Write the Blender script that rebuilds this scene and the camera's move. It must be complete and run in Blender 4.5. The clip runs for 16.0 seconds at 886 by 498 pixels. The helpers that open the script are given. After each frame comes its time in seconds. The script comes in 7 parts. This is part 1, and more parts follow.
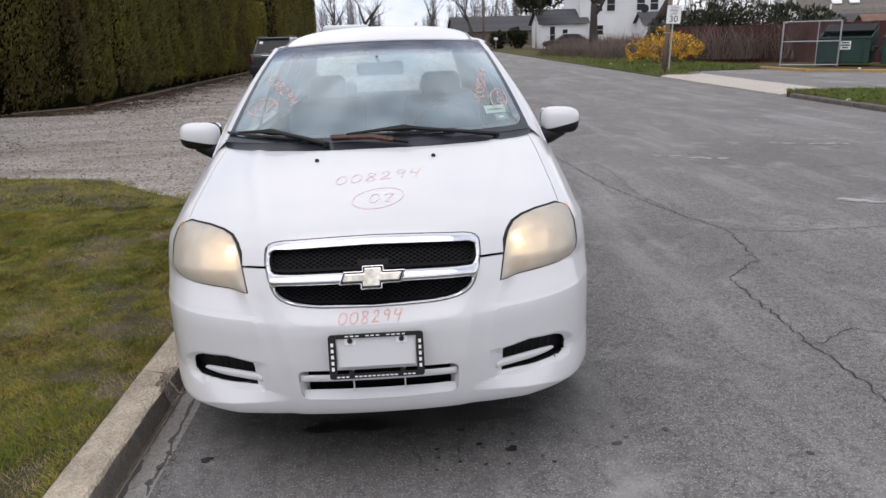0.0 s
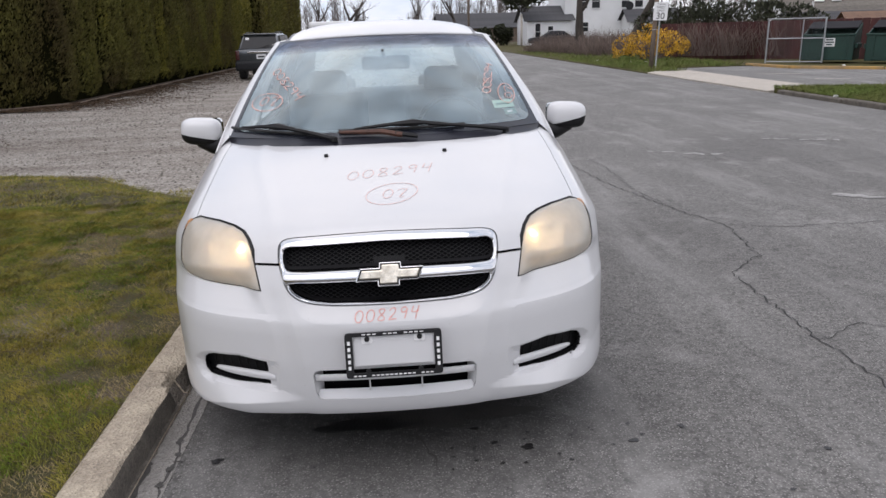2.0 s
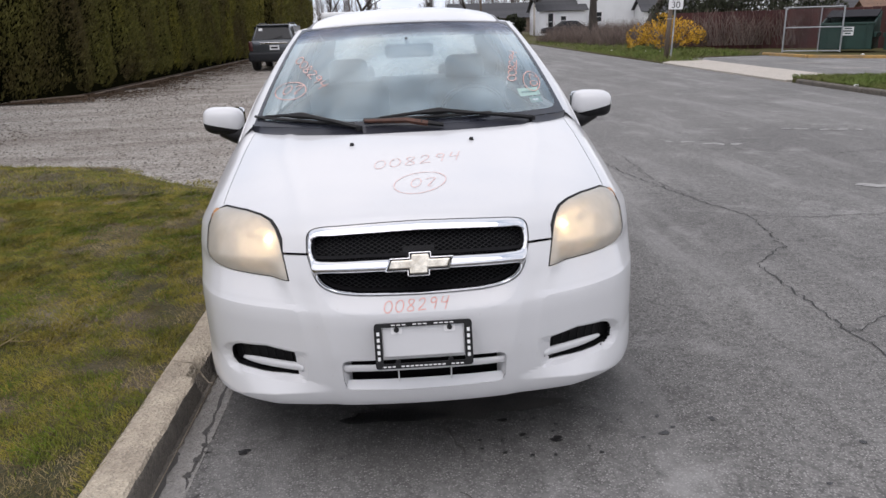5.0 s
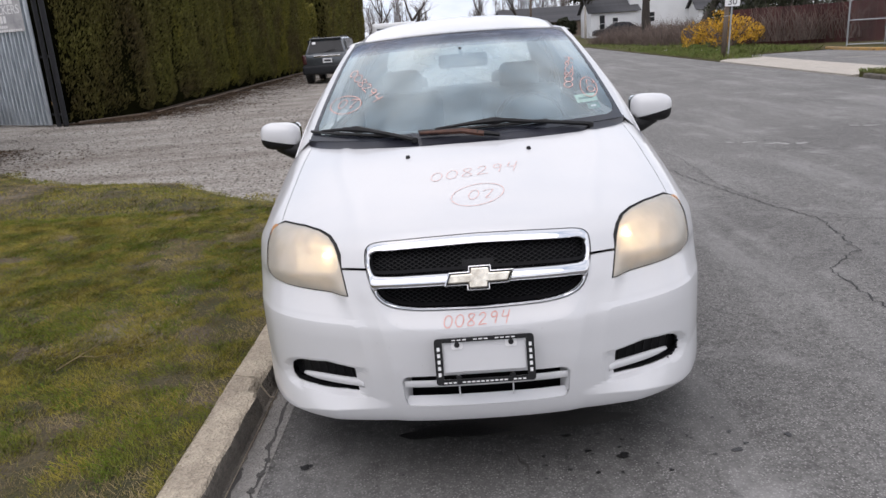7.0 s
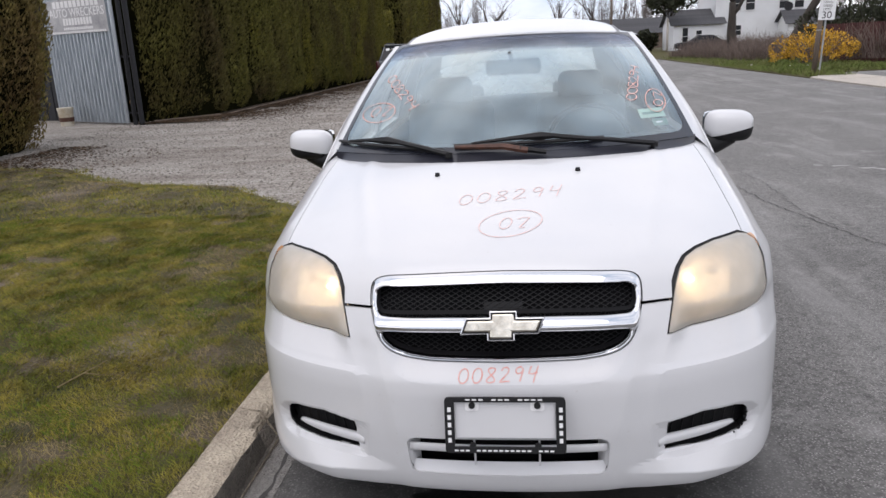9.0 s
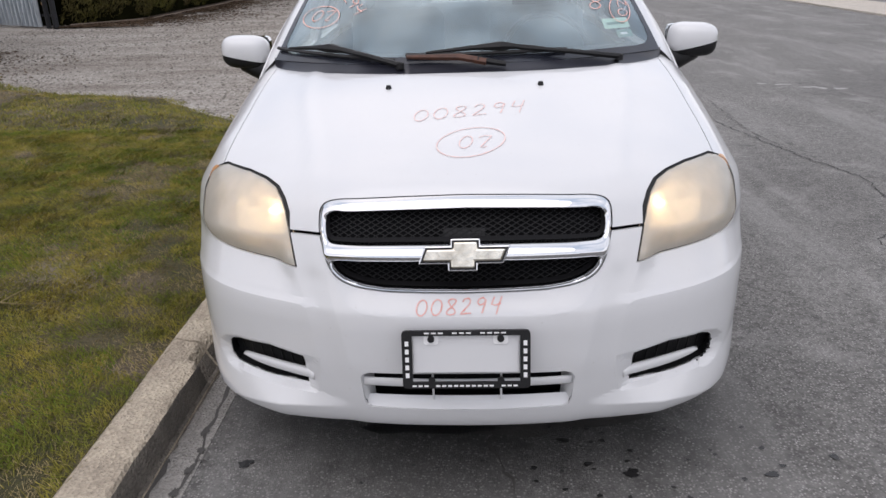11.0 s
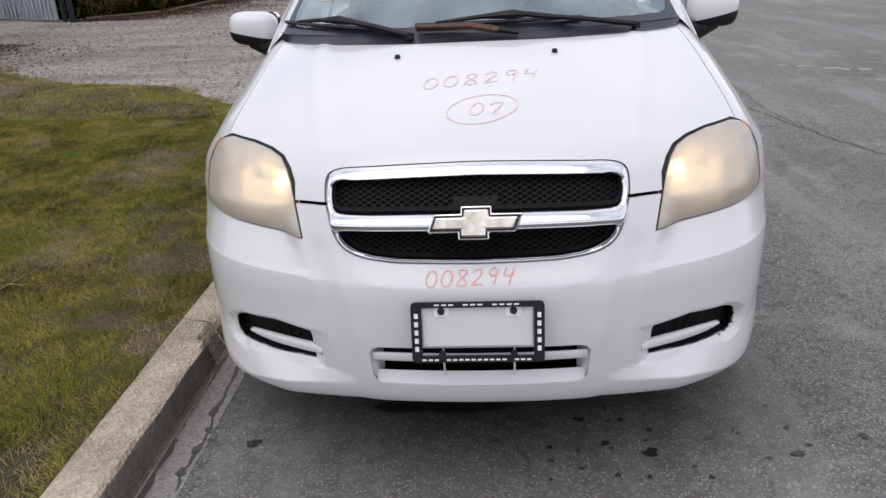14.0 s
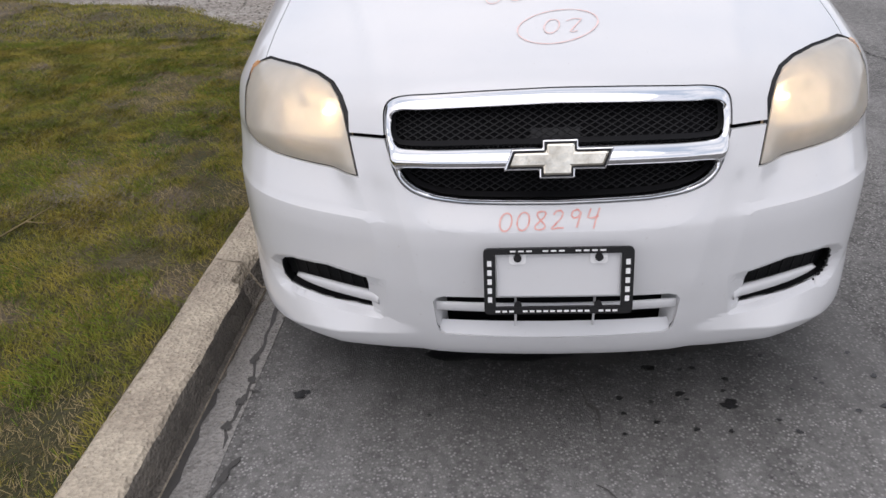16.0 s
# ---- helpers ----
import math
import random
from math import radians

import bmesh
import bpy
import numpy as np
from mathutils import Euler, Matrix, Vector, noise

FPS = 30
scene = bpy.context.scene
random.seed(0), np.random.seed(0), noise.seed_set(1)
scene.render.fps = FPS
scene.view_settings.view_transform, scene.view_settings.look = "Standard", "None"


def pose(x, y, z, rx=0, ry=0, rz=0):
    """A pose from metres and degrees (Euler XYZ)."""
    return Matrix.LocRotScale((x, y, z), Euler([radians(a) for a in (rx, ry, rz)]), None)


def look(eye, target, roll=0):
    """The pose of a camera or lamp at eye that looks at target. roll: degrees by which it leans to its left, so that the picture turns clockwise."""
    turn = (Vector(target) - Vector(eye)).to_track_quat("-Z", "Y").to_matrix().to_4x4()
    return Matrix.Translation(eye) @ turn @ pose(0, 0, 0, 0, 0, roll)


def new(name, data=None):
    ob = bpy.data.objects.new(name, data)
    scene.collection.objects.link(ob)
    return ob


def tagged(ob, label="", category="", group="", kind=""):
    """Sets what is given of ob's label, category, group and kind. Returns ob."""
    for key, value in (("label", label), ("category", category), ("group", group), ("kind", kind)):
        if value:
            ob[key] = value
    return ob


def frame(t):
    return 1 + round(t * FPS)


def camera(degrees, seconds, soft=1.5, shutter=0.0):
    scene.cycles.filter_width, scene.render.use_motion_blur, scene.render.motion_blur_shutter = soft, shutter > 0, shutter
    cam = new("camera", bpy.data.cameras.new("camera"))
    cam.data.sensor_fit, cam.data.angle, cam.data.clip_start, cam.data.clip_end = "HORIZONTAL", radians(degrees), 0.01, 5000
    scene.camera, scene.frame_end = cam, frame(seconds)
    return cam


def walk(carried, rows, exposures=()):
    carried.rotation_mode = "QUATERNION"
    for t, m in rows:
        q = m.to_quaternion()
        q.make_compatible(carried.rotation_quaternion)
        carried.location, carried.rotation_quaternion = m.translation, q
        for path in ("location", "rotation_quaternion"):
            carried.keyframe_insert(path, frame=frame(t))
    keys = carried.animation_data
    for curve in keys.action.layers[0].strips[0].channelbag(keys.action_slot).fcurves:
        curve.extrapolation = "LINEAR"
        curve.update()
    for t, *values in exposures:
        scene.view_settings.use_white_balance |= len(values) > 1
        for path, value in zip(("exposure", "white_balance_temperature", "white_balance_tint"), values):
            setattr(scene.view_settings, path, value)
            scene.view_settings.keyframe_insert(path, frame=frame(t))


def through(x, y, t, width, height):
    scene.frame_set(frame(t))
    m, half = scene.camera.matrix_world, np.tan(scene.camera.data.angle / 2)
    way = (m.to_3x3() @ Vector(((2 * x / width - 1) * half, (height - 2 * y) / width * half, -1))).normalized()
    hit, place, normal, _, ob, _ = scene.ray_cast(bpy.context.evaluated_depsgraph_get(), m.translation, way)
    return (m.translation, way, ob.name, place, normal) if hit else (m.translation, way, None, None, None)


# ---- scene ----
cam = camera(63.0, 16.0)
PATH = [
    (0, (0.148, -2.224, 1.489), (0.225, -0.307, 0.926), -1.7),
    (0.5, (0.052, -2.221, 1.479), (0.22, -0.306, 0.926), -0.6),
    (1, (-0.02, -2.209, 1.473), (0.303, -0.334, 0.858), -0.4),
    (1.5, (-0.007, -2.208, 1.473), (0.237, -0.33, 0.831), 0.9),
    (2, (0.043, -2.179, 1.477), (0.16, -0.266, 0.905), -1.6),
    (2.5, (0.058, -2.155, 1.481), (0.111, -0.236, 0.919), -3.3),
    (3, (0.055, -2.145, 1.478), (0.166, -0.235, 0.899), -2.4),
    (3.5, (0.048, -2.13, 1.478), (0.152, -0.221, 0.889), -2.5),
    (4, (0.03, -2.137, 1.47), (0.152, -0.236, 0.863), -1.3),
    (4.2, (0.013, -2.141, 1.464), (0.09, -0.237, 0.86), -1.9),
    (5.4, (-0.022, -2.146, 1.464), (0.075, -0.24, 0.872), -1.5),
    (6.3, (-0.055, -2.14, 1.458), (0.165, -0.248, 0.848), 3.8),
    (6.5, (-0.06, -2.156, 1.468), (0.024, -0.243, 0.892), -1.5),
    (7, (-0.032, -2.102, 1.474), (-0.095, -0.185, 0.905), -4.1),
    (7.5, (0.083, -2.002, 1.465), (-0.132, -0.08, 0.956), -3.1),
    (8, (0.126, -1.885, 1.443), (-0.218, 0.014, 0.919), -5.3),
    (8.2, (0.116, -1.846, 1.441), (-0.189, 0.06, 0.918), -4.8),
    (10.3, (0.064, -1.576, 1.414), (-0.132, 0.305, 0.765), -0.9),
    (10.5, (0.052, -1.567, 1.403), (-0.043, 0.307, 0.709), -1.0),
    (11, (0.025, -1.555, 1.409), (-0.058, 0.293, 0.649), -1.3),
    (11.5, (-0.014, -1.568, 1.409), (-0.118, 0.283, 0.66), -0.9),
    (12, (-0.034, -1.582, 1.417), (-0.085, 0.291, 0.718), -0.2),
    (12.5, (-0.058, -1.586, 1.414), (-0.134, 0.288, 0.72), -1.4),
    (13, (-0.054, -1.595, 1.391), (-0.127, 0.264, 0.657), -2.4),
    (13.5, (-0.009, -1.561, 1.356), (-0.095, 0.304, 0.637), -2.3),
    (14, (0.037, -1.515, 1.332), (-0.092, 0.323, 0.554), -2.2),
    (14.5, (0.081, -1.478, 1.326), (-0.082, 0.366, 0.568), -2.1),
    (15, (0.099, -1.456, 1.327), (-0.06, 0.384, 0.559), -2.2),
    (15.5, (0.065, -1.452, 1.321), (-0.152, 0.355, 0.493), -4.1),
    (16, (-0.128, -1.34, 1.292), (-0.269, 0.408, 0.329), -2.7),
]
walk(cam, [(t, look(eye, target, roll)) for t, eye, target, roll in PATH], [(0, -0.05, 6500, 17), (2, -0.11, 6500, 17), (3, -0.09, 6500, 17), (4, -0.06, 6500, 17), (6.5, -0.05, 6500, 17), (7.5, 0.02, 6500, 17), (8.2, 0.03, 6500, 17), (10.5, -0.05, 6500, 17), (16, -0.05, 6500, 17)])

# ---- light ----
world = bpy.data.worlds.new("overcast_sky")
scene.world = world
world.use_nodes = True
wn = world.node_tree
wn.nodes.clear()
SUN_EL, SUN_AZ = radians(66), radians(205)


def wnode(kind, **kw):
    n = wn.nodes.new(kind)
    for k, v in kw.items():
        n.inputs[k].default_value = v
    return n


w_out = wn.nodes.new("ShaderNodeOutputWorld")
w_bg = wnode("ShaderNodeBackground", Strength=0.11)
w_sky = wn.nodes.new("ShaderNodeTexSky")
w_sky.sky_type, w_sky.sun_disc = "NISHITA", False
w_sky.sun_elevation, w_sky.sun_rotation = SUN_EL, SUN_AZ
w_co = wn.nodes.new("ShaderNodeTexCoord")
w_map = wn.nodes.new("ShaderNodeMapping")
w_map.inputs["Scale"].default_value = (1.0, 1.0, 2.2)
w_noise = wnode("ShaderNodeTexNoise", Scale=2.1, Detail=6.0, Roughness=0.55)
w_ramp = wn.nodes.new("ShaderNodeValToRGB")
w_ramp.color_ramp.elements[0].position, w_ramp.color_ramp.elements[1].position = 0.36, 0.66
w_ramp.color_ramp.elements[0].color = (7.0, 8.3, 9.8, 1)
w_ramp.color_ramp.elements[1].color = (16.0, 15.7, 15.2, 1)
w_mix = wn.nodes.new("ShaderNodeMix")
w_mix.data_type = "RGBA"
w_mix.inputs["Factor"].default_value = 0.86
wl = wn.links.new
wl(w_co.outputs["Generated"], w_map.inputs["Vector"])
wl(w_map.outputs["Vector"], w_noise.inputs["Vector"])
wl(w_noise.outputs["Fac"], w_ramp.inputs["Fac"])
wl(w_sky.outputs["Color"], w_mix.inputs["A"])
wl(w_ramp.outputs["Color"], w_mix.inputs["B"])
wl(w_mix.outputs["Result"], w_bg.inputs["Color"])
wl(w_bg.outputs["Background"], w_out.inputs["Surface"])

sun = new("sun", bpy.data.lights.new("sun", "SUN"))
sun.data.energy, sun.data.angle, sun.data.color = 1.0, radians(60), (1.0, 0.96, 0.9)
sun.matrix_world = look((10 * math.sin(SUN_AZ), 10 * math.cos(SUN_AZ), 10 * math.tan(SUN_EL)), (0, 0, 0))
scene.view_settings.exposure = 0.0


# ---- materials ----
class Mat:
    """A node material: principled, with two scales of variation and a bump."""

    def __init__(self, name, color, rough=0.5, metal=0.0, color2=None, scale=8.0, fine=120.0, bump=0.0, vary=0.25, coat=0.0, spec=0.5, random=0.0, stretch=None, island=0.0, coords="Object", sharp=0.0):
        self.m = bpy.data.materials.new(name)
        self.m.use_nodes = True
        self.t = self.m.node_tree
        self.b = self.t.nodes["Principled BSDF"]
        self.out = self.t.nodes["Material Output"]
        self.b.inputs["Roughness"].default_value = rough
        self.b.inputs["Metallic"].default_value = metal
        self.b.inputs["Specular IOR Level"].default_value = spec
        self.b.inputs["Coat Weight"].default_value = coat
        self.b.inputs["Coat Roughness"].default_value = 0.04
        self.co = self.n("ShaderNodeTexCoord").outputs[coords]
        if stretch:
            mp = self.n("ShaderNodeMapping")
            mp.inputs["Scale"].default_value = stretch
            self.l(self.co, mp.inputs["Vector"])
            self.co = mp.outputs["Vector"]
        color2 = color2 or tuple(c * (1 - vary) for c in color)
        big = self.noise(scale, 4.0)
        small = self.noise(fine, 2.0)
        mixf = self.math("ADD", self.math("MULTIPLY", big, 0.75), self.math("MULTIPLY", small, 0.25))
        ramp = self.ramp(mixf, [(0.32 + sharp, color2), (0.66 - sharp, color)])
        self.color = ramp
        if random or island:
            src = self.n("ShaderNodeObjectInfo").outputs["Random"] if random else self.n("ShaderNodeNewGeometry").outputs["Random Per Island"]
            k = random or island
            hsv = self.n("ShaderNodeHueSaturation")
            self.l(self.math("ADD", self.math("MULTIPLY", src, 2 * k), 1 - k), hsv.inputs["Value"])
            self.l(ramp, hsv.inputs["Color"])
            self.color = hsv.outputs["Color"]
        self.l(self.color, self.b.inputs["Base Color"])
        if bump:
            self.bump(small, bump, 0.01)

    def n(self, kind):
        return self.t.nodes.new(kind)

    def l(self, a, b):
        self.t.links.new(a, b)

    def noise(self, scale, detail=3.0, rough=0.55, co=None):
        n = self.n("ShaderNodeTexNoise")
        n.inputs["Scale"].default_value, n.inputs["Detail"].default_value, n.inputs["Roughness"].default_value = scale, detail, rough
        self.l(co or self.co, n.inputs["Vector"])
        return n.outputs["Fac"]

    def math(self, op, a, b):
        n = self.n("ShaderNodeMath")
        n.operation = op
        for i, v in enumerate((a, b)):
            if isinstance(v, (int, float)):
                n.inputs[i].default_value = v
            else:
                self.l(v, n.inputs[i])
        return n.outputs[0]

    def ramp(self, fac, stops):
        n = self.n("ShaderNodeValToRGB")
        e = n.color_ramp.elements
        while len(e) < len(stops):
            e.new(0.5)
        for q, (p, c) in zip(e, stops):
            q.position, q.color = p, (*c[:3], 1)
        self.l(fac, n.inputs["Fac"])
        return n.outputs["Color"]

    def mix(self, fac, a, b):
        n = self.n("ShaderNodeMix")
        n.data_type = "RGBA"
        for v, i in ((fac, "Factor"), (a, "A"), (b, "B")):
            if isinstance(v, (int, float)):
                n.inputs[i].default_value = v
            elif isinstance(v, tuple):
                n.inputs[i].default_value = (*v, 1)
            else:
                self.l(v, n.inputs[i])
        return n.outputs["Result"]

    def base(self, c):
        self.color = c
        self.l(c, self.b.inputs["Base Color"])

    def bump(self, h, strength, dist):
        n = self.n("ShaderNodeBump")
        n.inputs["Strength"].default_value, n.inputs["Distance"].default_value = strength, dist
        self.l(h, n.inputs["Height"])
        self.l(n.outputs["Normal"], self.b.inputs["Normal"])


def glassy(name, tint, gloss=1.0, rough=0.0, haze=0.0, haze_color=(0.5, 0.5, 0.5), ior=1.5, through=0.0, shine=(1, 1, 1), swing=0.12, patch=9.0):
    m = bpy.data.materials.new(name)
    m.use_nodes = True
    t = m.node_tree
    t.nodes.clear()
    out, tr, gl, fr, mx = (t.nodes.new("ShaderNode" + k) for k in ("OutputMaterial", "BsdfTransparent", "BsdfGlossy", "Fresnel", "MixShader"))
    tr.inputs["Color"].default_value = (*tint, 1)
    gl.inputs["Roughness"].default_value = rough
    gl.inputs["Color"].default_value = (*shine, 1)
    fr.inputs["IOR"].default_value = ior
    k = t.nodes.new("ShaderNodeMath")
    k.operation, k.use_clamp = "MULTIPLY", True
    k.inputs[1].default_value = gloss
    t.links.new(fr.outputs[0], k.inputs[0])
    under = tr.outputs[0]
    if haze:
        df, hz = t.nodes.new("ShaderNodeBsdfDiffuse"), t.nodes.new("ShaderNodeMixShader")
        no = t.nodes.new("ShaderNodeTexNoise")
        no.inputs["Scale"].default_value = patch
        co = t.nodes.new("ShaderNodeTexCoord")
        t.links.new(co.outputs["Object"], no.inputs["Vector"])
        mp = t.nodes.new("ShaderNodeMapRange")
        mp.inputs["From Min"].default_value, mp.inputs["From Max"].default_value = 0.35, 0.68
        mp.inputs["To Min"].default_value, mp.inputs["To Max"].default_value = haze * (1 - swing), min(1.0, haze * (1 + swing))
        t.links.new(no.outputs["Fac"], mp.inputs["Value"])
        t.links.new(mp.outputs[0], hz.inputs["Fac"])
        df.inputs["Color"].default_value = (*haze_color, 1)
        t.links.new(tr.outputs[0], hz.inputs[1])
        veil = df.outputs[0]
        if through:
            tl, both_ways = t.nodes.new("ShaderNodeBsdfTranslucent"), t.nodes.new("ShaderNodeMixShader")
            tl.inputs["Color"].default_value = (*haze_color, 1)
            both_ways.inputs["Fac"].default_value = through
            t.links.new(veil, both_ways.inputs[1])
            t.links.new(tl.outputs[0], both_ways.inputs[2])
            veil = both_ways.outputs[0]
        t.links.new(veil, hz.inputs[2])
        under = hz.outputs[0]
    t.links.new(k.outputs[0], mx.inputs["Fac"])
    t.links.new(under, mx.inputs[1])
    t.links.new(gl.outputs[0], mx.inputs[2])
    t.links.new(mx.outputs[0], out.inputs["Surface"])
    return m


def glow(name, color, strength):
    m = bpy.data.materials.new(name)
    m.use_nodes = True
    b = m.node_tree.nodes["Principled BSDF"]
    b.inputs["Emission Color"].default_value = (*color, 1)
    b.inputs["Emission Strength"].default_value = strength
    b.inputs["Base Color"].default_value = (*color, 1)
    return m


def asphalt_mat():
    k = Mat("asphalt", (0.13, 0.128, 0.126), 0.88, scale=0.7, fine=90)
    grit = k.noise(160, 2.0)
    stones = k.n("ShaderNodeTexVoronoi")
    stones.inputs["Scale"].default_value = 100
    k.l(k.co, stones.inputs["Vector"])
    flecks = k.ramp(stones.outputs["Distance"], [(0.06, (0.60, 0.58, 0.55)), (0.25, (0.28, 0.272, 0.262)), (0.50, (0.095, 0.092, 0.088))])
    speck = k.ramp(k.noise(38, 3.0), [(0.46, (0, 0, 0)), (0.58, (1, 1, 1))])
    base = k.ramp(k.noise(0.55, 5.0), [(0.30, (0.180, 0.174, 0.167)), (0.50, (0.246, 0.239, 0.228)), (0.72, (0.335, 0.325, 0.310))])
    c = k.mix(k.math("ADD", k.math("MULTIPLY", speck, 0.40), 0.42), base, flecks)
    chips = k.n("ShaderNodeTexVoronoi")
    chips.inputs["Scale"].default_value = 84
    k.l(k.co, chips.inputs["Vector"])
    keep = k.n("ShaderNodeSeparateColor")
    k.l(chips.outputs["Color"], keep.inputs["Color"])
    dots = k.math("MULTIPLY", k.ramp(chips.outputs["Distance"], [(0.16, (1, 1, 1)), (0.26, (0, 0, 0))]), k.ramp(keep.outputs["Red"], [(0.74, (0, 0, 0)), (0.98, (1, 1, 1))]))
    pits = k.math("MULTIPLY", k.ramp(chips.outputs["Distance"], [(0.20, (1, 1, 1)), (0.34, (0, 0, 0))]), k.ramp(keep.outputs["Green"], [(0.76, (0, 0, 0)), (0.80, (1, 1, 1))]))
    c = k.mix(k.math("MULTIPLY", dots, 0.55), c, (0.46, 0.44, 0.41))
    c = k.mix(k.math("MULTIPLY", pits, 0.6), c, (0.045, 0.044, 0.043))
    mottle = k.ramp(k.noise(14.0, 5.0, 0.7), [(0.40, (1, 1, 1)), (0.52, (0, 0, 0))])
    c = k.mix(k.math("MULTIPLY", mottle, 0.30), c, (0.07, 0.068, 0.066))
    pale = k.ramp(k.noise(1.7, 6.0, 0.65), [(0.56, (0, 0, 0)), (0.70, (1, 1, 1))])
    c = k.mix(k.math("MULTIPLY", pale, 0.35), c, (0.42, 0.41, 0.395))
    dark = k.ramp(k.noise(6.0, 4.0, 0.6), [(0.30, (1, 1, 1)), (0.38, (0, 0, 0))])
    c = k.mix(k.math("MULTIPLY", dark, 0.4), c, (0.05, 0.05, 0.05))
    # long pale wear along the lane, oil and car shade painted in one patch
    mp = k.n("ShaderNodeMapping")
    mp.inputs["Scale"].default_value = (1.5, 0.22, 1.0)
    mp.inputs["Rotation"].default_value = (0, 0, radians(-24))
    k.l(k.co, mp.inputs["Vector"])
    wear = k.ramp(k.noise(1.1, 8.0, 0.68, mp.outputs["Vector"]), [(0.50, (0, 0, 0)), (0.68, (1, 1, 1))])
    c = k.mix(k.math("MULTIPLY", wear, 0.40), c, (0.36, 0.352, 0.34))
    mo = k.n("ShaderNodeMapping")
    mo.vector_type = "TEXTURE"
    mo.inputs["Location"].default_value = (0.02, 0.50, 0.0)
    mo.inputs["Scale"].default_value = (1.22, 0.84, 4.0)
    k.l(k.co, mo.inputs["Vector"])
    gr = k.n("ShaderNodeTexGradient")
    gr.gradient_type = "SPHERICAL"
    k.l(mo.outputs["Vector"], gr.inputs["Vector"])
    oil_and_shade = k.ramp(k.math("ADD", gr.outputs["Fac"], k.math("MULTIPLY", k.math("SUBTRACT", k.noise(4.0, 5.0, 0.6), 0.5), 0.55)), [(0.05, (0, 0, 0)), (0.75, (1, 1, 1))])
    c = k.mix(k.math("MULTIPLY", oil_and_shade, k.math("SUBTRACT", 0.86, k.math("MULTIPLY", speck, 0.20))), c, (0.030, 0.029, 0.028))
    k.base(c)
    k.b.inputs["Specular IOR Level"].default_value = 0.25
    k.bump(k.math("ADD", grit, k.noise(420, 2.0)), 0.7, 0.007)
    return k.m


def grass_ground_mat():
    k = Mat("lawn_soil", (0.10, 0.11, 0.03), 0.95, scale=2.0, fine=150)
    c = k.ramp(k.noise(1.3, 5.0, 0.6), [(0.34, (0.040, 0.042, 0.010)), (0.50, (0.070, 0.060, 0.020)), (0.61, (0.125, 0.095, 0.060)), (0.72, (0.215, 0.178, 0.135))])
    fine = k.ramp(k.noise(70, 3.0), [(0.35, (0.35, 0.35, 0.35)), (0.65, (1, 1, 1))])
    n = k.n("ShaderNodeMix")
    n.data_type, n.blend_type = "RGBA", "MULTIPLY"
    n.inputs["Factor"].default_value = 0.8
    k.l(c, n.inputs["A"])
    k.l(fine, n.inputs["B"])
    k.base(n.outputs["Result"])
    k.bump(k.noise(60, 4.0), 0.8, 0.02)
    return k.m


def gravel_mat():
    k = Mat("gravel", (0.30, 0.28, 0.25), 0.95, scale=1.0, fine=60)
    v = k.n("ShaderNodeTexVoronoi")
    v.inputs["Scale"].default_value = 38
    k.l(k.co, v.inputs["Vector"])
    st = k.ramp(v.outputs["Color"], [(0.2, (0.12, 0.108, 0.094)), (0.55, (0.30, 0.277, 0.248)), (0.85, (0.54, 0.51, 0.47))])
    mp = k.n("ShaderNodeMapping")
    mp.inputs["Scale"].default_value = (0.42, 1.35, 1.0)
    mp.inputs["Rotation"].default_value = (0, 0, radians(14))
    k.l(k.co, mp.inputs["Vector"])
    dirt = k.ramp(k.noise(0.9, 7.0, 0.7, mp.outputs["Vector"]), [(0.36, (0.155, 0.122, 0.098)), (0.48, (0.29, 0.255, 0.218)), (0.60, (0.42, 0.385, 0.345))])
    k.base(k.mix(0.42, dirt, st))
    k.bump(k.math("ADD", v.outputs["Distance"], k.math("MULTIPLY", k.noise(5.0, 6.0, 0.7), 2.0)), 0.9, 0.03)
    return k.m


def concrete_mat(name, a, b):
    k = Mat(name, a, 0.9, scale=3.0, fine=130)
    v = k.n("ShaderNodeTexVoronoi")
    v.inputs["Scale"].default_value = 95
    k.l(k.co, v.inputs["Vector"])
    agg = k.ramp(v.outputs["Color"], [(0.15, tuple(c * 0.62 for c in a)), (0.5, a), (0.85, tuple(min(1, c * 1.35) for c in a))])
    tone = k.ramp(k.noise(4.5, 6.0, 0.65), [(0.33, b), (0.62, a)])
    crk = k.ramp(k.noise(9.0, 8.0, 0.75), [(0.485, (0, 0, 0)), (0.5, (1, 1, 1)), (0.515, (0, 0, 0))])
    k.base(k.mix(k.math("MULTIPLY", crk, 0.35), k.mix(0.36, tone, agg), tuple(c * 0.45 for c in b)))
    k.bump(k.math("ADD", k.noise(55, 5.0), k.math("MULTIPLY", v.outputs["Distance"], 0.8)), 0.8, 0.012)
    return k.m


def paint_mat():
    k = Mat("white_car_paint", (0.60, 0.603, 0.612), 0.34, scale=1.5, fine=40, vary=0.02, coat=0.8, spec=0.4)
    k.b.inputs["Coat Roughness"].default_value = 0.08
    grime = k.ramp(k.noise(3.0, 7.0, 0.7), [(0.50, (0, 0, 0)), (0.78, (1, 1, 1))])
    spots = k.ramp(k.noise(85, 3.0, 0.6), [(0.69, (0, 0, 0)), (0.74, (1, 1, 1))])
    c = k.mix(k.math("MULTIPLY", grime, 0.12), k.color, (0.44, 0.42, 0.38))
    k.base(k.mix(k.math("MULTIPLY", spots, 0.22), c, (0.34, 0.31, 0.27)))
    return k.m


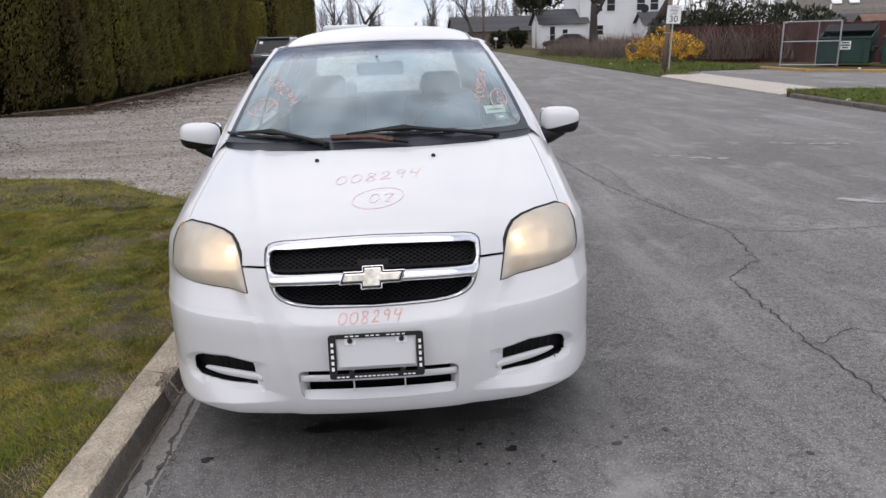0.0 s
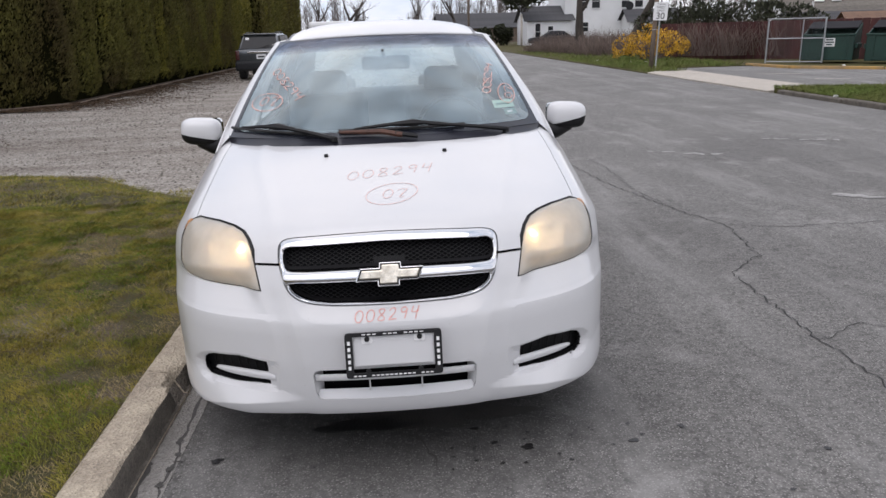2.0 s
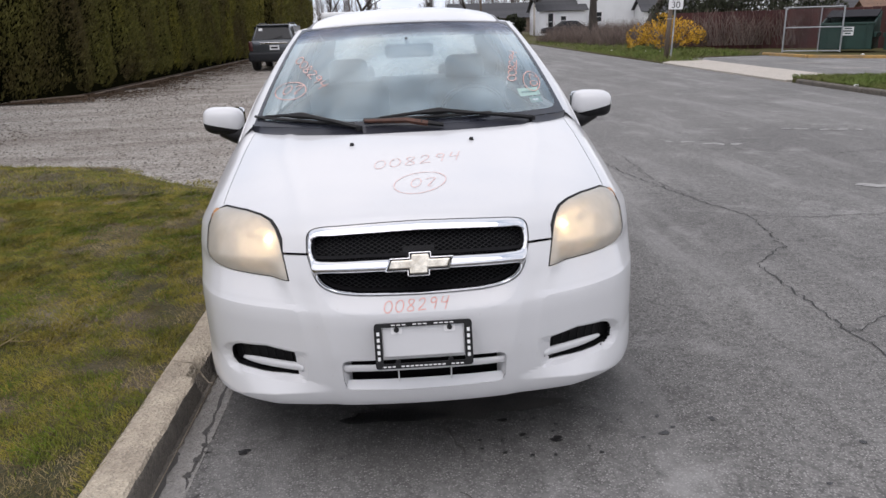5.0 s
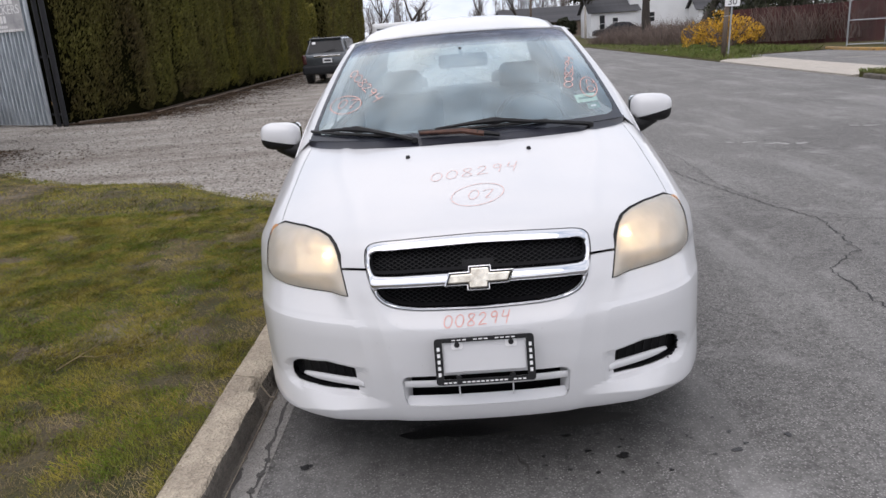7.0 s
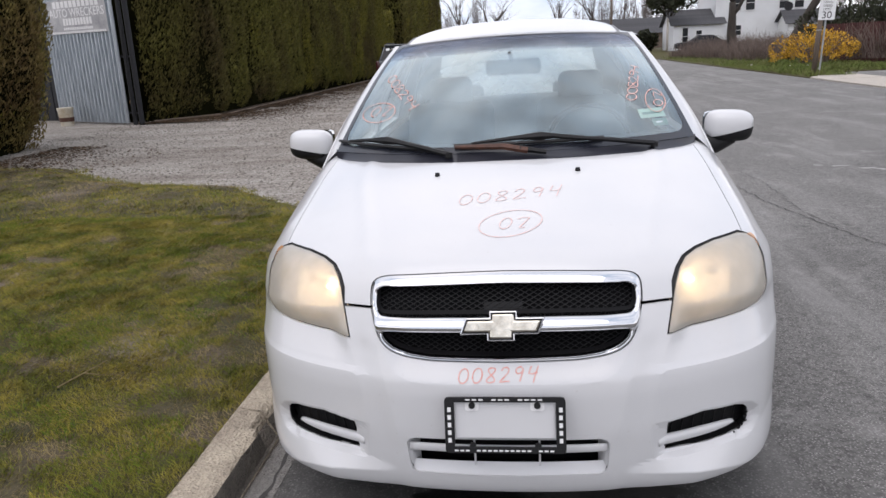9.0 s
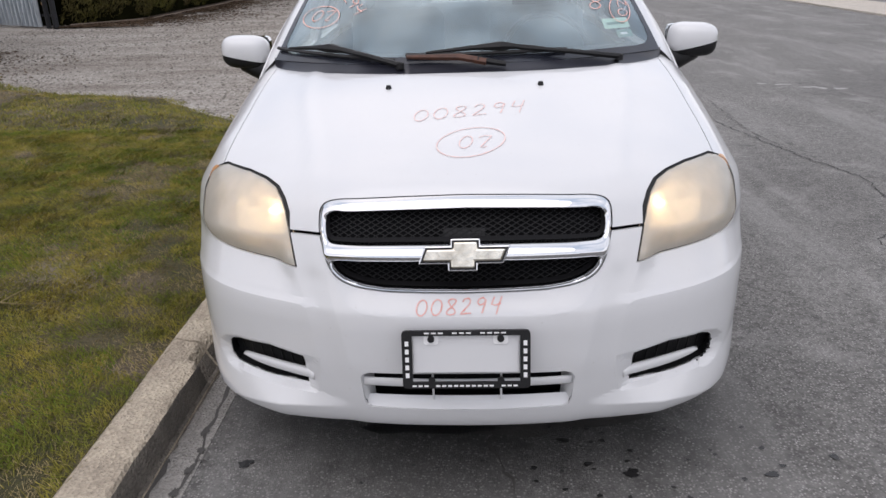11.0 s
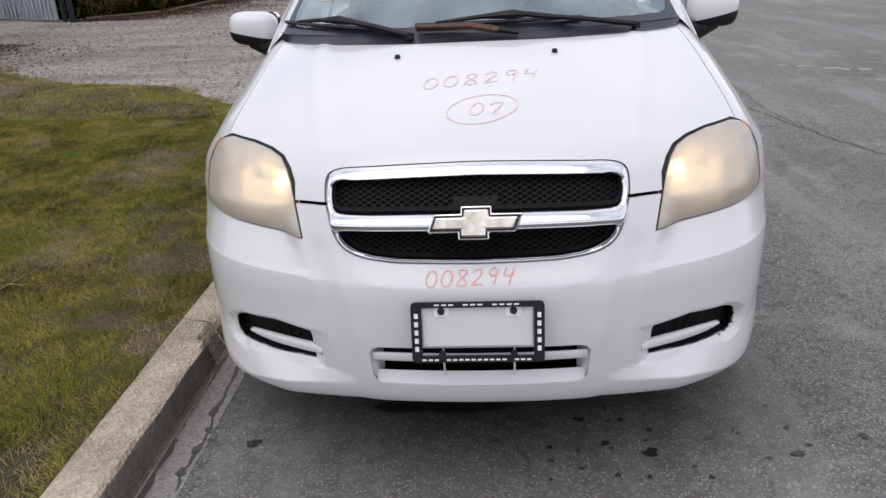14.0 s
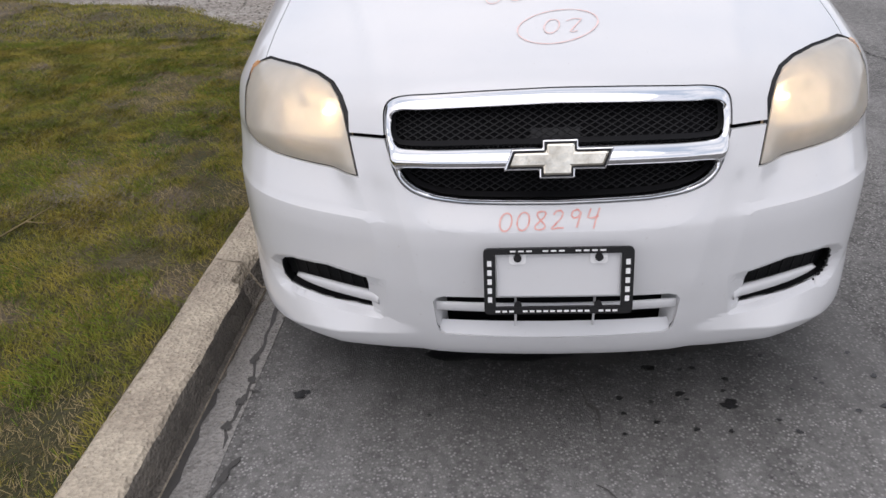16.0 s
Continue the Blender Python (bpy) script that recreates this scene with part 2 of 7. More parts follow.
def rust_fence_mat():
    k = Mat("red_brown_boards", (0.078, 0.024, 0.022), 0.85, scale=2.0, fine=40, vary=0.5, stretch=(3, 3, 0.4), random=0.15)
    return k.m


M = dict(
    asphalt=asphalt_mat(), lawn=grass_ground_mat(), gravel=gravel_mat(), paint=paint_mat(),
    pebble=Mat("loose_gravel_stone", (0.29, 0.265, 0.235), 0.95, color2=(0.14, 0.122, 0.102), scale=0.8, fine=30, island=0.5).m,
    kerb=concrete_mat("kerb_concrete", (0.46, 0.395, 0.305), (0.24, 0.195, 0.150)),
    walk=concrete_mat("pale_concrete", (0.52, 0.47, 0.41), (0.36, 0.33, 0.29)),
    gutter=concrete_mat("gutter_concrete", (0.275, 0.262, 0.245), (0.19, 0.18, 0.168)),
    black=Mat("black_plastic", (0.012, 0.012, 0.013), 0.5, fine=200, bump=0.15, spec=0.3).m,
    grey_plastic=Mat("charcoal_cowl_plastic", (0.020, 0.021, 0.030), 0.28, fine=220, bump=0.05, spec=0.5).m,
    dark=Mat("dark_cavity", (0.006, 0.006, 0.007), 0.85, spec=0.1).m,
    # dark tone holds the face's dirt plus shade from the car
    kerb_face=concrete_mat("dirty_shaded_kerb_face", (0.150, 0.132, 0.110), (0.044, 0.039, 0.034)),
    grille_black=Mat("satin_black_grille", (0.007, 0.007, 0.008), 0.5, spec=0.25).m,
    chrome=Mat("chrome", (0.72, 0.73, 0.75), 0.05, 1.0, vary=0.08).m,
    silver=Mat("worn_silver", (0.74, 0.71, 0.63), 0.14, 1.0, color2=(0.42, 0.39, 0.33), scale=28, fine=70, bump=0.05).m,
    tar=Mat("tar_crack", (0.030, 0.029, 0.028), 0.8, scale=20, bump=0.3).m,
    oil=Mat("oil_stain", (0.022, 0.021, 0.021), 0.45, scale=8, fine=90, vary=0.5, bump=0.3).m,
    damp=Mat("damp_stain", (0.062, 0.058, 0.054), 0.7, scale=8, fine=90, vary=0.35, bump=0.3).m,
    scuff=concrete_mat("pale_scuffed_asphalt", (0.37, 0.36, 0.35), (0.25, 0.245, 0.237)),
    marker=Mat("red_paint_marker", (0.72, 0.30, 0.25), 0.7, scale=60, fine=300, color2=(0.72, 0.52, 0.49)).m,
    marker_thin=Mat("faint_red_paint_marker", (0.72, 0.48, 0.45), 0.7, scale=60, fine=300, color2=(0.71, 0.62, 0.60)).m,
    marker_glass=Mat("salmon_paint_marker", (0.74, 0.36, 0.29), 0.7, scale=60, fine=300, color2=(0.70, 0.50, 0.46)).m,
    white_ink=Mat("white_lettering", (0.78, 0.78, 0.78), 0.5, vary=0.05).m,
    rubber=Mat("black_rubber", (0.018, 0.018, 0.019), 0.6, fine=150, bump=0.2).m,
    wiper_rust=Mat("rusty_wiper_brown", (0.11, 0.045, 0.028), 0.6, scale=30, fine=200, vary=0.5).m,
    frit=Mat("black_glass_border", (0.016, 0.018, 0.026), 0.22, spec=0.6).m,
    wheel=Mat("silver_wheel_paint", (0.55, 0.56, 0.57), 0.35, 0.6).m,
    seat=Mat("grey_seat_fabric", (0.15, 0.165, 0.175), 0.95, scale=6, fine=60).m,
    dash=Mat("dark_dashboard", (0.045, 0.047, 0.05), 0.8, fine=60).m,
    tail=Mat("red_tail_lens", (0.065, 0.018, 0.018), 0.2).m,
    amber=glassy("amber_lens", (1.0, 0.82, 0.62), 0.6, 0.2, 0.42, (0.80, 0.40, 0.18)),
    bezel=Mat("headlight_bezel", (0.62, 0.51, 0.40), 0.4, 0.1, vary=0.2, scale=20).m,
    reflector=Mat("headlight_reflector", (0.86, 0.80, 0.70), 0.6, 0.0, scale=40, vary=0.1).m,
    # patchy pale-blue haze: dust film plus cloud reflection painted into the glass
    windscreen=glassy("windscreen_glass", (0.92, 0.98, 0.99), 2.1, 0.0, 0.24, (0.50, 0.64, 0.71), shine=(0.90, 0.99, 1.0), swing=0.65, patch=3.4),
    side_glass=glassy("side_window_glass", (0.46, 0.54, 0.54), 1.2, 0.0, 0.08, (0.5, 0.6, 0.62)),
    rear_glass=glassy("rear_window_glass", (0.92, 0.96, 0.96), 0.6, 0.0, 0.85, (0.62, 0.70, 0.69), through=0.98),
    shade=glassy("windscreen_shade_band", (0.885, 0.88, 0.90), 0.0),
    lens=glassy("hazed_headlight_lens", (0.97, 0.93, 0.84), 1.0, 0.12, 0.68, (0.72, 0.68, 0.60), through=0.28, swing=0.06, patch=14.0),
    bulb=glow("lit_headlight_bulb", (1.0, 0.80, 0.36), 12.0),
    sticker=Mat("pale_green_sticker", (0.50, 0.66, 0.56), 0.5, vary=0.15, scale=30).m,
    sticker_dark=Mat("grey_green_sticker", (0.18, 0.30, 0.26), 0.5, vary=0.2, scale=30).m,
    hedge_soil=Mat("dark_soil", (0.060, 0.043, 0.031), 0.95, color2=(0.018, 0.014, 0.010), scale=5, fine=30, bump=0.8, spec=0.1).m,
    leaf_litter=Mat("dead_leaf_litter", (0.105, 0.070, 0.045), 0.9, color2=(0.045, 0.030, 0.02), scale=2, island=0.45, spec=0.1).m,
    verge_soil=Mat("rank_grass_mat", (0.080, 0.080, 0.028), 0.95, color2=(0.072, 0.056, 0.032), scale=0.9, fine=18, bump=0.5, spec=0.1).m,
    hedge_shade_core=Mat("hedge_shade", (0.010, 0.010, 0.004), 0.95, scale=3, fine=20, vary=0.6, spec=0.0).m,
    hedge=Mat("arborvitae_leaves", (0.155, 0.152, 0.034), 0.75, color2=(0.078, 0.058, 0.027), scale=0.45, fine=14, island=0.35, spec=0.2).m,
    hedge_brown=Mat("bronzed_hedge_leaves", (0.200, 0.172, 0.046), 0.75, color2=(0.112, 0.068, 0.034), scale=0.9, fine=14, island=0.4, spec=0.2).m,
    hedge_gold=Mat("golden_arborvitae_leaves", (0.19, 0.170, 0.032), 0.75, color2=(0.11, 0.105, 0.024), scale=1.4, fine=14, island=0.35, spec=0.2).m,
    blade=Mat("grass_blades", (0.245, 0.202, 0.036), 0.8, color2=(0.098, 0.118, 0.015), scale=5.0, fine=16, island=0.45, spec=0.2, sharp=0.05).m,
    fresh_blade=Mat("fresh_grass_blades", (0.118, 0.165, 0.016), 0.8, color2=(0.055, 0.098, 0.008), scale=1.6, fine=6, island=0.4, spec=0.2).m,
    straw=Mat("dry_grass_blades", (0.31, 0.245, 0.125), 0.9, color2=(0.11, 0.083, 0.038), scale=2.5, fine=9, island=0.35, spec=0.2, sharp=0.08).m,
    bright_grass=Mat("bright_spring_grass", (0.090, 0.135, 0.026), 0.8, color2=(0.105, 0.098, 0.034), scale=0.8, fine=6, island=0.35, spec=0.2).m,
    zinc=Mat("galvanised_sheet", (0.54, 0.58, 0.62), 0.34, 0.75, color2=(0.24, 0.27, 0.30), scale=5, fine=50, stretch=(6, 6, 0.5)).m,
    pipe=Mat("galvanised_pipe", (0.42, 0.44, 0.46), 0.45, 0.6, scale=6).m,
    banner=Mat("faded_banner", (0.50, 0.50, 0.50), 0.7, color2=(0.28, 0.28, 0.30), scale=4, fine=30).m,
    dirt_bark=Mat("grey_bark", (0.070, 0.058, 0.048), 0.95, color2=(0.028, 0.024, 0.021), scale=5, fine=40, stretch=(4, 4, 0.6), bump=0.6).m,
    twig=Mat("bare_twigs", (0.14, 0.115, 0.10), 0.95, scale=3).m,
    brush=Mat("dead_brush_stems", (0.190, 0.148, 0.126), 0.95, color2=(0.110, 0.080, 0.068), scale=0.8, island=0.35).m,
    forsythia=Mat("forsythia_blossom", (0.66, 0.39, 0.03), 0.8, color2=(0.42, 0.23, 0.02), scale=2, island=0.25).m,
    evergreen=Mat("dark_evergreen", (0.045, 0.052, 0.022), 0.85, color2=(0.014, 0.016, 0.010), scale=2, island=0.4).m,
    dumpster=Mat("dark_green_steel", (0.009, 0.048, 0.036), 0.5, color2=(0.006, 0.028, 0.022), scale=2, fine=30, bump=0.1).m,
    lid=Mat("black_dumpster_lid", (0.020, 0.019, 0.022), 0.8, scale=3, spec=0.2).m,
    yellow=Mat("worn_yellow_paint", (0.46, 0.27, 0.075), 0.85, color2=(0.26, 0.19, 0.11), scale=4, fine=30).m,
    fence=rust_fence_mat(),
    siding=Mat("white_siding", (0.74, 0.75, 0.76), 0.7, vary=0.08, scale=1.2).m,
    roof=Mat("grey_brown_shingles", (0.16, 0.145, 0.125), 0.95, color2=(0.10, 0.09, 0.08), scale=3, fine=14, random=0.12).m,
    roof_dark=Mat("dark_shingles", (0.07, 0.07, 0.075), 0.95, scale=3, fine=14, random=0.12).m,
    roof_red=Mat("red_brown_shingles", (0.20, 0.115, 0.075), 0.95, color2=(0.13, 0.08, 0.055), scale=3, fine=14, random=0.12).m,
    brick=Mat("brown_brick", (0.28, 0.15, 0.10), 0.9, scale=6).m,
    trim=Mat("white_trim", (0.72, 0.72, 0.72), 0.6, vary=0.05).m,
    pane=Mat("house_window_glass", (0.02, 0.022, 0.025), 0.2, spec=0.25).m,
    pole=Mat("weathered_wood_pole", (0.20, 0.155, 0.12), 0.95, color2=(0.10, 0.075, 0.06), scale=4, fine=50, stretch=(8, 8, 0.4), bump=0.4).m,
    sign=Mat("white_sign_sheet", (0.74, 0.75, 0.76), 0.5, vary=0.06).m,
    ink=Mat("black_sign_ink", (0.02, 0.02, 0.022), 0.6).m,
    suv=Mat("grey_metallic_car_paint", (0.095, 0.105, 0.115), 0.3, 0.5, coat=0.8).m,
    suv_dark=Mat("charcoal_plastic", (0.022, 0.023, 0.026), 0.6, spec=0.25).m,
    van=Mat("white_van_paint", (0.70, 0.71, 0.72), 0.4, vary=0.05).m,
    litter=Mat("white_litter", (0.75, 0.74, 0.72), 0.8).m,
    far_wood=Mat("distant_bare_wood", (0.135, 0.115, 0.105), 1.0, color2=(0.08, 0.07, 0.066), scale=0.3, island=0.3).m,
    bucket=Mat("dirty_white_bucket", (0.66, 0.64, 0.56), 0.6, color2=(0.42, 0.33, 0.2), scale=5).m,
)

# ---- building helpers ----
from mathutils.geometry import delaunay_2d_cdt

RNG = random.Random(7)


def mesh_from(name, verts, faces, smooth=False):
    me = bpy.data.meshes.new(name)
    me.from_pydata([tuple(v) for v in verts], [], [tuple(f) for f in faces])
    if smooth:
        me.polygons.foreach_set("use_smooth", [True] * len(me.polygons))
    me.update()
    return me


def solid(name, verts, faces, material, parent=None, label="", smooth=False):
    ob = new(name, mesh_from(name, verts, faces, smooth))
    ob.data.materials.append(M[material])
    if parent:
        ob.parent = parent
    if label:
        ob["label"] = label
    return ob


def part(name, bm, material, parent=None, label="", smooth=False):
    me = bpy.data.meshes.new(name)
    bm.to_mesh(me)
    bm.free()
    if smooth:
        me.polygons.foreach_set("use_smooth", [True] * len(me.polygons))
    me.materials.append(M[material])
    ob = new(name, me)
    if parent:
        ob.parent = parent
    if label:
        ob["label"] = label
    return ob


def thing(name, label, category, at=(0, 0, 0), rot=0.0, group="", kind=""):
    ob = new(name)
    ob.empty_display_size = 0.1
    ob.matrix_world = pose(*at, 0, 0, rot)
    return tagged(ob, label, category, group, kind)


def box_bm(size, at=(0, 0, 0), bevel=0.0, m=None, segs=2, bm=None):
    """A box (bevelled) with its centre at the given place."""
    own = bmesh.new()
    bmesh.ops.create_cube(own, size=1.0)
    for v in own.verts:
        v.co = Vector((v.co.x * size[0], v.co.y * size[1], v.co.z * size[2]))
    if bevel:
        bmesh.ops.bevel(own, geom=own.edges[:], offset=bevel, segments=segs, affect="EDGES", profile=0.5)
    own.transform(Matrix.Translation(at) @ (m or Matrix()))
    return join(bm, own)


def join(bm, own):
    if bm is None:
        return own
    me = bpy.data.meshes.new("tmp")
    own.to_mesh(me)
    own.free()
    bm.from_mesh(me)
    bpy.data.meshes.remove(me)
    return bm


def tube_bm(points, radius, sides=8, bm=None, cap=True):
    """A tube along the points; radius a number or one for each point."""
    bm = bm or bmesh.new()
    pts = [Vector(p) for p in points]
    rad = radius if isinstance(radius, (list, tuple)) else [radius] * len(pts)
    rings, up = [], Vector((0, 0, 1))
    for i, p in enumerate(pts):
        d = (pts[min(i + 1, len(pts) - 1)] - pts[max(i - 1, 0)]).normalized()
        a = d.cross(up if abs(d.z) < 0.95 else Vector((1, 0, 0))).normalized()
        b = d.cross(a)
        rings.append([bm.verts.new(p + rad[i] * (math.cos(t) * a + math.sin(t) * b)) for t in [2 * math.pi * k / sides for k in range(sides)]])
    for r0, r1 in zip(rings, rings[1:]):
        for k in range(sides):
            bm.faces.new((r0[k], r0[(k + 1) % sides], r1[(k + 1) % sides], r1[k]))
    if cap:
        bm.faces.new(rings[0][::-1])
        bm.faces.new(rings[-1])
    return bm


def prism_bm(poly, h0, h1, bm=None, bevel=0.0):
    """A flat polygon (x, y) raised from h0 to h1."""
    own = bmesh.new()
    lo = [own.verts.new((x, y, h0)) for x, y in poly]
    hi = [own.verts.new((x, y, h1)) for x, y in poly]
    own.faces.new(lo[::-1])
    own.faces.new(hi)
    n = len(poly)
    for i in range(n):
        own.faces.new((lo[i], lo[(i + 1) % n], hi[(i + 1) % n], hi[i]))
    bmesh.ops.recalc_face_normals(own, faces=own.faces)
    if bevel:
        bmesh.ops.bevel(own, geom=own.edges[:], offset=bevel, segments=2, affect="EDGES", profile=0.5)
    return join(bm, own)


def disc_bm(r, depth, at=(0, 0, 0), axis="y", sides=24, bm=None, r2=None):
    own = bmesh.new()
    bmesh.ops.create_cone(own, cap_ends=True, segments=sides, radius1=r, radius2=r if r2 is None else r2, depth=depth)
    if axis == "y":
        own.transform(Matrix.Rotation(radians(90), 4, "X"))
    if axis == "x":
        own.transform(Matrix.Rotation(radians(90), 4, "Y"))
    own.transform(Matrix.Translation(at))
    return join(bm, own)


def text_mesh(body, size, material, parent, m, name="lettering", extrude=0.001, align="CENTER"):
    cu = bpy.data.curves.new(name, "FONT")
    cu.body, cu.size, cu.extrude, cu.align_x, cu.align_y = body, size, extrude, align, "CENTER"
    tmp = bpy.data.objects.new(name, cu)
    me = bpy.data.meshes.new_from_object(tmp)
    bpy.data.objects.remove(tmp)
    me.materials.append(M[material])
    ob = new(name, me)
    ob.parent = parent
    ob.matrix_local = m
    return ob


def inside(poly, x, y):
    r = False
    j = len(poly) - 1
    for i in range(len(poly)):
        xi, yi = poly[i]
        xj, yj = poly[j]
        if (yi > y) != (yj > y) and x < (xj - xi) * (y - yi) / (yj - yi) + xi:
            r = not r
        j = i
    return r


def edge_distance(poly, x, y):
    best = 9.0
    for (x0, y0), (x1, y1) in zip(poly, poly[1:] + poly[:1]):
        dx, dy = x1 - x0, y1 - y0
        t = max(0.0, min(1.0, ((x - x0) * dx + (y - y0) * dy) / (dx * dx + dy * dy + 1e-12)))
        best = min(best, math.hypot(x0 + t * dx - x, y0 + t * dy - y))
    return best


def offset(poly, d):
    """The outline moved outwards by d."""
    area = sum(a[0] * b[1] - b[0] * a[1] for a, b in zip(poly, poly[1:] + poly[:1]))
    s = 1 if area > 0 else -1
    out = []
    for i in range(len(poly)):
        p, q, r = (Vector(poly[i - 1]), Vector(poly[i]), Vector(poly[(i + 1) % len(poly)]))
        a, b = (q - p).normalized(), (r - q).normalized()
        n0, n1 = Vector((a.y, -a.x)) * s, Vector((b.y, -b.x)) * s
        n = (n0 + n1)
        n = n / max(0.5, n.length_squared / 2)
        out.append(tuple(q + n * d))
    return out


def rounded(poly, r, n=4):
    """The outline with its corners rounded by about r."""
    out = []
    for i in range(len(poly)):
        p, q, s = (Vector(poly[i - 1]), Vector(poly[i]), Vector(poly[(i + 1) % len(poly)]))
        a = q + (p - q).normalized() * min(r, (p - q).length * 0.45)
        b = q + (s - q).normalized() * min(r, (s - q).length * 0.45)
        for k in range(n + 1):
            t = k / n
            out.append(tuple(a * (1 - t) ** 2 + q * 2 * t * (1 - t) + b * t * t))
    return out


def resample(poly, step):
    out = []
    for (x0, y0), (x1, y1) in zip(poly, poly[1:] + poly[:1]):
        n = max(1, round(math.hypot(x1 - x0, y1 - y0) / step))
        out += [(x0 + (x1 - x0) * k / n, y0 + (y1 - y0) * k / n) for k in range(n)]
    return out


def sheet(us, vs, outlines, lift, sort, names, step=0.018):
    """Triangulates the grid us x vs along the outlines, lifts it with lift(u, v) and
    sorts each triangle with sort(u, v) into one of the names (None: left open). Gives verts and faces by name."""
    outs = [resample(o, step) for o in outlines]
    pts, edges = [], []
    lo_u, hi_u, lo_v, hi_v = us[0], us[-1], vs[0], vs[-1]
    for o in outs:
        k = len(pts)
        pts += [Vector((min(max(a, lo_u), hi_u), min(max(b, lo_v), hi_v))) for a, b in o]
        edges += [(k + i, k + (i + 1) % len(o)) for i in range(len(o))]
    near = {}
    for p in pts:
        near.setdefault((round(p.x / 0.02), round(p.y / 0.02)), []).append(p)
    for u in us:
        for v in vs:
            i, j = round(u / 0.02), round(v / 0.02)
            if all((p.x - u) ** 2 + (p.y - v) ** 2 > 3.6e-5 for a in (-1, 0, 1) for b in (-1, 0, 1) for p in near.get((i + a, j + b), ())):
                pts.append(Vector((u, v)))
    co, _, tri, *_ = delaunay_2d_cdt(pts, edges, [], 0, 1e-5)
    up = [lift(p.x, p.y) for p in co]
    got = {n: [] for n in names}
    for t in tri:
        cu, cv = sum(co[i].x for i in t) / len(t), sum(co[i].y for i in t) / len(t)
        n = sort(cu, cv)
        if n in got:
            got[n].append(t)
    res = {}
    for n, fs in got.items():
        used = {}
        for f in fs:
            for i in f:
                used.setdefault(i, len(used))
        res[n] = ([up[i] for i in used], [tuple(used[i] for i in f) for f in fs])
    return res


def panel(name, vf, material, parent, label="", thick=0.012, inward=None):
    """A skin of car body with a turned-in edge all round."""
    verts, faces = vf
    me = mesh_from(name, verts, faces, True)
    bm = bmesh.new()
    bm.from_mesh(me)
    bpy.data.meshes.remove(me)
    rim = [e for e in bm.edges if e.is_boundary]
    ext = bmesh.ops.extrude_edge_only(bm, edges=rim)["geom"]
    for v in ext:
        if isinstance(v, bmesh.types.BMVert):
            v.co += inward(v.co) * thick if inward else Vector((0, thick, 0))
    for f in bm.faces:
        f.smooth = True
    ob = part(name, bm, material, parent, label)
    ob.data.set_sharp_from_angle(angle=radians(38))
    return ob


def spline(tab):
    a, b = [p[0] for p in tab], [p[1] for p in tab]
    h = [a[i + 1] - a[i] for i in range(len(a) - 1)]
    d = [(b[i + 1] - b[i]) / h[i] for i in range(len(h))]
    m = [d[0]] + [0 if d[i - 1] * d[i] <= 0 else 2 * d[i - 1] * d[i] / (d[i - 1] + d[i]) for i in range(1, len(d))] + [d[-1]]

    def f(x):
        i = 0
        while i < len(h) - 1 and x > a[i + 1]:
            i += 1
        s = min(max((x - a[i]) / h[i], 0), 1)
        return b[i] * (1 + 2 * s) * (1 - s) ** 2 + h[i] * m[i] * s * (1 - s) ** 2 + b[i + 1] * s * s * (3 - 2 * s) + h[i] * m[i + 1] * s * s * (s - 1)

    return f


def smooth(a, b, x):
    t = min(max((x - a) / (b - a), 0), 1)
    return t * t * (3 - 2 * t)


# ---- the ground ----
def flat(name, poly, z, material, label, category, thick=0.05, kind="structure", wobble=0.0):
    if wobble:
        poly = resample(poly, 0.35)
        poly = [(x + RNG.uniform(-wobble, wobble), y + RNG.uniform(-wobble, wobble)) for x, y in poly]
    ob = part(name, prism_bm(poly, z - thick, z), material)
    return tagged(ob, label, category, kind=kind)


KERB_IN, KERB_OUT, ROAD_R = -1.078, -0.918, 8.5
LAWN_Z = 0.115


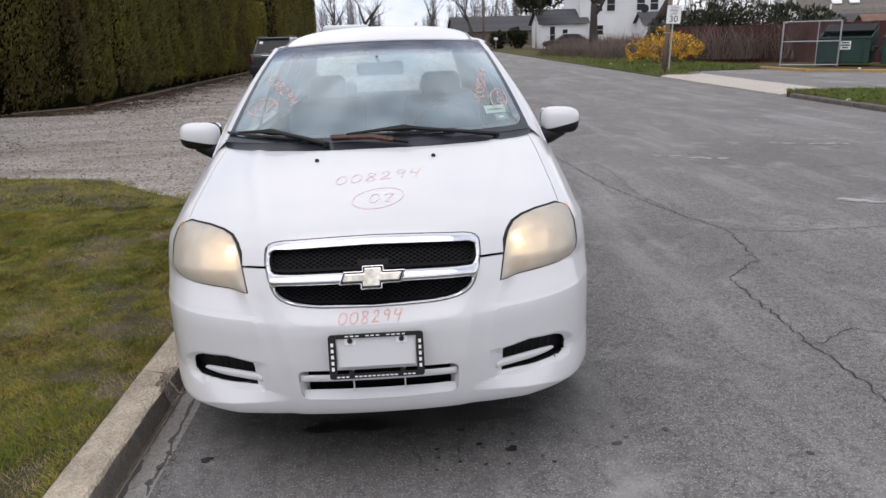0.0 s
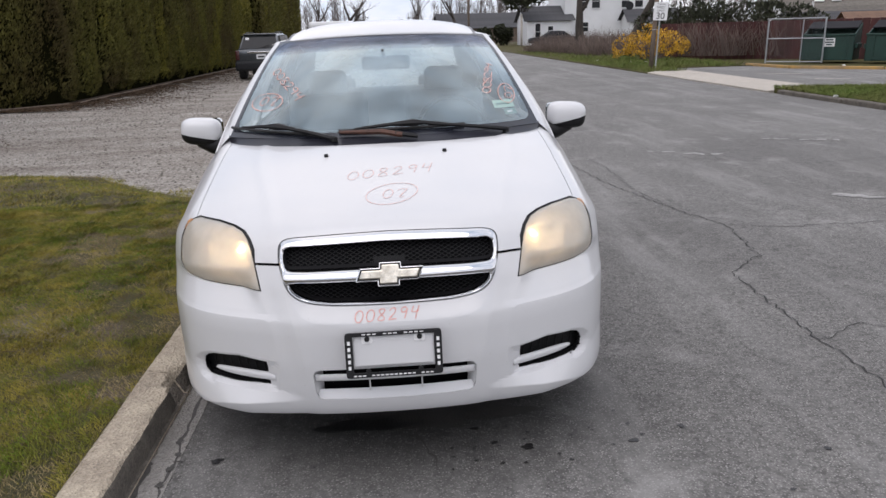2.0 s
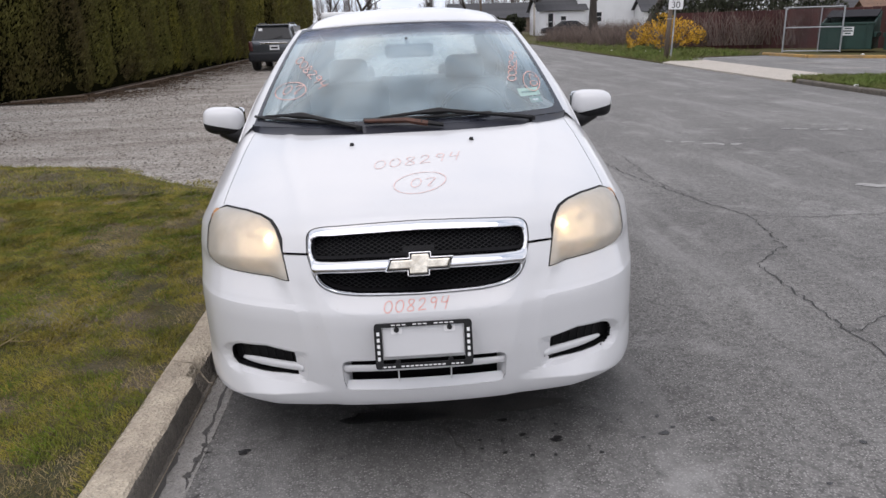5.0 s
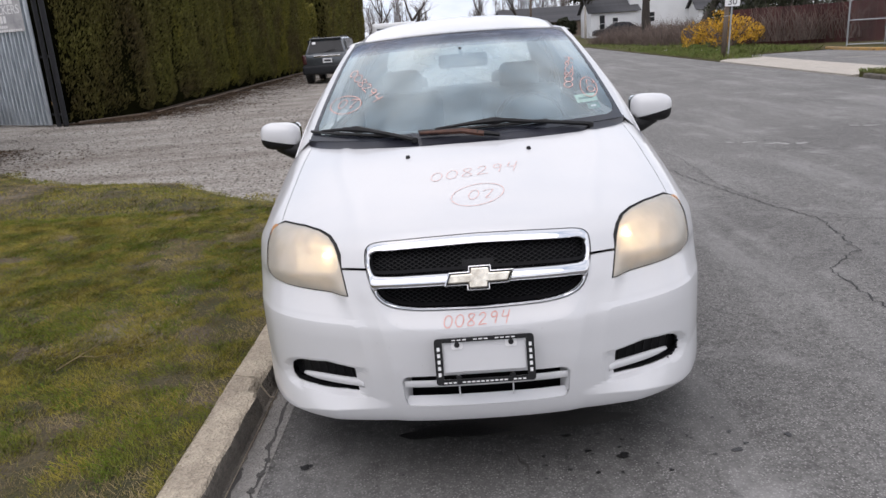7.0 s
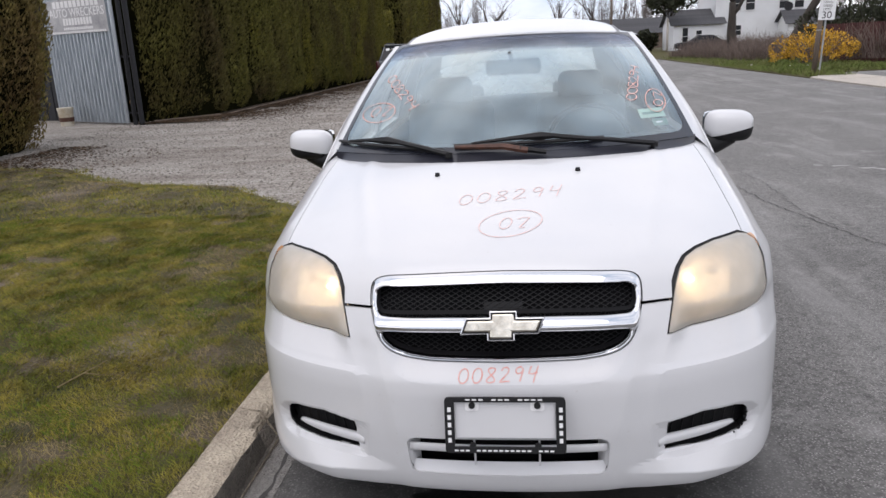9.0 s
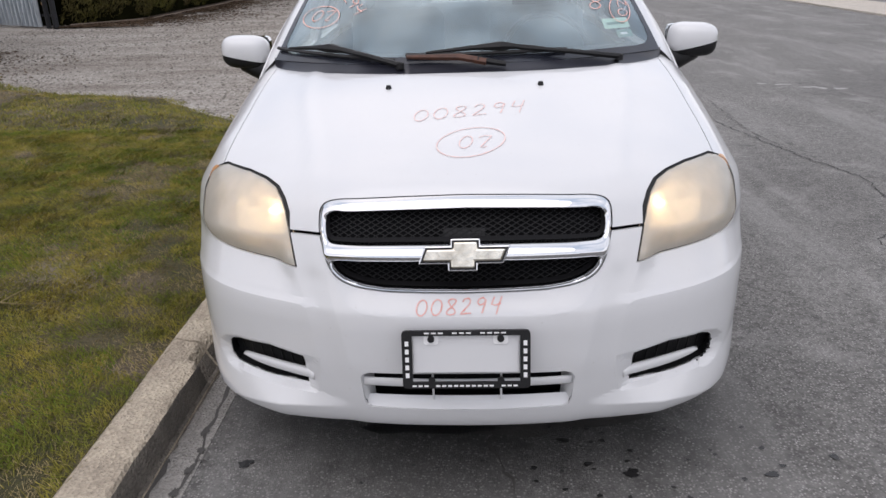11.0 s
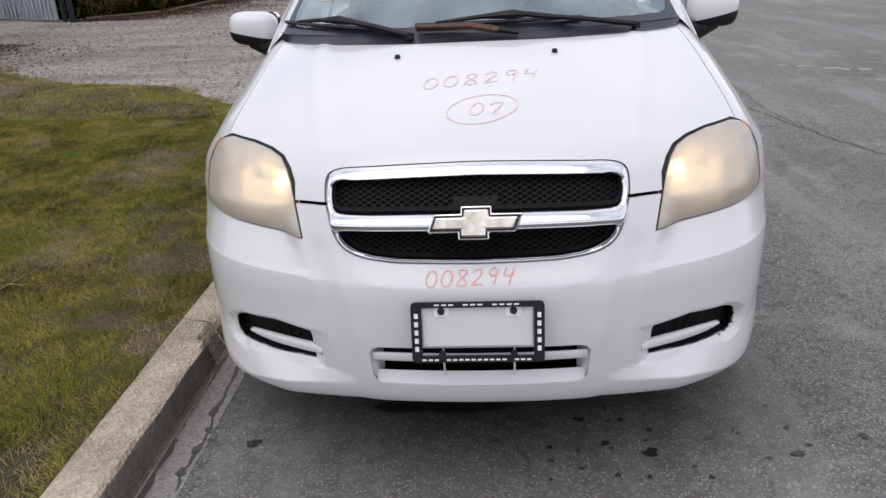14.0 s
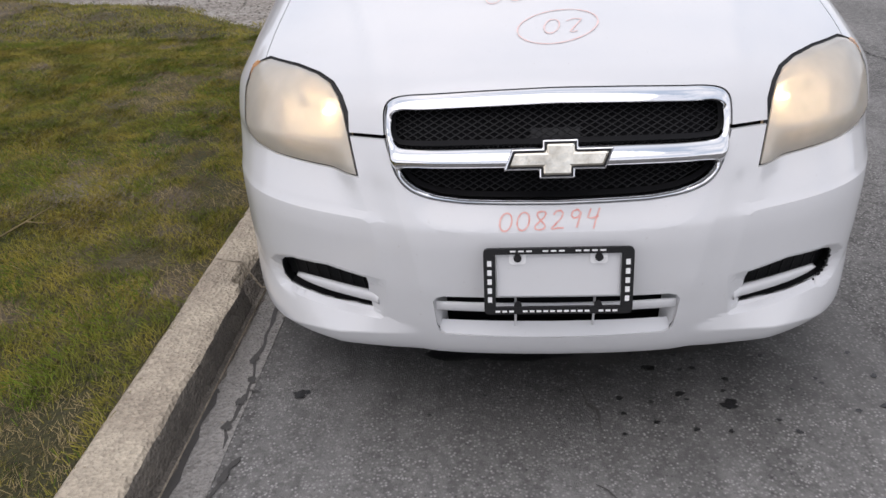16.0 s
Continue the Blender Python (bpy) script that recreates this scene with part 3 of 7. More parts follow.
def build_ground():
    n, R = 64, 1500.0
    ring = [(R * math.cos(2 * math.pi * k / n), R * math.sin(2 * math.pi * k / n)) for k in range(n)]
    tagged(part("ground", prism_bm(ring, -0.4, -0.03), "lawn"), "wide ground of thin grass and bare soil", "ground", kind="structure")
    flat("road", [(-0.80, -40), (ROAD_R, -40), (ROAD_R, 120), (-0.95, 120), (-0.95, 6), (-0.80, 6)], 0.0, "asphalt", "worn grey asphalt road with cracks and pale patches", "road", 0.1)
    flat("gutter", [(KERB_OUT - 0.01, -40), (-0.80, -40), (-0.80, 6.0), (KERB_OUT - 0.01, 6.0)], 0.003, "gutter", "grey concrete gutter strip along the kerb", "gutter", 0.1)
    flat("gravel_drive", [(-40, 4.2), (-1.0, 4.2), (-0.6, 6.5), (-0.95, 9.0), (-1.4, 14), (-1.2, 120), (-40, 120)], 0.02, "gravel", "pale grey gravel drive with tyre-worn dirt", "drive", 0.1)
    flat("parking_lot", [(10.05, 14.1), (12.8, 12.7), (30, 4), (30, 10), (17.4, 18.2), (13.6, 22.2), (13.2, 24.6), (10.05, 24.5)], 0.012, "asphalt", "dark asphalt parking lot behind the pavement", "parking lot", 0.08)
    apron = thing("pavement", "pale concrete driveway apron laid in slabs", "pavement", kind="structure")
    for a, b in ((13.9, 17.4), (17.4, 20.6), (20.6, 24.3)):
        part("slab", prism_bm([(8.46, a + 0.02), (10.12, a + 0.12), (10.12, b + 0.1), (8.46, min(b, 21.9))], -0.05, 0.045 + RNG.uniform(-0.006, 0.006), bevel=0.008), "walk", apron)
    walk_way = thing("sidewalk", "narrow weedy concrete sidewalk between grass strips", "sidewalk", kind="structure")
    for k in range(14):
        part("slab", prism_bm([(10.15, 12.1 - 1.5 * k), (10.68, 12.1 - 1.5 * k), (10.68, 10.62 - 1.5 * k), (10.15, 10.62 - 1.5 * k)], 0.0, 0.112, bevel=0.006), "gutter", walk_way)


def build_kerbs():
    """The near kerb, cast in lengths with a broken nose, and the far ones."""
    kerb = thing("kerb", "weathered concrete kerb with a chipped worn edge", "kerb", kind="structure")
    y = -6.0
    lengths = [6.72, 2.4, 2.05]
    for L in lengths:
        seg = []
        n = max(4, int(L / 0.022))
        prof = [(KERB_IN, -0.12), (KERB_IN, 0.112), (KERB_IN + 0.02, 0.128), (KERB_OUT - 0.045, 0.127), (KERB_OUT - 0.014, 0.124), (KERB_OUT - 0.003, 0.115), (KERB_OUT, 0.098), (KERB_OUT + 0.002, 0.02), (KERB_OUT + 0.012, 0.014), (KERB_OUT + 0.014, -0.12)]
        own = bmesh.new()
        rings = []
        for i in range(n + 1):
            yy = y + 0.004 + (L - 0.008) * i / n
            chip = 0.075 * max(0, noise.noise((yy * 1.7, 3.1, 0)) - 0.1) + 0.012 * noise.noise((yy * 9, 0, 0)) + 0.006 * noise.noise((yy * 31, 2, 0))
            big = 0.062 * math.exp(-((yy - 0.67) / 0.085) ** 4) * (0.8 + 0.5 * noise.noise((yy * 22, 5, 0)))
            end = max(0.0, (yy - 3.6) / 1.6) * 0.07
            ring = []
            for k, (px, pz) in enumerate(prof):
                w = {3: 0.35, 4: 0.8, 5: 1.0, 6: 0.8, 7: 0.1}.get(k, 0.0)
                j = (0.0045 * noise.noise((yy * 14, k * 3.3, 1)) + 0.0035 * noise.noise((yy * 43, k * 5.1, 7))) if 0 < k < 8 else 0
                ring.append(own.verts.new((px - (chip + big) * w * 0.8 + j, yy, pz - (chip * 0.6 + big) * w - (end if 0 < k < 7 else 0) + j)))
            rings.append(ring)
        for r0, r1 in zip(rings, rings[1:]):
            for k in range(len(prof) - 1):
                own.faces.new((r0[k], r0[k + 1], r1[k + 1], r1[k]))
        own.faces.new(rings[0][::-1])
        own.faces.new(rings[-1])
        bmesh.ops.recalc_face_normals(own, faces=own.faces)
        stone = part("kerb_stone", own, "kerb", kerb, smooth=True)
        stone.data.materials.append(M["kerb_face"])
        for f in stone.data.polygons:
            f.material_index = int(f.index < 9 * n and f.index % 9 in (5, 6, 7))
        stone.data.set_sharp_from_angle(angle=radians(32))
        y += L
    far = thing("kerb", "low grey concrete kerb half hidden by weeds", "kerb", kind="structure")
    for k in range(9):
        part("kerb_stone", box_bm((0.15, 2.36, 0.24), (8.54, 12.35 - 2.4 * k, -0.02 + RNG.uniform(-0.012, 0.008)), 0.03), "kerb_face", far)
    lot = thing("kerb", "low concrete kerb painted worn yellow beside the lot", "kerb", kind="structure")
    line = [(13.3, 24.9), (13.55, 22.3), (15.5, 20.25), (17.4, 18.2), (19.3, 16.1), (21.2, 14.0), (23.1, 11.9), (25.0, 9.8)]
    for (x0, y0), (x1, y1) in zip(line, line[1:]):
        L = math.hypot(x1 - x0, y1 - y0) - 0.05
        part("kerb_stone", box_bm((L, 0.16, 0.22), ((x0 + x1) / 2, (y0 + y1) / 2, -0.005), 0.02, Matrix.Rotation(math.atan2(y1 - y0, x1 - x0), 4, "Z")), "yellow", lot)


LAWN = [(KERB_IN + 0.01, -7), (KERB_IN + 0.01, 3.9), (-1.35, 4.5), (-1.95, 4.75), (-2.5, 5.1), (-3.3, 6.05), (-4.5, 6.3), (-5.3, 6.7), (-6.4, 7.7), (-8.6, 8.2), (-12, 8), (-12, -7)]


def lawn_height(x, y):
    d = min(1.0, edge_distance(LAWN, x, y) / 0.5)
    return LAWN_Z - 0.075 * (1 - smooth(0, 1, d)) * smooth(2.5, 4.5, y) + 0.018 * noise.noise((x * 1.3, y * 1.3, 0)) + 0.008 * noise.noise((x * 6, y * 6, 4))


def bare(x, y):
    """How bare the lawn is, from 0 to 1."""
    n = noise.noise((x * 0.9 + 5, y * 0.9, 0)) * 0.45 + noise.noise((x * 2.6, y * 2.6 + 9, 2)) * 0.40 + noise.noise((x * 6.5, y * 6.5, 5)) * 0.38
    worn = 0.35 * smooth(-2.4, -1.15, x) * smooth(-1.0, 1.0, y) + 0.5 * smooth(3.6, 5.6, y)
    return min(1.0, max(0.0, 0.5 + n * 2.0 + worn - 0.40))


def build_lawn():
    us = [-12 + 0.2 * k for k in range(55)] + [KERB_IN + 0.01]
    vs = [-7 + 0.2 * k for k in range(78)]
    got = sheet(us, vs, [LAWN], lambda x, y: Vector((x, y, lawn_height(x, y))), lambda x, y: "lawn" if inside(LAWN, x, y) else None, ["lawn"], 0.12)
    verts, faces = got["lawn"]
    tagged(solid("lawn", verts, faces, "lawn", smooth=True), "patchy roadside lawn, green with bare worn soil", "lawn", kind="structure")
    rng = np.random.default_rng(3)

    def blades(name, count, box, keep, hgt, wid, material, label, ground):
        x = rng.uniform(box[0], box[1], count)
        y = rng.uniform(box[2], box[3], count)
        V, Fc = [], []
        for a, b in zip(x, y):
            k = keep(a, b)
            if rng.random() > k:
                continue
            h = hgt * rng.uniform(0.45, 1.25)
            comb = 3.2 * noise.noise((a * 2.3, b * 2.3, 11)) + 2.2 * noise.noise((a * 7.0, b * 7.0, 13))
            t, lean = comb + rng.normal(0, 1.3), rng.uniform(0.3, 1.9) * h
            h *= 1.0 + 0.45 * noise.noise((a * 9.0, b * 9.0, 17))
            dx, dy = math.cos(t) * wid, math.sin(t) * wid
            lx, ly = math.cos(t + 1.57) * lean, math.sin(t + 1.57) * lean
            g = ground(a, b) - 0.004
            i = len(V)
            V += [(a - dx, b - dy, g), (a + dx, b + dy, g), (a + dx * 0.35 + lx, b + dy * 0.35 + ly, g + h), (a - dx * 0.35 + lx, b - dy * 0.35 + ly, g + h * 0.9)]
            Fc.append((i, i + 1, i + 2, i + 3))
        return tagged(solid(name, V, Fc, material), label, "grass", kind="stuff")

    def on(x, y):
        return inside(LAWN, x, y)

    near = (-4.6, KERB_IN + 0.03, -0.9, 4.2)
    blades("grass", 380000, near, lambda x, y: (1 - 0.95 * smooth(.34, .70, bare(x, y))) if on(x, y) else 0, 0.020, 0.0013, "blade", "short olive-green lawn grass, uneven and trodden", lawn_height)
    blades("grass", 130000, near, lambda x, y: smooth(.05, .40, noise.noise((x * 1.5, y * 1.5, 21)) + 0.7 * noise.noise((x * 5.0, y * 5.0, 23))) * (1 - 0.9 * smooth(.5, .9, bare(x, y))) if on(x, y) else 0, 0.022, 0.0014, "fresh_blade", "fresh green grass growing in patches", lawn_height)
    blades("dry_grass", 190000, near, lambda x, y: 0.30 + 0.60 * bare(x, y) if on(x, y) else 0, 0.018, 0.0010, "straw", "dry straw-coloured grass lying among the green", lawn_height)
    far = (-9.5, KERB_IN, -0.5, 7.6)
    blades("grass", 190000, far, lambda x, y: (1 - 0.95 * smooth(.45, .9, bare(x, y))) if on(x, y) and (x < -4.5 or y > 4.1) else 0, 0.024, 0.0026, "blade", "short olive-green lawn grass farther from the kerb", lawn_height)
    blades("dry_grass", 90000, far, lambda x, y: 0.40 + 0.50 * bare(x, y) if on(x, y) and (x < -4.5 or y > 4.1) else 0, 0.020, 0.0024, "straw", "dry straw-coloured grass lying among the green", lawn_height)
    blades("grass", 60000, (-8.8, -1.0, 3.7, 8.9), lambda x, y: .9 if not on(x, y) and edge_distance(LAWN, x, y) < .30 * max(0, .35 + noise.noise((x * 2.2, y * 2.2, 8))) + .02 else 0, 0.030, 0.0036, "blade", "stray grass tufts creeping over the gravel edge", lambda x, y: .022)
    strip = (8.62, 12.9, 5.5, 14.0)
    blades("grass", 80000, strip, lambda x, y: 1.0 if y < 14.0 - max(0, x - 8.6) * 0.31 and not (10.12 < x < 10.7 and y < 12.2) else 0, 0.075, 0.006, "bright_grass", "unmown grass strip along the far kerb", lambda x, y: 0.09)
    verge = (8.6, 22.5, 21.5, 50)
    blades("grass", 100000, verge, lambda x, y: 1.0 - .9 * smooth(27, 38, y) if (y > 24.7 and (x < 13.0 or y > 38 - 0.95 * (x - 8)) or x < 9.9 and y > 22.2) else 0, 0.17, 0.012, "bright_grass", "rank spring grass on the far verge", lambda x, y: 0.0)
    for poly, lab in (([(8.6, -20), (30, -20), (30, 3.9), (12.8, 12.65), (10.05, 14.0), (8.6, 13.9)], "grass strip beside the far road"), ([(8.5, 22.0), (10.0, 24.6), (13.2, 24.8), (13.6, 22.4), (30, 9.9), (30, 90), (8.5, 90)], "grassy verge beyond the parking lot")):
        flat("verge", poly, 0.09 if poly[0][1] < 0 else 0.03, "verge_soil", lab, "verge", 0.12)


def ribbon(name, pts, width, material, label, category, z=0.004, jag=0.012, parent=None, seed=1):
    """A crack or seam: an uneven ribbon along the points."""
    r = random.Random(seed)
    line = []
    for (x0, y0), (x1, y1) in zip(pts, pts[1:]):
        n = max(2, int(math.hypot(x1 - x0, y1 - y0) / 0.035))
        line += [(x0 + (x1 - x0) * k / n + r.gauss(0, jag), y0 + (y1 - y0) * k / n + r.gauss(0, jag)) for k in range(n)]
    line.append(pts[-1])
    V, Fc = [], []
    for i, (x, y) in enumerate(line):
        a, b = line[max(0, i - 1)], line[min(len(line) - 1, i + 1)]
        dx, dy = b[0] - a[0], b[1] - a[1]
        L = math.hypot(dx, dy) + 1e-9
        w = width * r.uniform(0.35, 1.2) * (0.25 if i in (0, len(line) - 1) else 1)
        V += [(x - dy / L * w, y + dx / L * w, z), (x + dy / L * w, y - dx / L * w, z)]
        if i:
            Fc.append((2 * i - 2, 2 * i - 1, 2 * i + 1, 2 * i))
    return tagged(solid(name, V, Fc, material, parent), label, category, kind="structure")


def blot(name, x, y, rx, ry, material, label, seed=1, z=0.0045):
    r = random.Random(seed)
    n = 36
    ph = [r.uniform(0, 6.28) for _ in range(5)]
    V = [(x, y, z)]
    for k in range(n):
        t = 2 * math.pi * k / n
        q = 1 + 0.18 * math.sin(2 * t + ph[0]) + 0.16 * math.sin(3 * t + ph[1]) + 0.12 * math.sin(5 * t + ph[2]) + 0.10 * math.sin(9 * t + ph[3])
        V.append((x + rx * q * math.cos(t), y + ry * q * math.sin(t), z))
    return tagged(solid(name, V, [(0, k + 1, (k + 1) % n + 1) for k in range(n)], material), label, "stain", kind="structure")


def build_road_marks():
    main = [(1.95, 6.9), (2.1, 4.84), (2.37, 3.6), (2.55, 3.02), (2.43, 2.3), (2.1, 1.97), (2.06, 1.44), (2.06, 0.87), (2.07, 0.39), (2.0, -0.6), (2.15, -2.2)]
    ribbon("crack", main, 0.0055, "tar", "long dark crack wandering along the asphalt", "crack", seed=2)
    ribbon("crack", [(2.56, 3.05), (3.0, 2.94), (3.76, 2.98), (4.6, 2.8), (6.0, 3.0)], 0.0045, "tar", "dark crack across the asphalt", "crack", seed=3)
    ribbon("crack", [(2.28, 6.4), (2.36, 5.7), (2.28, 4.4), (2.37, 3.62)], 0.0032, "tar", "fine dark crack in the asphalt", "crack", seed=4)
    ribbon("crack", [(2.08, 0.95), (2.35, 1.1), (2.7, 0.9), (3.3, 1.0)], 0.0032, "tar", "fine dark crack in the asphalt", "crack", seed=5)
    ribbon("crack", [(0.07, 0.42), (0.084, 0.294), (0.10, 0.20), (0.127, 0.155), (0.137, 0.06)], 0.0046, "damp", "short damp crack in the asphalt", "crack", seed=6)
    ribbon("crack", [(0.10, -0.12), (0.14, -0.20), (0.13, -0.5), (0.2, -1.2)], 0.0030, "damp", "fine damp crack in the asphalt", "crack", seed=26)
    ribbon("crack", [(3.4, 6.0), (4.6, 5.4), (6.2, 5.7), (8.3, 5.2)], 0.006, "tar", "dark crack across the asphalt", "crack", seed=8)
    damp_line = [(-0.845, 1.3), (-0.842, 0.80), (-0.839, 0.614), (-0.832, 0.50), (-0.825, 0.412), (-0.834, 0.335), (-0.818, 0.251), (-0.812, 0.177), (-0.814, 0.12), (-0.826, 0.044), (-0.810, -0.03)]
    ribbon("gutter_crack", damp_line, 0.0072, "damp", "damp dark crack in the gutter", "crack", jag=0.003, seed=7)
    ribbon("gutter_crack", [(-0.815, 0.19), (-0.792, 0.196), (-0.776, 0.186)], 0.004, "damp", "short damp spur off the gutter crack", "crack", z=0.0055, jag=0.002, seed=17)
    ribbon("gutter_crack", [(-0.758, -0.062), (-0.774, -0.10), (-0.782, -0.15), (-0.797, -0.20), (-0.80, -0.40), (-0.79, -0.9), (-0.80, -2.5)], 0.0085, "damp", "damp dark crack in the gutter", "crack", jag=0.004, seed=18)
    for i, (x, y, r) in enumerate(((-0.834, 0.335, .012), (-0.815, 0.24, .010), (-0.818, 0.15, .012), (-0.826, 0.05, .011), (-0.778, -0.12, .012))):
        blot("damp_spot", x, y, r, r * 1.8, "damp", "damp spot along the gutter crack", 70 + i, 0.0062)
    ribbon("gutter_crack", [(-0.897, 0.205), (-0.895, 0.17), (-0.902, 0.10), (-0.900, 0.0), (-0.893, -0.10), (-0.898, -0.3), (-0.895, -0.8), (-0.90, -2.5)], 0.0135, "damp", "damp band along the foot of the kerb", "crack", z=0.0048, jag=0.004, seed=19)
    ribbon("gutter_crack", [(-0.905, -3), (-0.902, 0.0), (-0.905, 0.8), (-0.905, 3.0)], 0.006, "kerb_face", "dirt line at the foot of the kerb", "crack", z=0.0042, jag=0.003, seed=9)
    # stains under the bumper, which also carry the car's shade in their colour
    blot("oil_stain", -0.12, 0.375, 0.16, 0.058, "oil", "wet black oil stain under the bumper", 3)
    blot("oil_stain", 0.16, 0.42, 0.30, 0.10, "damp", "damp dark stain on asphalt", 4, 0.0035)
    blot("oil_stain", 0.02, 0.95, 0.62, 0.42, "damp", "broad damp stain and painted shade under the car", 5, 0.003)
    for i, (x, y, s) in enumerate(((0.48, 0.15, 0.032), (0.88, 0.15, 0.024), (0.36, 0.19, 0.018), (-0.66, 0.18, 0.030), (1.09, 0.23, 0.02), (0.30, 0.30, 0.022), (0.20, 0.17, 0.014), (0.42, 0.30, 0.013), (0.05, 0.2, 0.010), (0.62, 0.05, 0.012), (1.55, 0.02, 0.018), (0.28, 0.08, 0.011), (1.3, -0.2, 0.014), (-0.3, 0.1, 0.008))):
        blot("tar_spot", x, y, s * 0.7, s * 0.55, "oil", "small dark spot on asphalt", 20 + i)
    drip = random.Random(63)
    for i in range(34):
        x, y, r = drip.gauss(.30, .26), drip.uniform(.02, .42), drip.uniform(.0035, .009)
        blot("tar_spot", x, y, r, r * .8, "oil", "tiny dark oil drip on asphalt", 200 + i, .0052)
    for i, (x, y, L, dy) in enumerate(((3.2, 6.55, .7, -.35), (3.95, 3.95, .22, -.2), (5.0, 7.2, .8, -.3))):
        for k in range(5):
            blot("pale_scuff", x + L * k / 4 + RNG.uniform(-.05, .05), y + dy * k / 4 + RNG.uniform(-.05, .05), RNG.uniform(.04, .10), RNG.uniform(.03, .06), "scuff", "pale scuffed fleck on asphalt", 50 + 7 * i + k, .0030 + .0002 * (7 * i + k))
    for i, (x0, y0, x1, y1) in enumerate(((11.2, 20.1, 12.5, 19.5), (11.5, 17.3, 12.3, 16.9))):
        ribbon("parking_line", [(x0, y0), (x1, y1)], 0.06, "walk", "worn white parking line", "road marking", z=0.018, jag=0.004, seed=30 + i)



def build_pebbles():
    """Loose stones on the gravel drive, thick near the lawn's edge."""
    r = random.Random(77)
    V, Fc = [], []
    for _ in range(15000):
        y = 4.4 + 11 * r.random() ** 1.6
        x = r.uniform(-9.5, -0.9)
        if inside(LAWN, x, y):
            continue
        k = r.uniform(.006, .022) * (1 + .05 * (y - 4))
        t, i = r.uniform(0, 6.28), len(V)
        for j in range(4):
            V.append((x + k * math.cos(t + 1.571 * j) * r.uniform(.6, 1.2), y + k * math.sin(t + 1.571 * j) * r.uniform(.6, 1.2), .021 + k * r.uniform(0, .3)))
        V.append((x, y, .02 + k * r.uniform(.5, .9)))
        Fc += [(i, i + 1, i + 4), (i + 1, i + 2, i + 4), (i + 2, i + 3, i + 4), (i + 3, i, i + 4)]
    tagged(solid("loose_stones", V, Fc, "pebble"), "loose grey and tan stones on the drive", "gravel", kind="stuff")


build_pebbles()
build_ground()
build_kerbs()
build_lawn()
build_road_marks()

# ---- the white car ----
SEC = [(.126, .207), (.081, .2165), (.058, .236), (.045, .263), (.035, .3006), (.0257, .360), (.020, .450), (.0204, .530), (.0255, .5755), (.0388, .611), (.054, .651), (.065, .691),
       (.086, .742), (.110, .787), (.1395, .831), (.189, .870), (.258, .900), (.333, .925), (.442, .954), (.542, .978), (.691, 1.014), (.79, 1.034), (.91, 1.054), (1.0, 1.068), (1.10, 1.082)]
PLAN = [(0, 0), (.10, .002), (.26, .014), (.36, .042), (.425, .066), (.48, .088), (.55, .12), (.62, .160), (.69, .215), (.74, .272), (.77, .325), (.80, .39), (.82, .45), (.835, .52), (.846, .62)]
ARC = [0.0]
for (q0, z0), (q1, z1) in zip(SEC, SEC[1:]):
    ARC.append(ARC[-1] + math.hypot(q1 - q0, z1 - z0))
plan_y = spline(PLAN)
sec_y = spline([(a, q) for a, (q, z) in zip(ARC, SEC)])
sec_z = spline([(a, z) for a, (q, z) in zip(ARC, SEC)])
plan_x = spline([(y, x) for x, y in PLAN])
sec_q = spline([(z, q) for q, z in SEC])

HEAD = [(.438, .528), (.447, .575), (.456, .625), (.466, .672), (.480, .710), (.502, .744), (.54, .772), (.60, .798), (.685, .816), (.715, .803), (.742, .772), (.756, .70), (.757, .60), (.745, .560), (.72, .546), (.66, .537), (.545, .532)]
CHROME = [(0, .729), (.16, .726), (.31, .721), (.350, .712), (.367, .690), (.367, .628), (.350, .560), (.336, .530), (.311, .505), (.270, .488), (.20, .480), (.10, .478), (0, .477)]
OPEN_TOP = [(0, .691), (.16, .688), (.330, .684), (.350, .674), (.351, .628), (.341, .604), (.16, .606), (0, .606)]
OPEN_LOW = [(0, .561), (.334, .557), (.320, .532), (.295, .512), (.261, .4985), (.20, .4905), (.10, .4885), (0, .4875)]
CHROME, OPEN_TOP, OPEN_LOW = (h[:1] + rounded([(-.1, h[0][1])] + h + [(-.1, h[-1][1])], r, 4)[9:-10] + h[-1:] for h, r in ((CHROME, .022), (OPEN_TOP, .016), (OPEN_LOW, .02)))
DISH = rounded([(.648, .700), (.622, .729), (.550, .724), (.490, .704), (.474, .636), (.482, .604), (.560, .597), (.640, .606)], .014)
FOG = [(.433, .2785), (.533, .2905), (.632, .280), (.660, .268), (.676, .250), (.683, .225), (.681, .200), (.661, .181), (.556, .178), (.430, .184), (.434, .236)]
INTAKE = [(0, .264), (.250, .261), (.266, .257), (.275, .245), (.270, .17), (.264, .153), (.250, .147), (0, .142)]


def both(half):
    """A closed outline from its right half, which starts and ends on the centre line."""
    return half + [(-x, s) for x, s in half[::-1] if x > 0]


CHROME_ALL, INTAKE_ALL = both(CHROME), both(INTAKE)
CHROME_GAP = both([(max(0.0, x), q) for x, q in offset(CHROME_ALL, .0032)[:len(CHROME)]])


def mirror(poly):
    return [(-x, s) for x, s in poly]


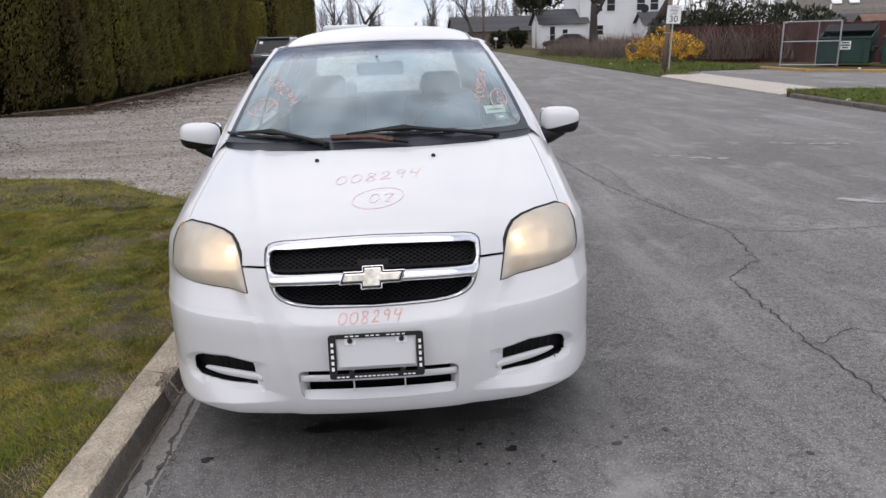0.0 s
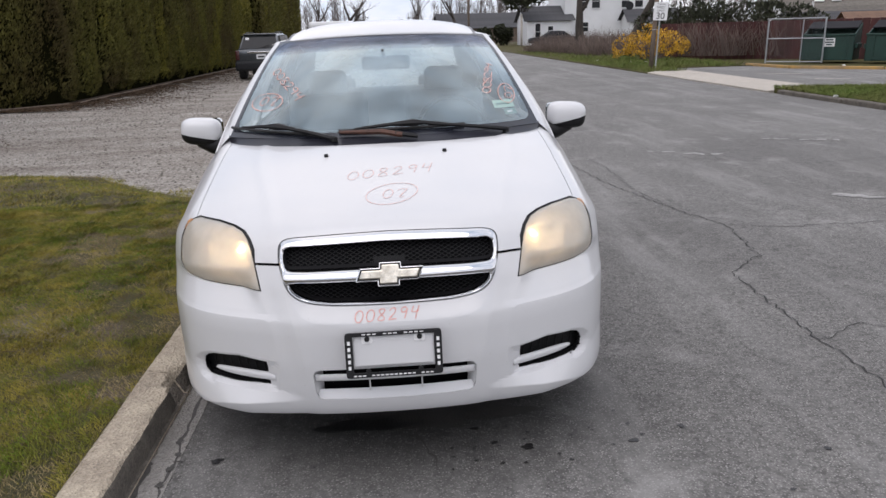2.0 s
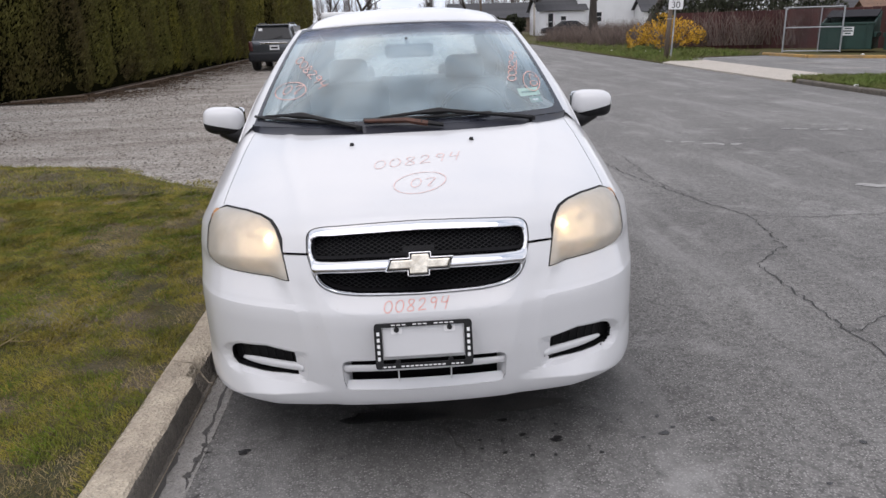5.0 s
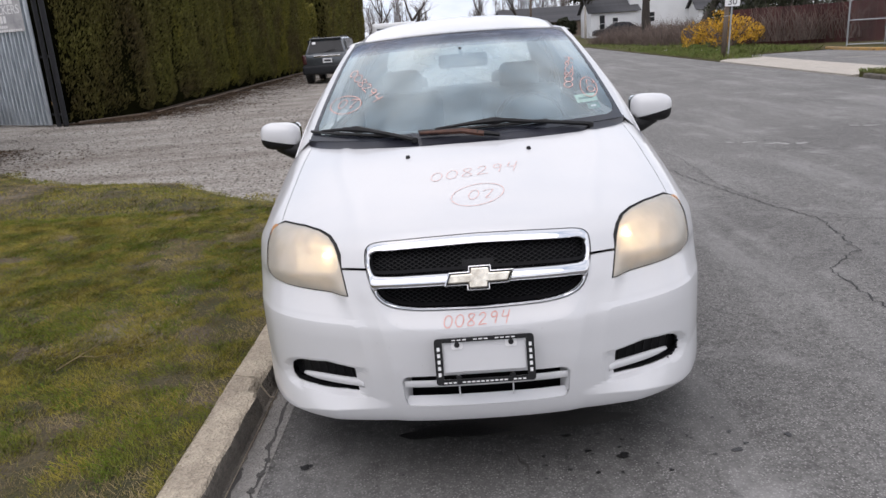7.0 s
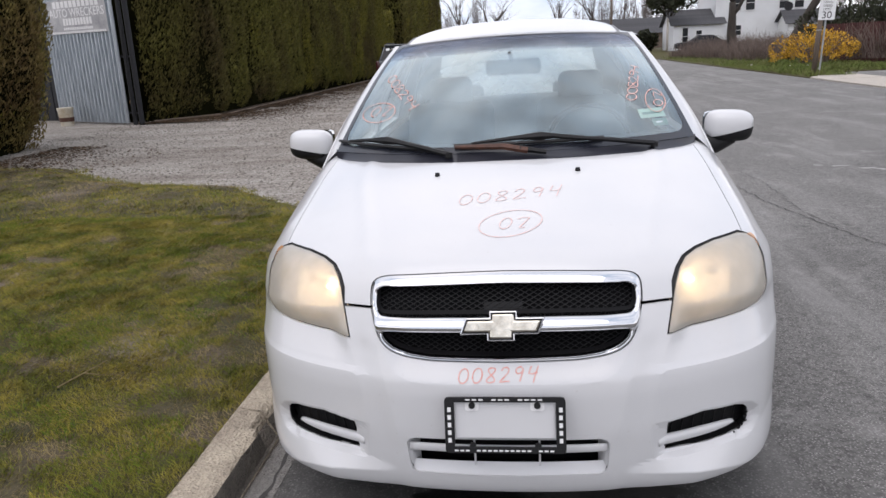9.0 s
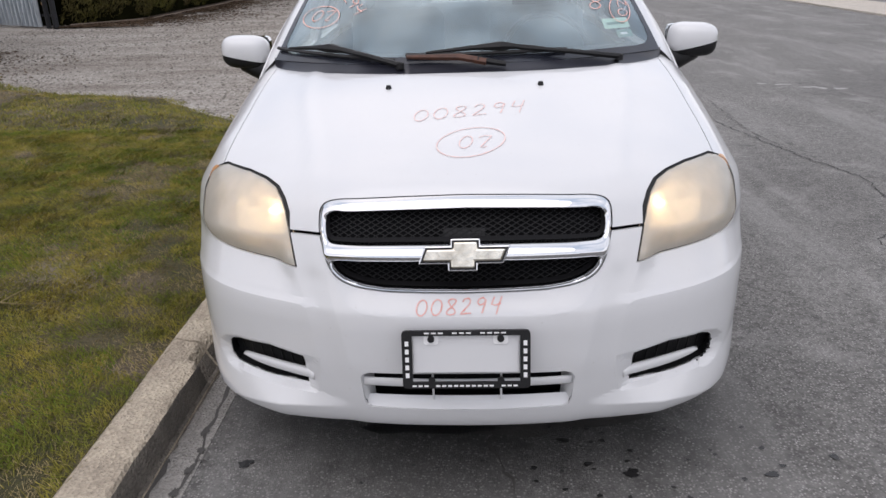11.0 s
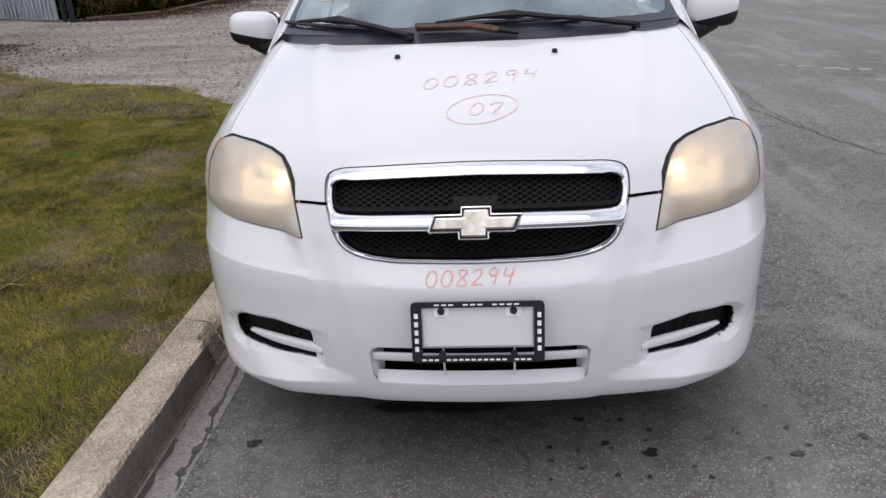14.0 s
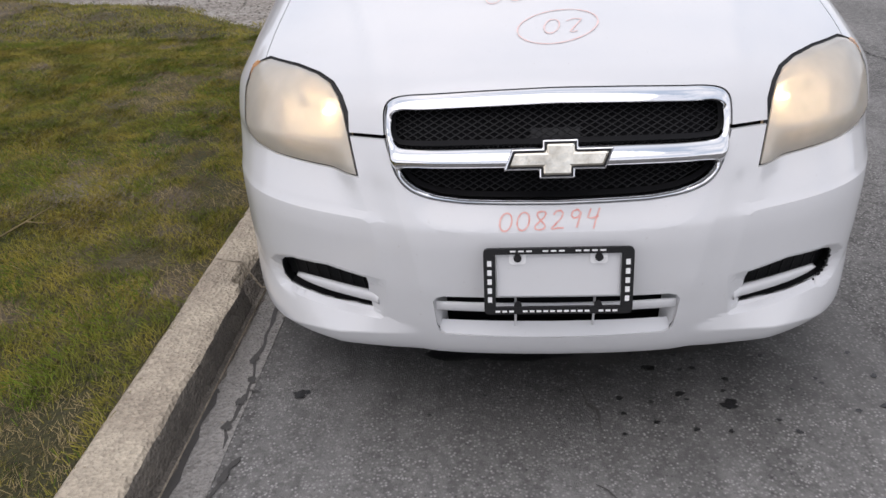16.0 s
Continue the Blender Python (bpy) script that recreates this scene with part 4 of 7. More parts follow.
# relief of the bumper: a scoop round the grille, a shoulder under each headlight, a pocket for each fog lamp
SCOOP_EDGE = [(-.05, .419), (.10, .420), (.211, .424), (.262, .430), (.292, .444), (.312, .468), (.326, .500), (.337, .548), (.350, .60)]
SCOOP = SCOOP_EDGE + [(-.05, .60)]
SHOULDER_EDGE = [(.415, .450), (.516, .450), (.603, .452), (.683, .453), (.746, .444), (.85, .424)]
SHOULDER_SIDE = [(.415, .450), (.438, .511), (.447, .535), (.450, .60)]
SHOULDER = SHOULDER_EDGE + [(.85, .60)] + SHOULDER_SIDE[:0:-1]
POCKET_EDGE = [(.40, .172), (.392, .235), (.383, .284), (.435, .2845), (.533, .2965), (.645, .286), (.690, .268), (.722, .238), (.728, .20), (.70, .165)]
PILLAR_IN = [(.301, .24), (.301, .285), (.324, .408), (.346, .487), (.352, .56)]
PILLAR_OUT = [(.378, .24), (.386, .285), (.399, .376), (.415, .450), (.438, .511), (.447, .535)]
LIP_TOP = spline([(.30, .150), (.34, .160), (.43, .178), (.56, .172), (.66, .172), (.70, .178), (.76, .20), (.83, .22)])
LIP_EDGE = spline([(.30, .140), (.325, .138), (.405, .131), (.486, .125), (.594, .107), (.66, .086), (.72, .066), (.83, .05)])


def line_distance(line, x, y):
    best = 9.0
    for (x0, y0), (x1, y1) in zip(line, line[1:]):
        dx, dy = x1 - x0, y1 - y0
        t = min(1.0, max(0.0, ((x - x0) * dx + (y - y0) * dy) / (dx * dx + dy * dy)))
        best = min(best, math.hypot(x - x0 - t * dx, y - y0 - t * dy))
    return best


def skin_point(x, s):
    ax, z = abs(x), sec_z(s)
    crown = .030 * (ax / .7) ** 2 * smooth(.62, .86, z)
    if ax > .70:
        crown += 3.0 * (ax - .70) ** 2 * smooth(.80, .92, z)
    y = sec_y(s) + plan_y(ax)
    if s < .72:
        fade = 1 - smooth(.50, .60, s)
        if ax < .36 and s > .41 and inside(SCOOP, ax, s):
            y += .015 * min(1.0, line_distance(SCOOP_EDGE, ax, s) / .050) * fade
        if ax > .41 and s > .42 and inside(SHOULDER, ax, s):
            y += .025 * min(1.0, line_distance(SHOULDER_EDGE, ax, s) / .080) * smooth(0.0, .065, line_distance(SHOULDER_SIDE, ax, s)) * (1 - smooth(.53, .60, s)) * (1 - smooth(.77, .84, ax))
    if .26 < ax < .50 and .20 < s < .60:
        tall = smooth(.20, .30, s) * (1 - smooth(.50, .58, s))
        y -= tall * (.0050 * max(0.0, 1 - line_distance(PILLAR_IN, ax, s) / .048) + .0032 * max(0.0, 1 - line_distance(PILLAR_OUT, ax, s) / .040))
    # the lip stands forward below the fog lamps, with a sloping ledge on top
    if ax > .30 and s < .24:
        hi, lo = LIP_TOP(ax), LIP_EDGE(ax)
        y -= .046 * min(1.0, max(0.0, (ax - .315) / .20)) * min(1.0, max(0.0, (hi - s) / (hi - lo)))
    if .15 < s < .31 and .37 < ax < .74 and inside(POCKET_EDGE, ax, s):
        y += .019 * min(1.0, line_distance(POCKET_EDGE, ax, s) / .032) * smooth(.160, .182, s)
    # two long folds of the bonnet
    if ax > .36:
        y += .006 * smooth(.585, .60, z) * smooth(.36, .42, ax) * (1 - smooth(.7, .8, z))
    fold = .005 * (1 - smooth(.0, .04, abs(ax - (.40 + .12 * smooth(.75, 1.4, s))))) * smooth(.70, .80, s)
    return Vector((x, y, z - crown + fold))


def skin_normal(x, s):
    e = 0.002
    a, b = skin_point(x + e, s) - skin_point(x - e, s), skin_point(x, s + e) - skin_point(x, s - e)
    return a.cross(b).normalized()


def strip(line, w):
    """A narrow closed outline along a line."""
    up, down = [], []
    for i, (x, y) in enumerate(line):
        (x0, y0), (x1, y1) = line[max(0, i - 1)], line[min(len(line) - 1, i + 1)]
        L = math.hypot(x1 - x0, y1 - y0)
        up.append((x - (y1 - y0) / L * w, y + (x1 - x0) / L * w))
        down.append((x + (y1 - y0) / L * w, y - (x1 - x0) / L * w))
    return up + down[::-1]


HOOD_END, S_LOW = 1.440, .072
hood_end = spline([(0, 1.440), (.15, 1.442), (.30, 1.456), (.50, 1.480), (.64, 1.515), (.70, 1.543), (.725, 1.575), (.74, 1.62)])


def skin_sort(x, s):
    ax = abs(x)
    if inside(HEAD_GAP, ax, s) or inside(CHROME_GAP, x, s) or inside(FOG, ax, s) or inside(INTAKE_ALL, x, s):
        return None
    if inside(COWL_CUT, x, s):
        return None
    if ax < .70 and s > .60:
        if .36 < ax < .466 and s < .6275:
            return "bumper" if s < .6165 else None
        if ax <= .366 and s < .64:
            return "bumper"
        return "hood" if ax < .6993 else None
    if ax >= .70 and s > .575:
        return "fender" if (ax > .7017 or s < .80) else None
    return "bumper"


HEAD_GAP = [b if 3 <= k <= 8 else a for k, (a, b) in enumerate(zip(offset(HEAD, .0055), offset(HEAD, .0145)))]
COWL_CUT = [(.0368 * k / 1.6, hood_end(abs(.0368 * k / 1.6))) for k in range(-32, 33)] + [(.74, 1.80), (-.74, 1.80)]


def ws(u, v):
    a = abs(u) ** 2.2
    b = Vector((.715 * u, .925 + .29 * a, 1.060 - .007 * u * u))
    t = Vector((.555 * u, 1.642 + .30 * a, 1.484 - .024 * u * u))
    k = 4 * v * (1 - v)
    return b * (1 - v) + t * v + Vector((0, -.016 * k, .022 * k))


def ws_normal(u, v):
    e = 0.004
    return (ws(u + e, v) - ws(u - e, v)).cross(ws(u, v + e) - ws(u, v - e)).normalized()


def grid_patch(fn, us, vs):
    V = [fn(u, v) for v in vs for u in us]
    n = len(us)
    return V, [(j * n + i, j * n + i + 1, (j + 1) * n + i + 1, (j + 1) * n + i) for j in range(len(vs) - 1) for i in range(n - 1)]


def lin(a, b, n):
    return [a + (b - a) * k / (n - 1) for k in range(n)]


DIGITS = {
    "0": [[(.5 + .42 * math.cos(t), .5 + .5 * math.sin(t)) for t in lin(1.9, 8.3, 22)]],
    "8": [[(.5 + .36 * math.sin(2 * t) * (1.0 if math.cos(t) < 0 else .85), .5 + .5 * math.cos(t)) for t in lin(.15, 6.4, 30)]],
    "2": [[(.12, .78), (.28, .97), (.58, 1.0), (.78, .84), (.70, .60), (.42, .33), (.10, .05), (.12, .0), (.55, .05), (.95, .04)]],
    "9": [[(.80, .82), (.55, 1.0), (.25, .92), (.15, .70), (.35, .52), (.65, .58), (.82, .85), (.80, .70), (.72, .40), (.62, .0)]],
    "4": [[(.25, 1.0), (.08, .52), (.40, .47), (.85, .55)], [(.86, 1.0), (.70, .50), (.58, -.12)]],
    "7": [[(.05, .85), (.40, 1.0), (.90, .97), (.70, .60), (.40, .08), (.55, .02), (.80, .12)]],
}


def strokes(text, gap=1.22):
    out = []
    for k, ch in enumerate(text):
        for st in DIGITS[ch]:
            out.append([(k * gap + x, y) for x, y in st])
    return out


def write(name, lines, place, normal, width, material, parent, label, raise_by=0.0016, jag=0.0):
    """Marker strokes as thin ribbons on a surface; place and normal take the strokes' (x, y)."""
    V, Fc = [], []
    r = random.Random(5)
    for ln in lines:
        pts = []
        for (x0, y0), (x1, y1) in zip(ln, ln[1:]):
            n = max(1, int(math.hypot(x1 - x0, y1 - y0) / 0.09))
            pts += [(x0 + (x1 - x0) * k / n, y0 + (y1 - y0) * k / n) for k in range(n)]
        pts.append(ln[-1])
        P = [place(*p) + normal(*p) * raise_by for p in pts]
        for i, p in enumerate(P):
            d = P[min(i + 1, len(P) - 1)] - P[max(i - 1, 0)]
            sd = d.cross(normal(*pts[i])).normalized() * width * 0.5 * r.uniform(0.75, 1.15)
            V += [p - sd, p + sd]
            if i:
                k = len(V)
                Fc.append((k - 4, k - 3, k - 1, k - 2))
    return solid(name, V, Fc, material, parent, label)


def lathe_bm(profile, sides=32, bm=None, m=None):
    """A turned body about the x axis from (radius, x) pairs."""
    own = bmesh.new()
    rings = [[own.verts.new((x, r * math.cos(2 * math.pi * k / sides), r * math.sin(2 * math.pi * k / sides))) for k in range(sides)] for r, x in profile]
    for r0, r1 in zip(rings, rings[1:]):
        for k in range(sides):
            own.faces.new((r0[k], r0[(k + 1) % sides], r1[(k + 1) % sides], r1[k]))
    own.faces.new(rings[0])
    own.faces.new(rings[-1][::-1])
    bmesh.ops.recalc_face_normals(own, faces=own.faces)
    if m:
        own.transform(m)
    return join(bm, own)


def wheel(car, x, y, r=.293):
    s = 1 if x > 0 else -1
    tyre = part("wheel", lathe_bm([(r * .66, -.085 * s), (r * .93, -.092 * s), (r, -.07 * s), (r, .07 * s), (r * .93, .092 * s), (r * .66, .085 * s)]), "rubber", car, smooth=True)
    tyre.location = (x, y, r)
    rim = lathe_bm([(r * .66, .055 * s), (r * .64, .082 * s), (r * .60, .07 * s), (r * .57, .03 * s), (r * .2, .03 * s)])
    part("rim", rim, "wheel", tyre, smooth=True)
    sp = bmesh.new()
    for k in range(7):
        box_bm((.018, .035, r * .5), (.055 * s, 0, r * .34), .006, None, 1, sp)
        bmesh.ops.rotate(sp, verts=sp.verts, cent=(0, 0, 0), matrix=Matrix.Rotation(2 * math.pi / 7, 3, "X"))
    disc_bm(r * .2, .03, (.055 * s, 0, 0), "x", 20, sp)
    part("spokes", sp, "wheel", tyre)
    return tyre


def side_width(y):
    return spline([(.5, .83), (.62, .846), (.85, .853), (1.6, .855), (3.0, .855), (3.7, .848), (4.05, .83), (4.22, .80)])(y)


def belt(y):
    return spline([(.6, .78), (.9, .835), (1.2, .895), (1.5, .935), (2.4, .96), (3.3, .985), (4.0, .98), (4.22, .93)])(y)


ARCH_F, ARCH_R = (.83, .30), (3.31, .30)


def build_car():
    car = thing("car", "white compact sedan with hazed lit headlights parked at the kerb", "car", (0.012, 0, 0))
    car.matrix_world = pose(0.012, 0, 0.0, 0, -0.65, 0)
    xs = sorted({round(s * v, 4) for s in (-1, 1) for v in lin(0, .70, 37) + lin(.7017, .80, 9) + lin(.805, .846, 8)})
    ss = lin(S_LOW, .44, 44) + lin(.45, .90, 40) + lin(.92, ARC[-1], 30)
    seam = [(.366, .6165), (.466, .6165), (.466, .6275), (.366, .6275)]
    side_gap = [(.6993, .80), (.7017, .80), (.7017, hood_end(.70)), (.6993, hood_end(.70))]
    outs = [CHROME_GAP, INTAKE_ALL, COWL_CUT]
    for f in (lambda p: p, mirror):
        outs += [f(HEAD_GAP), f(FOG), f(seam), f(side_gap)]
    for f in (lambda p: p, mirror):
        for edge in (SCOOP_EDGE[1:], SHOULDER_EDGE, POCKET_EDGE):
            outs.append(f(strip(edge, .0022)))
        outs.append(f(strip([(ax, LIP_EDGE(ax)) for ax in lin(.325, .82, 24)], .0022)))
        outs.append(f(strip(PILLAR_IN, .0022)))
        outs.append(f(strip(PILLAR_OUT, .0022)))
    got = sheet(xs, ss, outs, skin_point, skin_sort, ["bumper", "hood", "fender"], 0.012)
    panel("front_bumper", got["bumper"], "paint", car, "white front bumper with scuffs", 0.008).data.set_sharp_from_angle(angle=radians(11))
    panel("hood", got["hood"], "paint", car, "white hood with red marker numbers", 0.014)
    for name, s in (("fender", 1), ("fender", -1)):
        V, Fc = got["fender"]
        keep = [f for f in Fc if sum(V[i].x for i in f) * s > 0]
        used = sorted({i for f in keep for i in f})
        at = {i: k for k, i in enumerate(used)}
        panel(name, ([V[i] for i in used], [tuple(at[i] for i in f) for f in keep]), "paint", car, "", 0.01)
    # black liner behind the joints and the underside of the lip
    V, Fc = grid_patch(lambda x, s: skin_point(x, s) - skin_normal(x, s) * .028 + Vector((0, .008, 0)), lin(-.815, .815, 60), lin(ARC[3], HOOD_END + .03, 50))
    lin_s = lin(ARC[3], HOOD_END + .03, 50)
    keep = []
    for k, f in enumerate(Fc):
        j, i = divmod(k, 59)
        x, s = -.815 + 1.63 * (i + .5) / 59, (lin_s[j] + lin_s[j + 1]) / 2
        if not (inside(HEAD, abs(x), s) or inside(CHROME_ALL, x, s) or inside(FOG, abs(x), s) or inside(INTAKE_ALL, x, s)):
            keep.append(f)
    solid("inner_liner", V, keep, "dark", car, smooth=True)
    V, Fc = grid_patch(lambda x, k: skin_point(x, S_LOW) + Vector((0, .015 + k * .30, .012 + .03 * k)), lin(-.70, .70, 50), [0, .3, 1])
    solid("undertray", V, Fc, "black", car)

    # grille: chrome surround, bar, two black mesh inserts, emblem
    def chrome_point(x, s):
        p = skin_point(x, s)
        edge = min(edge_distance(CHROME_ALL, x, s), min(edge_distance(both(OPEN_TOP), x, s), edge_distance(both(OPEN_LOW), x, s)))
        mid = smooth(.544, .556, s) * (1 - smooth(.603, .612, s))
        return p - Vector((0, .010 * math.sin(1.5708 * min(1.0, edge / .010)) - .004 + .016 * math.sin(math.pi * min(max((s - .556) / .05, 0), 1)) * mid, 0)) - Vector((0, .004, 0))

    def chrome_sort(x, s):
        return "grille" if inside(CHROME_ALL, x, s) and not inside(both(OPEN_TOP), x, s) and not inside(both(OPEN_LOW), x, s) else None

    g = sheet(lin(-.37, .37, 140), lin(.475, .732, 60), [CHROME_ALL, both(OPEN_TOP), both(OPEN_LOW), *(offset(CHROME_ALL, -q) for q in (.002, .0045, .008)), *(offset(both(o), q) for o in (OPEN_TOP, OPEN_LOW) for q in (.002, .0045, .008))], chrome_point, chrome_sort, ["grille"], 0.006)
    grille = panel("grille", g["grille"], "chrome", car, "chrome grille surround with a wide centre bar", 0.030)
    for op, lab in ((OPEN_TOP, "upper"), (OPEN_LOW, "lower")):
        O = both(op)
        bx, bs = lin(-.35, .35, 36), lin(min(s for _, s in op), max(s for _, s in op), 7)
        back = sheet(bx, bs, [O], lambda x, s: skin_point(x, s) + Vector((0, .045, 0)), lambda x, s: "b" if inside(O, x, s) else None, ["b"], 0.02)["b"]
        solid("grille_back", back[0], back[1], "dark", grille)
        # black frame round the insert
        ring = [O, offset(O, -.007)]
        rim = sheet(bx, bs, ring, lambda x, s: skin_point(x, s) + Vector((0, .012 if edge_distance(O, x, s) < .004 else .024, 0)), lambda x, s: "r" if inside(ring[0], x, s) and not inside(ring[1], x, s) else None, ["r"], 0.012)["r"]
        solid("insert_frame", rim[0], rim[1], "grille_black", grille)
        # diamond lattice
        bm = bmesh.new()
        pitch, slope, lo, hi = .0235, .60, min(s for _, s in op) - .01, max(s for _, s in op) + .01
        inner = offset(O, -.004)
        for sg in (1, -1):
            for k in range(-30, 31):
                run = []
                for t in lin(0, 1, 26):
                    s = lo + (hi - lo) * t
                    x = k * pitch + sg * (s - lo) / slope
                    if inside(inner, x, s):
                        run.append(skin_point(x, s) + Vector((0, .026 if sg > 0 else .028, 0)))
                    elif len(run) > 1:
                        tube_bm(run, .0014, 4, bm, False)
                        run = []
                    else:
                        run = []
                if len(run) > 1:
                    tube_bm(run, .0014, 4, bm, False)
        part("grille_mesh", bm, "grille_black", grille, "black diamond mesh insert")
    V, Fc = grid_patch(lambda x, s: skin_point(x, s) + Vector((0, .030, 0)), lin(-.052, .052, 6), [.607, .618, .632])
    solid("emblem_bracket", V, Fc, "black", grille)
    base = skin_point(0, .582)
    em = [(-.118, -.0175), (-.038, -.0175), (-.038, -.037), (.030, -.037), (.030, -.0175), (.104, -.0175), (.118, .0175), (.038, .0175), (.038, .037), (-.030, .037), (-.030, .0175), (-.104, .0175)]
    em = [(x * .86, y * .88) for x, y in em]
    tilt = pose(0, base.y - .034, base.z + .009, 72)
    bm = prism_bm(offset(em, .0065), 0, .016, bevel=.003)
    bm.transform(tilt)
    emb = part("emblem", bm, "chrome", car, "worn silver plaque on the grille bar")
    bm = prism_bm(offset(em, .0030), .012, .0185)
    bm.transform(tilt)
    part("emblem_inset", bm, "black", emb)
    bm = prism_bm(offset(em, -.0005), .012, .024, bevel=.005)
    bm.transform(tilt)
    part("emblem_face", bm, "silver", emb)

    # headlights
    for s in (1, -1):
        f = (lambda p: p) if s > 0 else mirror
        H = f(HEAD)
        hx = sorted(f([(v, 0) for v in lin(.43, .76, 34)]))
        hx = [v for v, _ in hx]
        lens = sheet(hx, lin(.525, .82, 30), [H, offset(H, -.010)], lambda x, q: skin_point(x, q) - skin_normal(x, q) * .003 * -1 * smooth(0, .012, edge_distance(H, x, q)), lambda x, q: "lens" if inside(H, x, q) else None, ["lens"], 0.012)["lens"]
        head = panel("headlight", lens, "lens", car, "yellowed hazy headlight with its low beam on", 0.012)
        head.visible_shadow = False
        seal = sheet(hx, lin(.52, .825, 30), [so := offset(f(HEAD_GAP), .004), offset(H, -.003)], lambda x, q: skin_point(x, q) + Vector((0, .006 + .005 * smooth(.002, .008, edge_distance(H, x, q)), 0)), lambda x, q: "seal" if inside(so, x, q) and not inside(offset(H, -.003), x, q) else None, ["seal"], 0.012)["seal"]
        solid("seal", seal[0], seal[1], "black", head)

        GL = f(DISH)

        def inner(x, q, deep):
            return skin_point(x, q) - skin_normal(x, q) * .5 * deep + Vector((0, .5 * deep, 0))

        def bezel_at(x, q):
            return inner(x, q, .034 + .012 * smooth(.655, .668, abs(x)) - .012 * smooth(.735, .775, q))

        def dish_at(x, q):
            return inner(x, q, .036 + .052 * math.sqrt(min(1.0, edge_distance(GL, x, q) / .062)))

        back = sheet(hx, lin(.525, .82, 40), [H, GL], bezel_at, lambda x, q: "b" if inside(H, x, q) and not inside(GL, x, q) else None, ["b"], 0.012)["b"]
        solid("bezel", back[0], back[1], "bezel", head, smooth=True)
        back = sheet(hx, lin(.525, .82, 60), [GL], dish_at, lambda x, q: "b" if inside(GL, x, q) else None, ["b"], 0.008)["b"]
        solid("reflector", back[0], back[1], "reflector", head, "warm lit reflector dish", smooth=True)
        at = dish_at(s * .545, .672) + Vector((-s * .010, -.030, .006))
        bu = bmesh.new()
        bmesh.ops.create_uvsphere(bu, u_segments=14, v_segments=10, radius=1)
        bu.transform(Matrix.Translation(at) @ Matrix.Diagonal((.013, .005, .009, 1)))
        part("bulb", bu, "bulb", head, "lit low beam glowing warm", smooth=True)
        lamp = new("low_beam", bpy.data.lights.new("low_beam", "POINT"))
        lamp.data.energy, lamp.data.shadow_soft_size, lamp.data.color = .11, .010, (1.0, .80, .54)
        lamp.parent = head
        lamp.location = at + Vector((0, .017, 0))
        mk = f(rounded([(.712, .800), (.735, .772), (.748, .735), (.742, .790), (.728, .806)], .006))
        mk = [(x, q) for x, q in mk]
        am = sheet(hx, lin(.525, .82, 30), [mk], lambda x, q: skin_point(x, q) + skin_normal(x, q) * .0015 * (-1 if skin_normal(x, q).y > 0 else 1), lambda x, q: "m" if inside(mk, x, q) else None, ["m"], 0.008)["m"]
        solid("side_marker", am[0], am[1], "amber", head, "amber side marker in the lens corner", True)

    # fog lamp recesses with their white blades
    for s in (1, -1):
        f = (lambda p: p) if s > 0 else mirror
        Fg = f(FOG)
        fx = [v for v, _ in sorted(f([(v, 0) for v in lin(.41, .69, 26)]))]
        back = sheet(fx, lin(.165, .295, 12), [Fg], lambda x, q: skin_point(x, q) + Vector((0, .040, 0)), lambda x, q: "b" if inside(Fg, x, q) else None, ["b"], 0.015)["b"]
        cup = panel("fog_recess", back, "black", car, "black fog lamp blank in the bumper", -.038)
        bm = bmesh.new()
        for k in range(7):
            x0 = .445 + k * .032
            tube_bm([skin_point(s * x0, .182) + Vector((0, .034, 0)), skin_point(s * (x0 + .01), .262) + Vector((0, .034, 0))], .0022, 4, bm)
        part("recess_ribs", bm, "black", cup)
        bl = bmesh.new()
        rings = []
        for t in lin(0, 1, 22):
            x = .410 + .226 * t
            mid, hh = .2135 + .004 * t, .0150 * math.sqrt(max(0.0, 1 - max(0.0, (t - .45) / .55) ** 2.2)) + .0012
            hh *= .75 + .25 * min(1.0, t / .08)
            ring = []
            for a in lin(0, 2 * math.pi, 9)[:-1]:
                p = skin_point(s * x, mid + hh * math.sin(a))
                ring.append(bl.verts.new(p + Vector((0, .006 - .014 * math.cos(a) * (1 - .3 * t), 0))))
            rings.append(ring)
        for r0, r1 in zip(rings, rings[1:]):
            for k in range(8):
                bl.faces.new((r0[k], r0[(k + 1) % 8], r1[(k + 1) % 8], r1[k]))
        bl.faces.new(rings[0])
        bl.faces.new(rings[-1])
        bmesh.ops.recalc_face_normals(bl, faces=bl.faces)
        part("trim_blade", bl, "paint", car, "white trim blade", smooth=True)
    # a broken edge round the kerb-away recess
    for k, (x, q) in enumerate([(.672, .243), (.679, .228), (.673, .214), (.678, .200), (.666, .192), (.655, .186), (.64, .178), (.43, .200), (.424, .212)]):
        p = skin_point(x, q)
        part("chipped_edge", box_bm((.006 + .002 * (k % 3), .004, .007 + .002 * (k % 2)), p + Vector((0, -.001, 0)), .002, Matrix.Rotation(.5 * k, 4, "Y"), 1), "black", car)

    # lower intake: two white bars over black
    I = INTAKE_ALL
    ix = lin(-.28, .28, 30)
    back = sheet(ix, lin(.135, .275, 10), [I], lambda x, q: skin_point(x, q) + Vector((0, .085, 0)), lambda x, q: "b" if inside(I, x, q) else None, ["b"], 0.02)["b"]
    intake = panel("lower_intake", back, "dark", car, "black lower air intake", -.075)

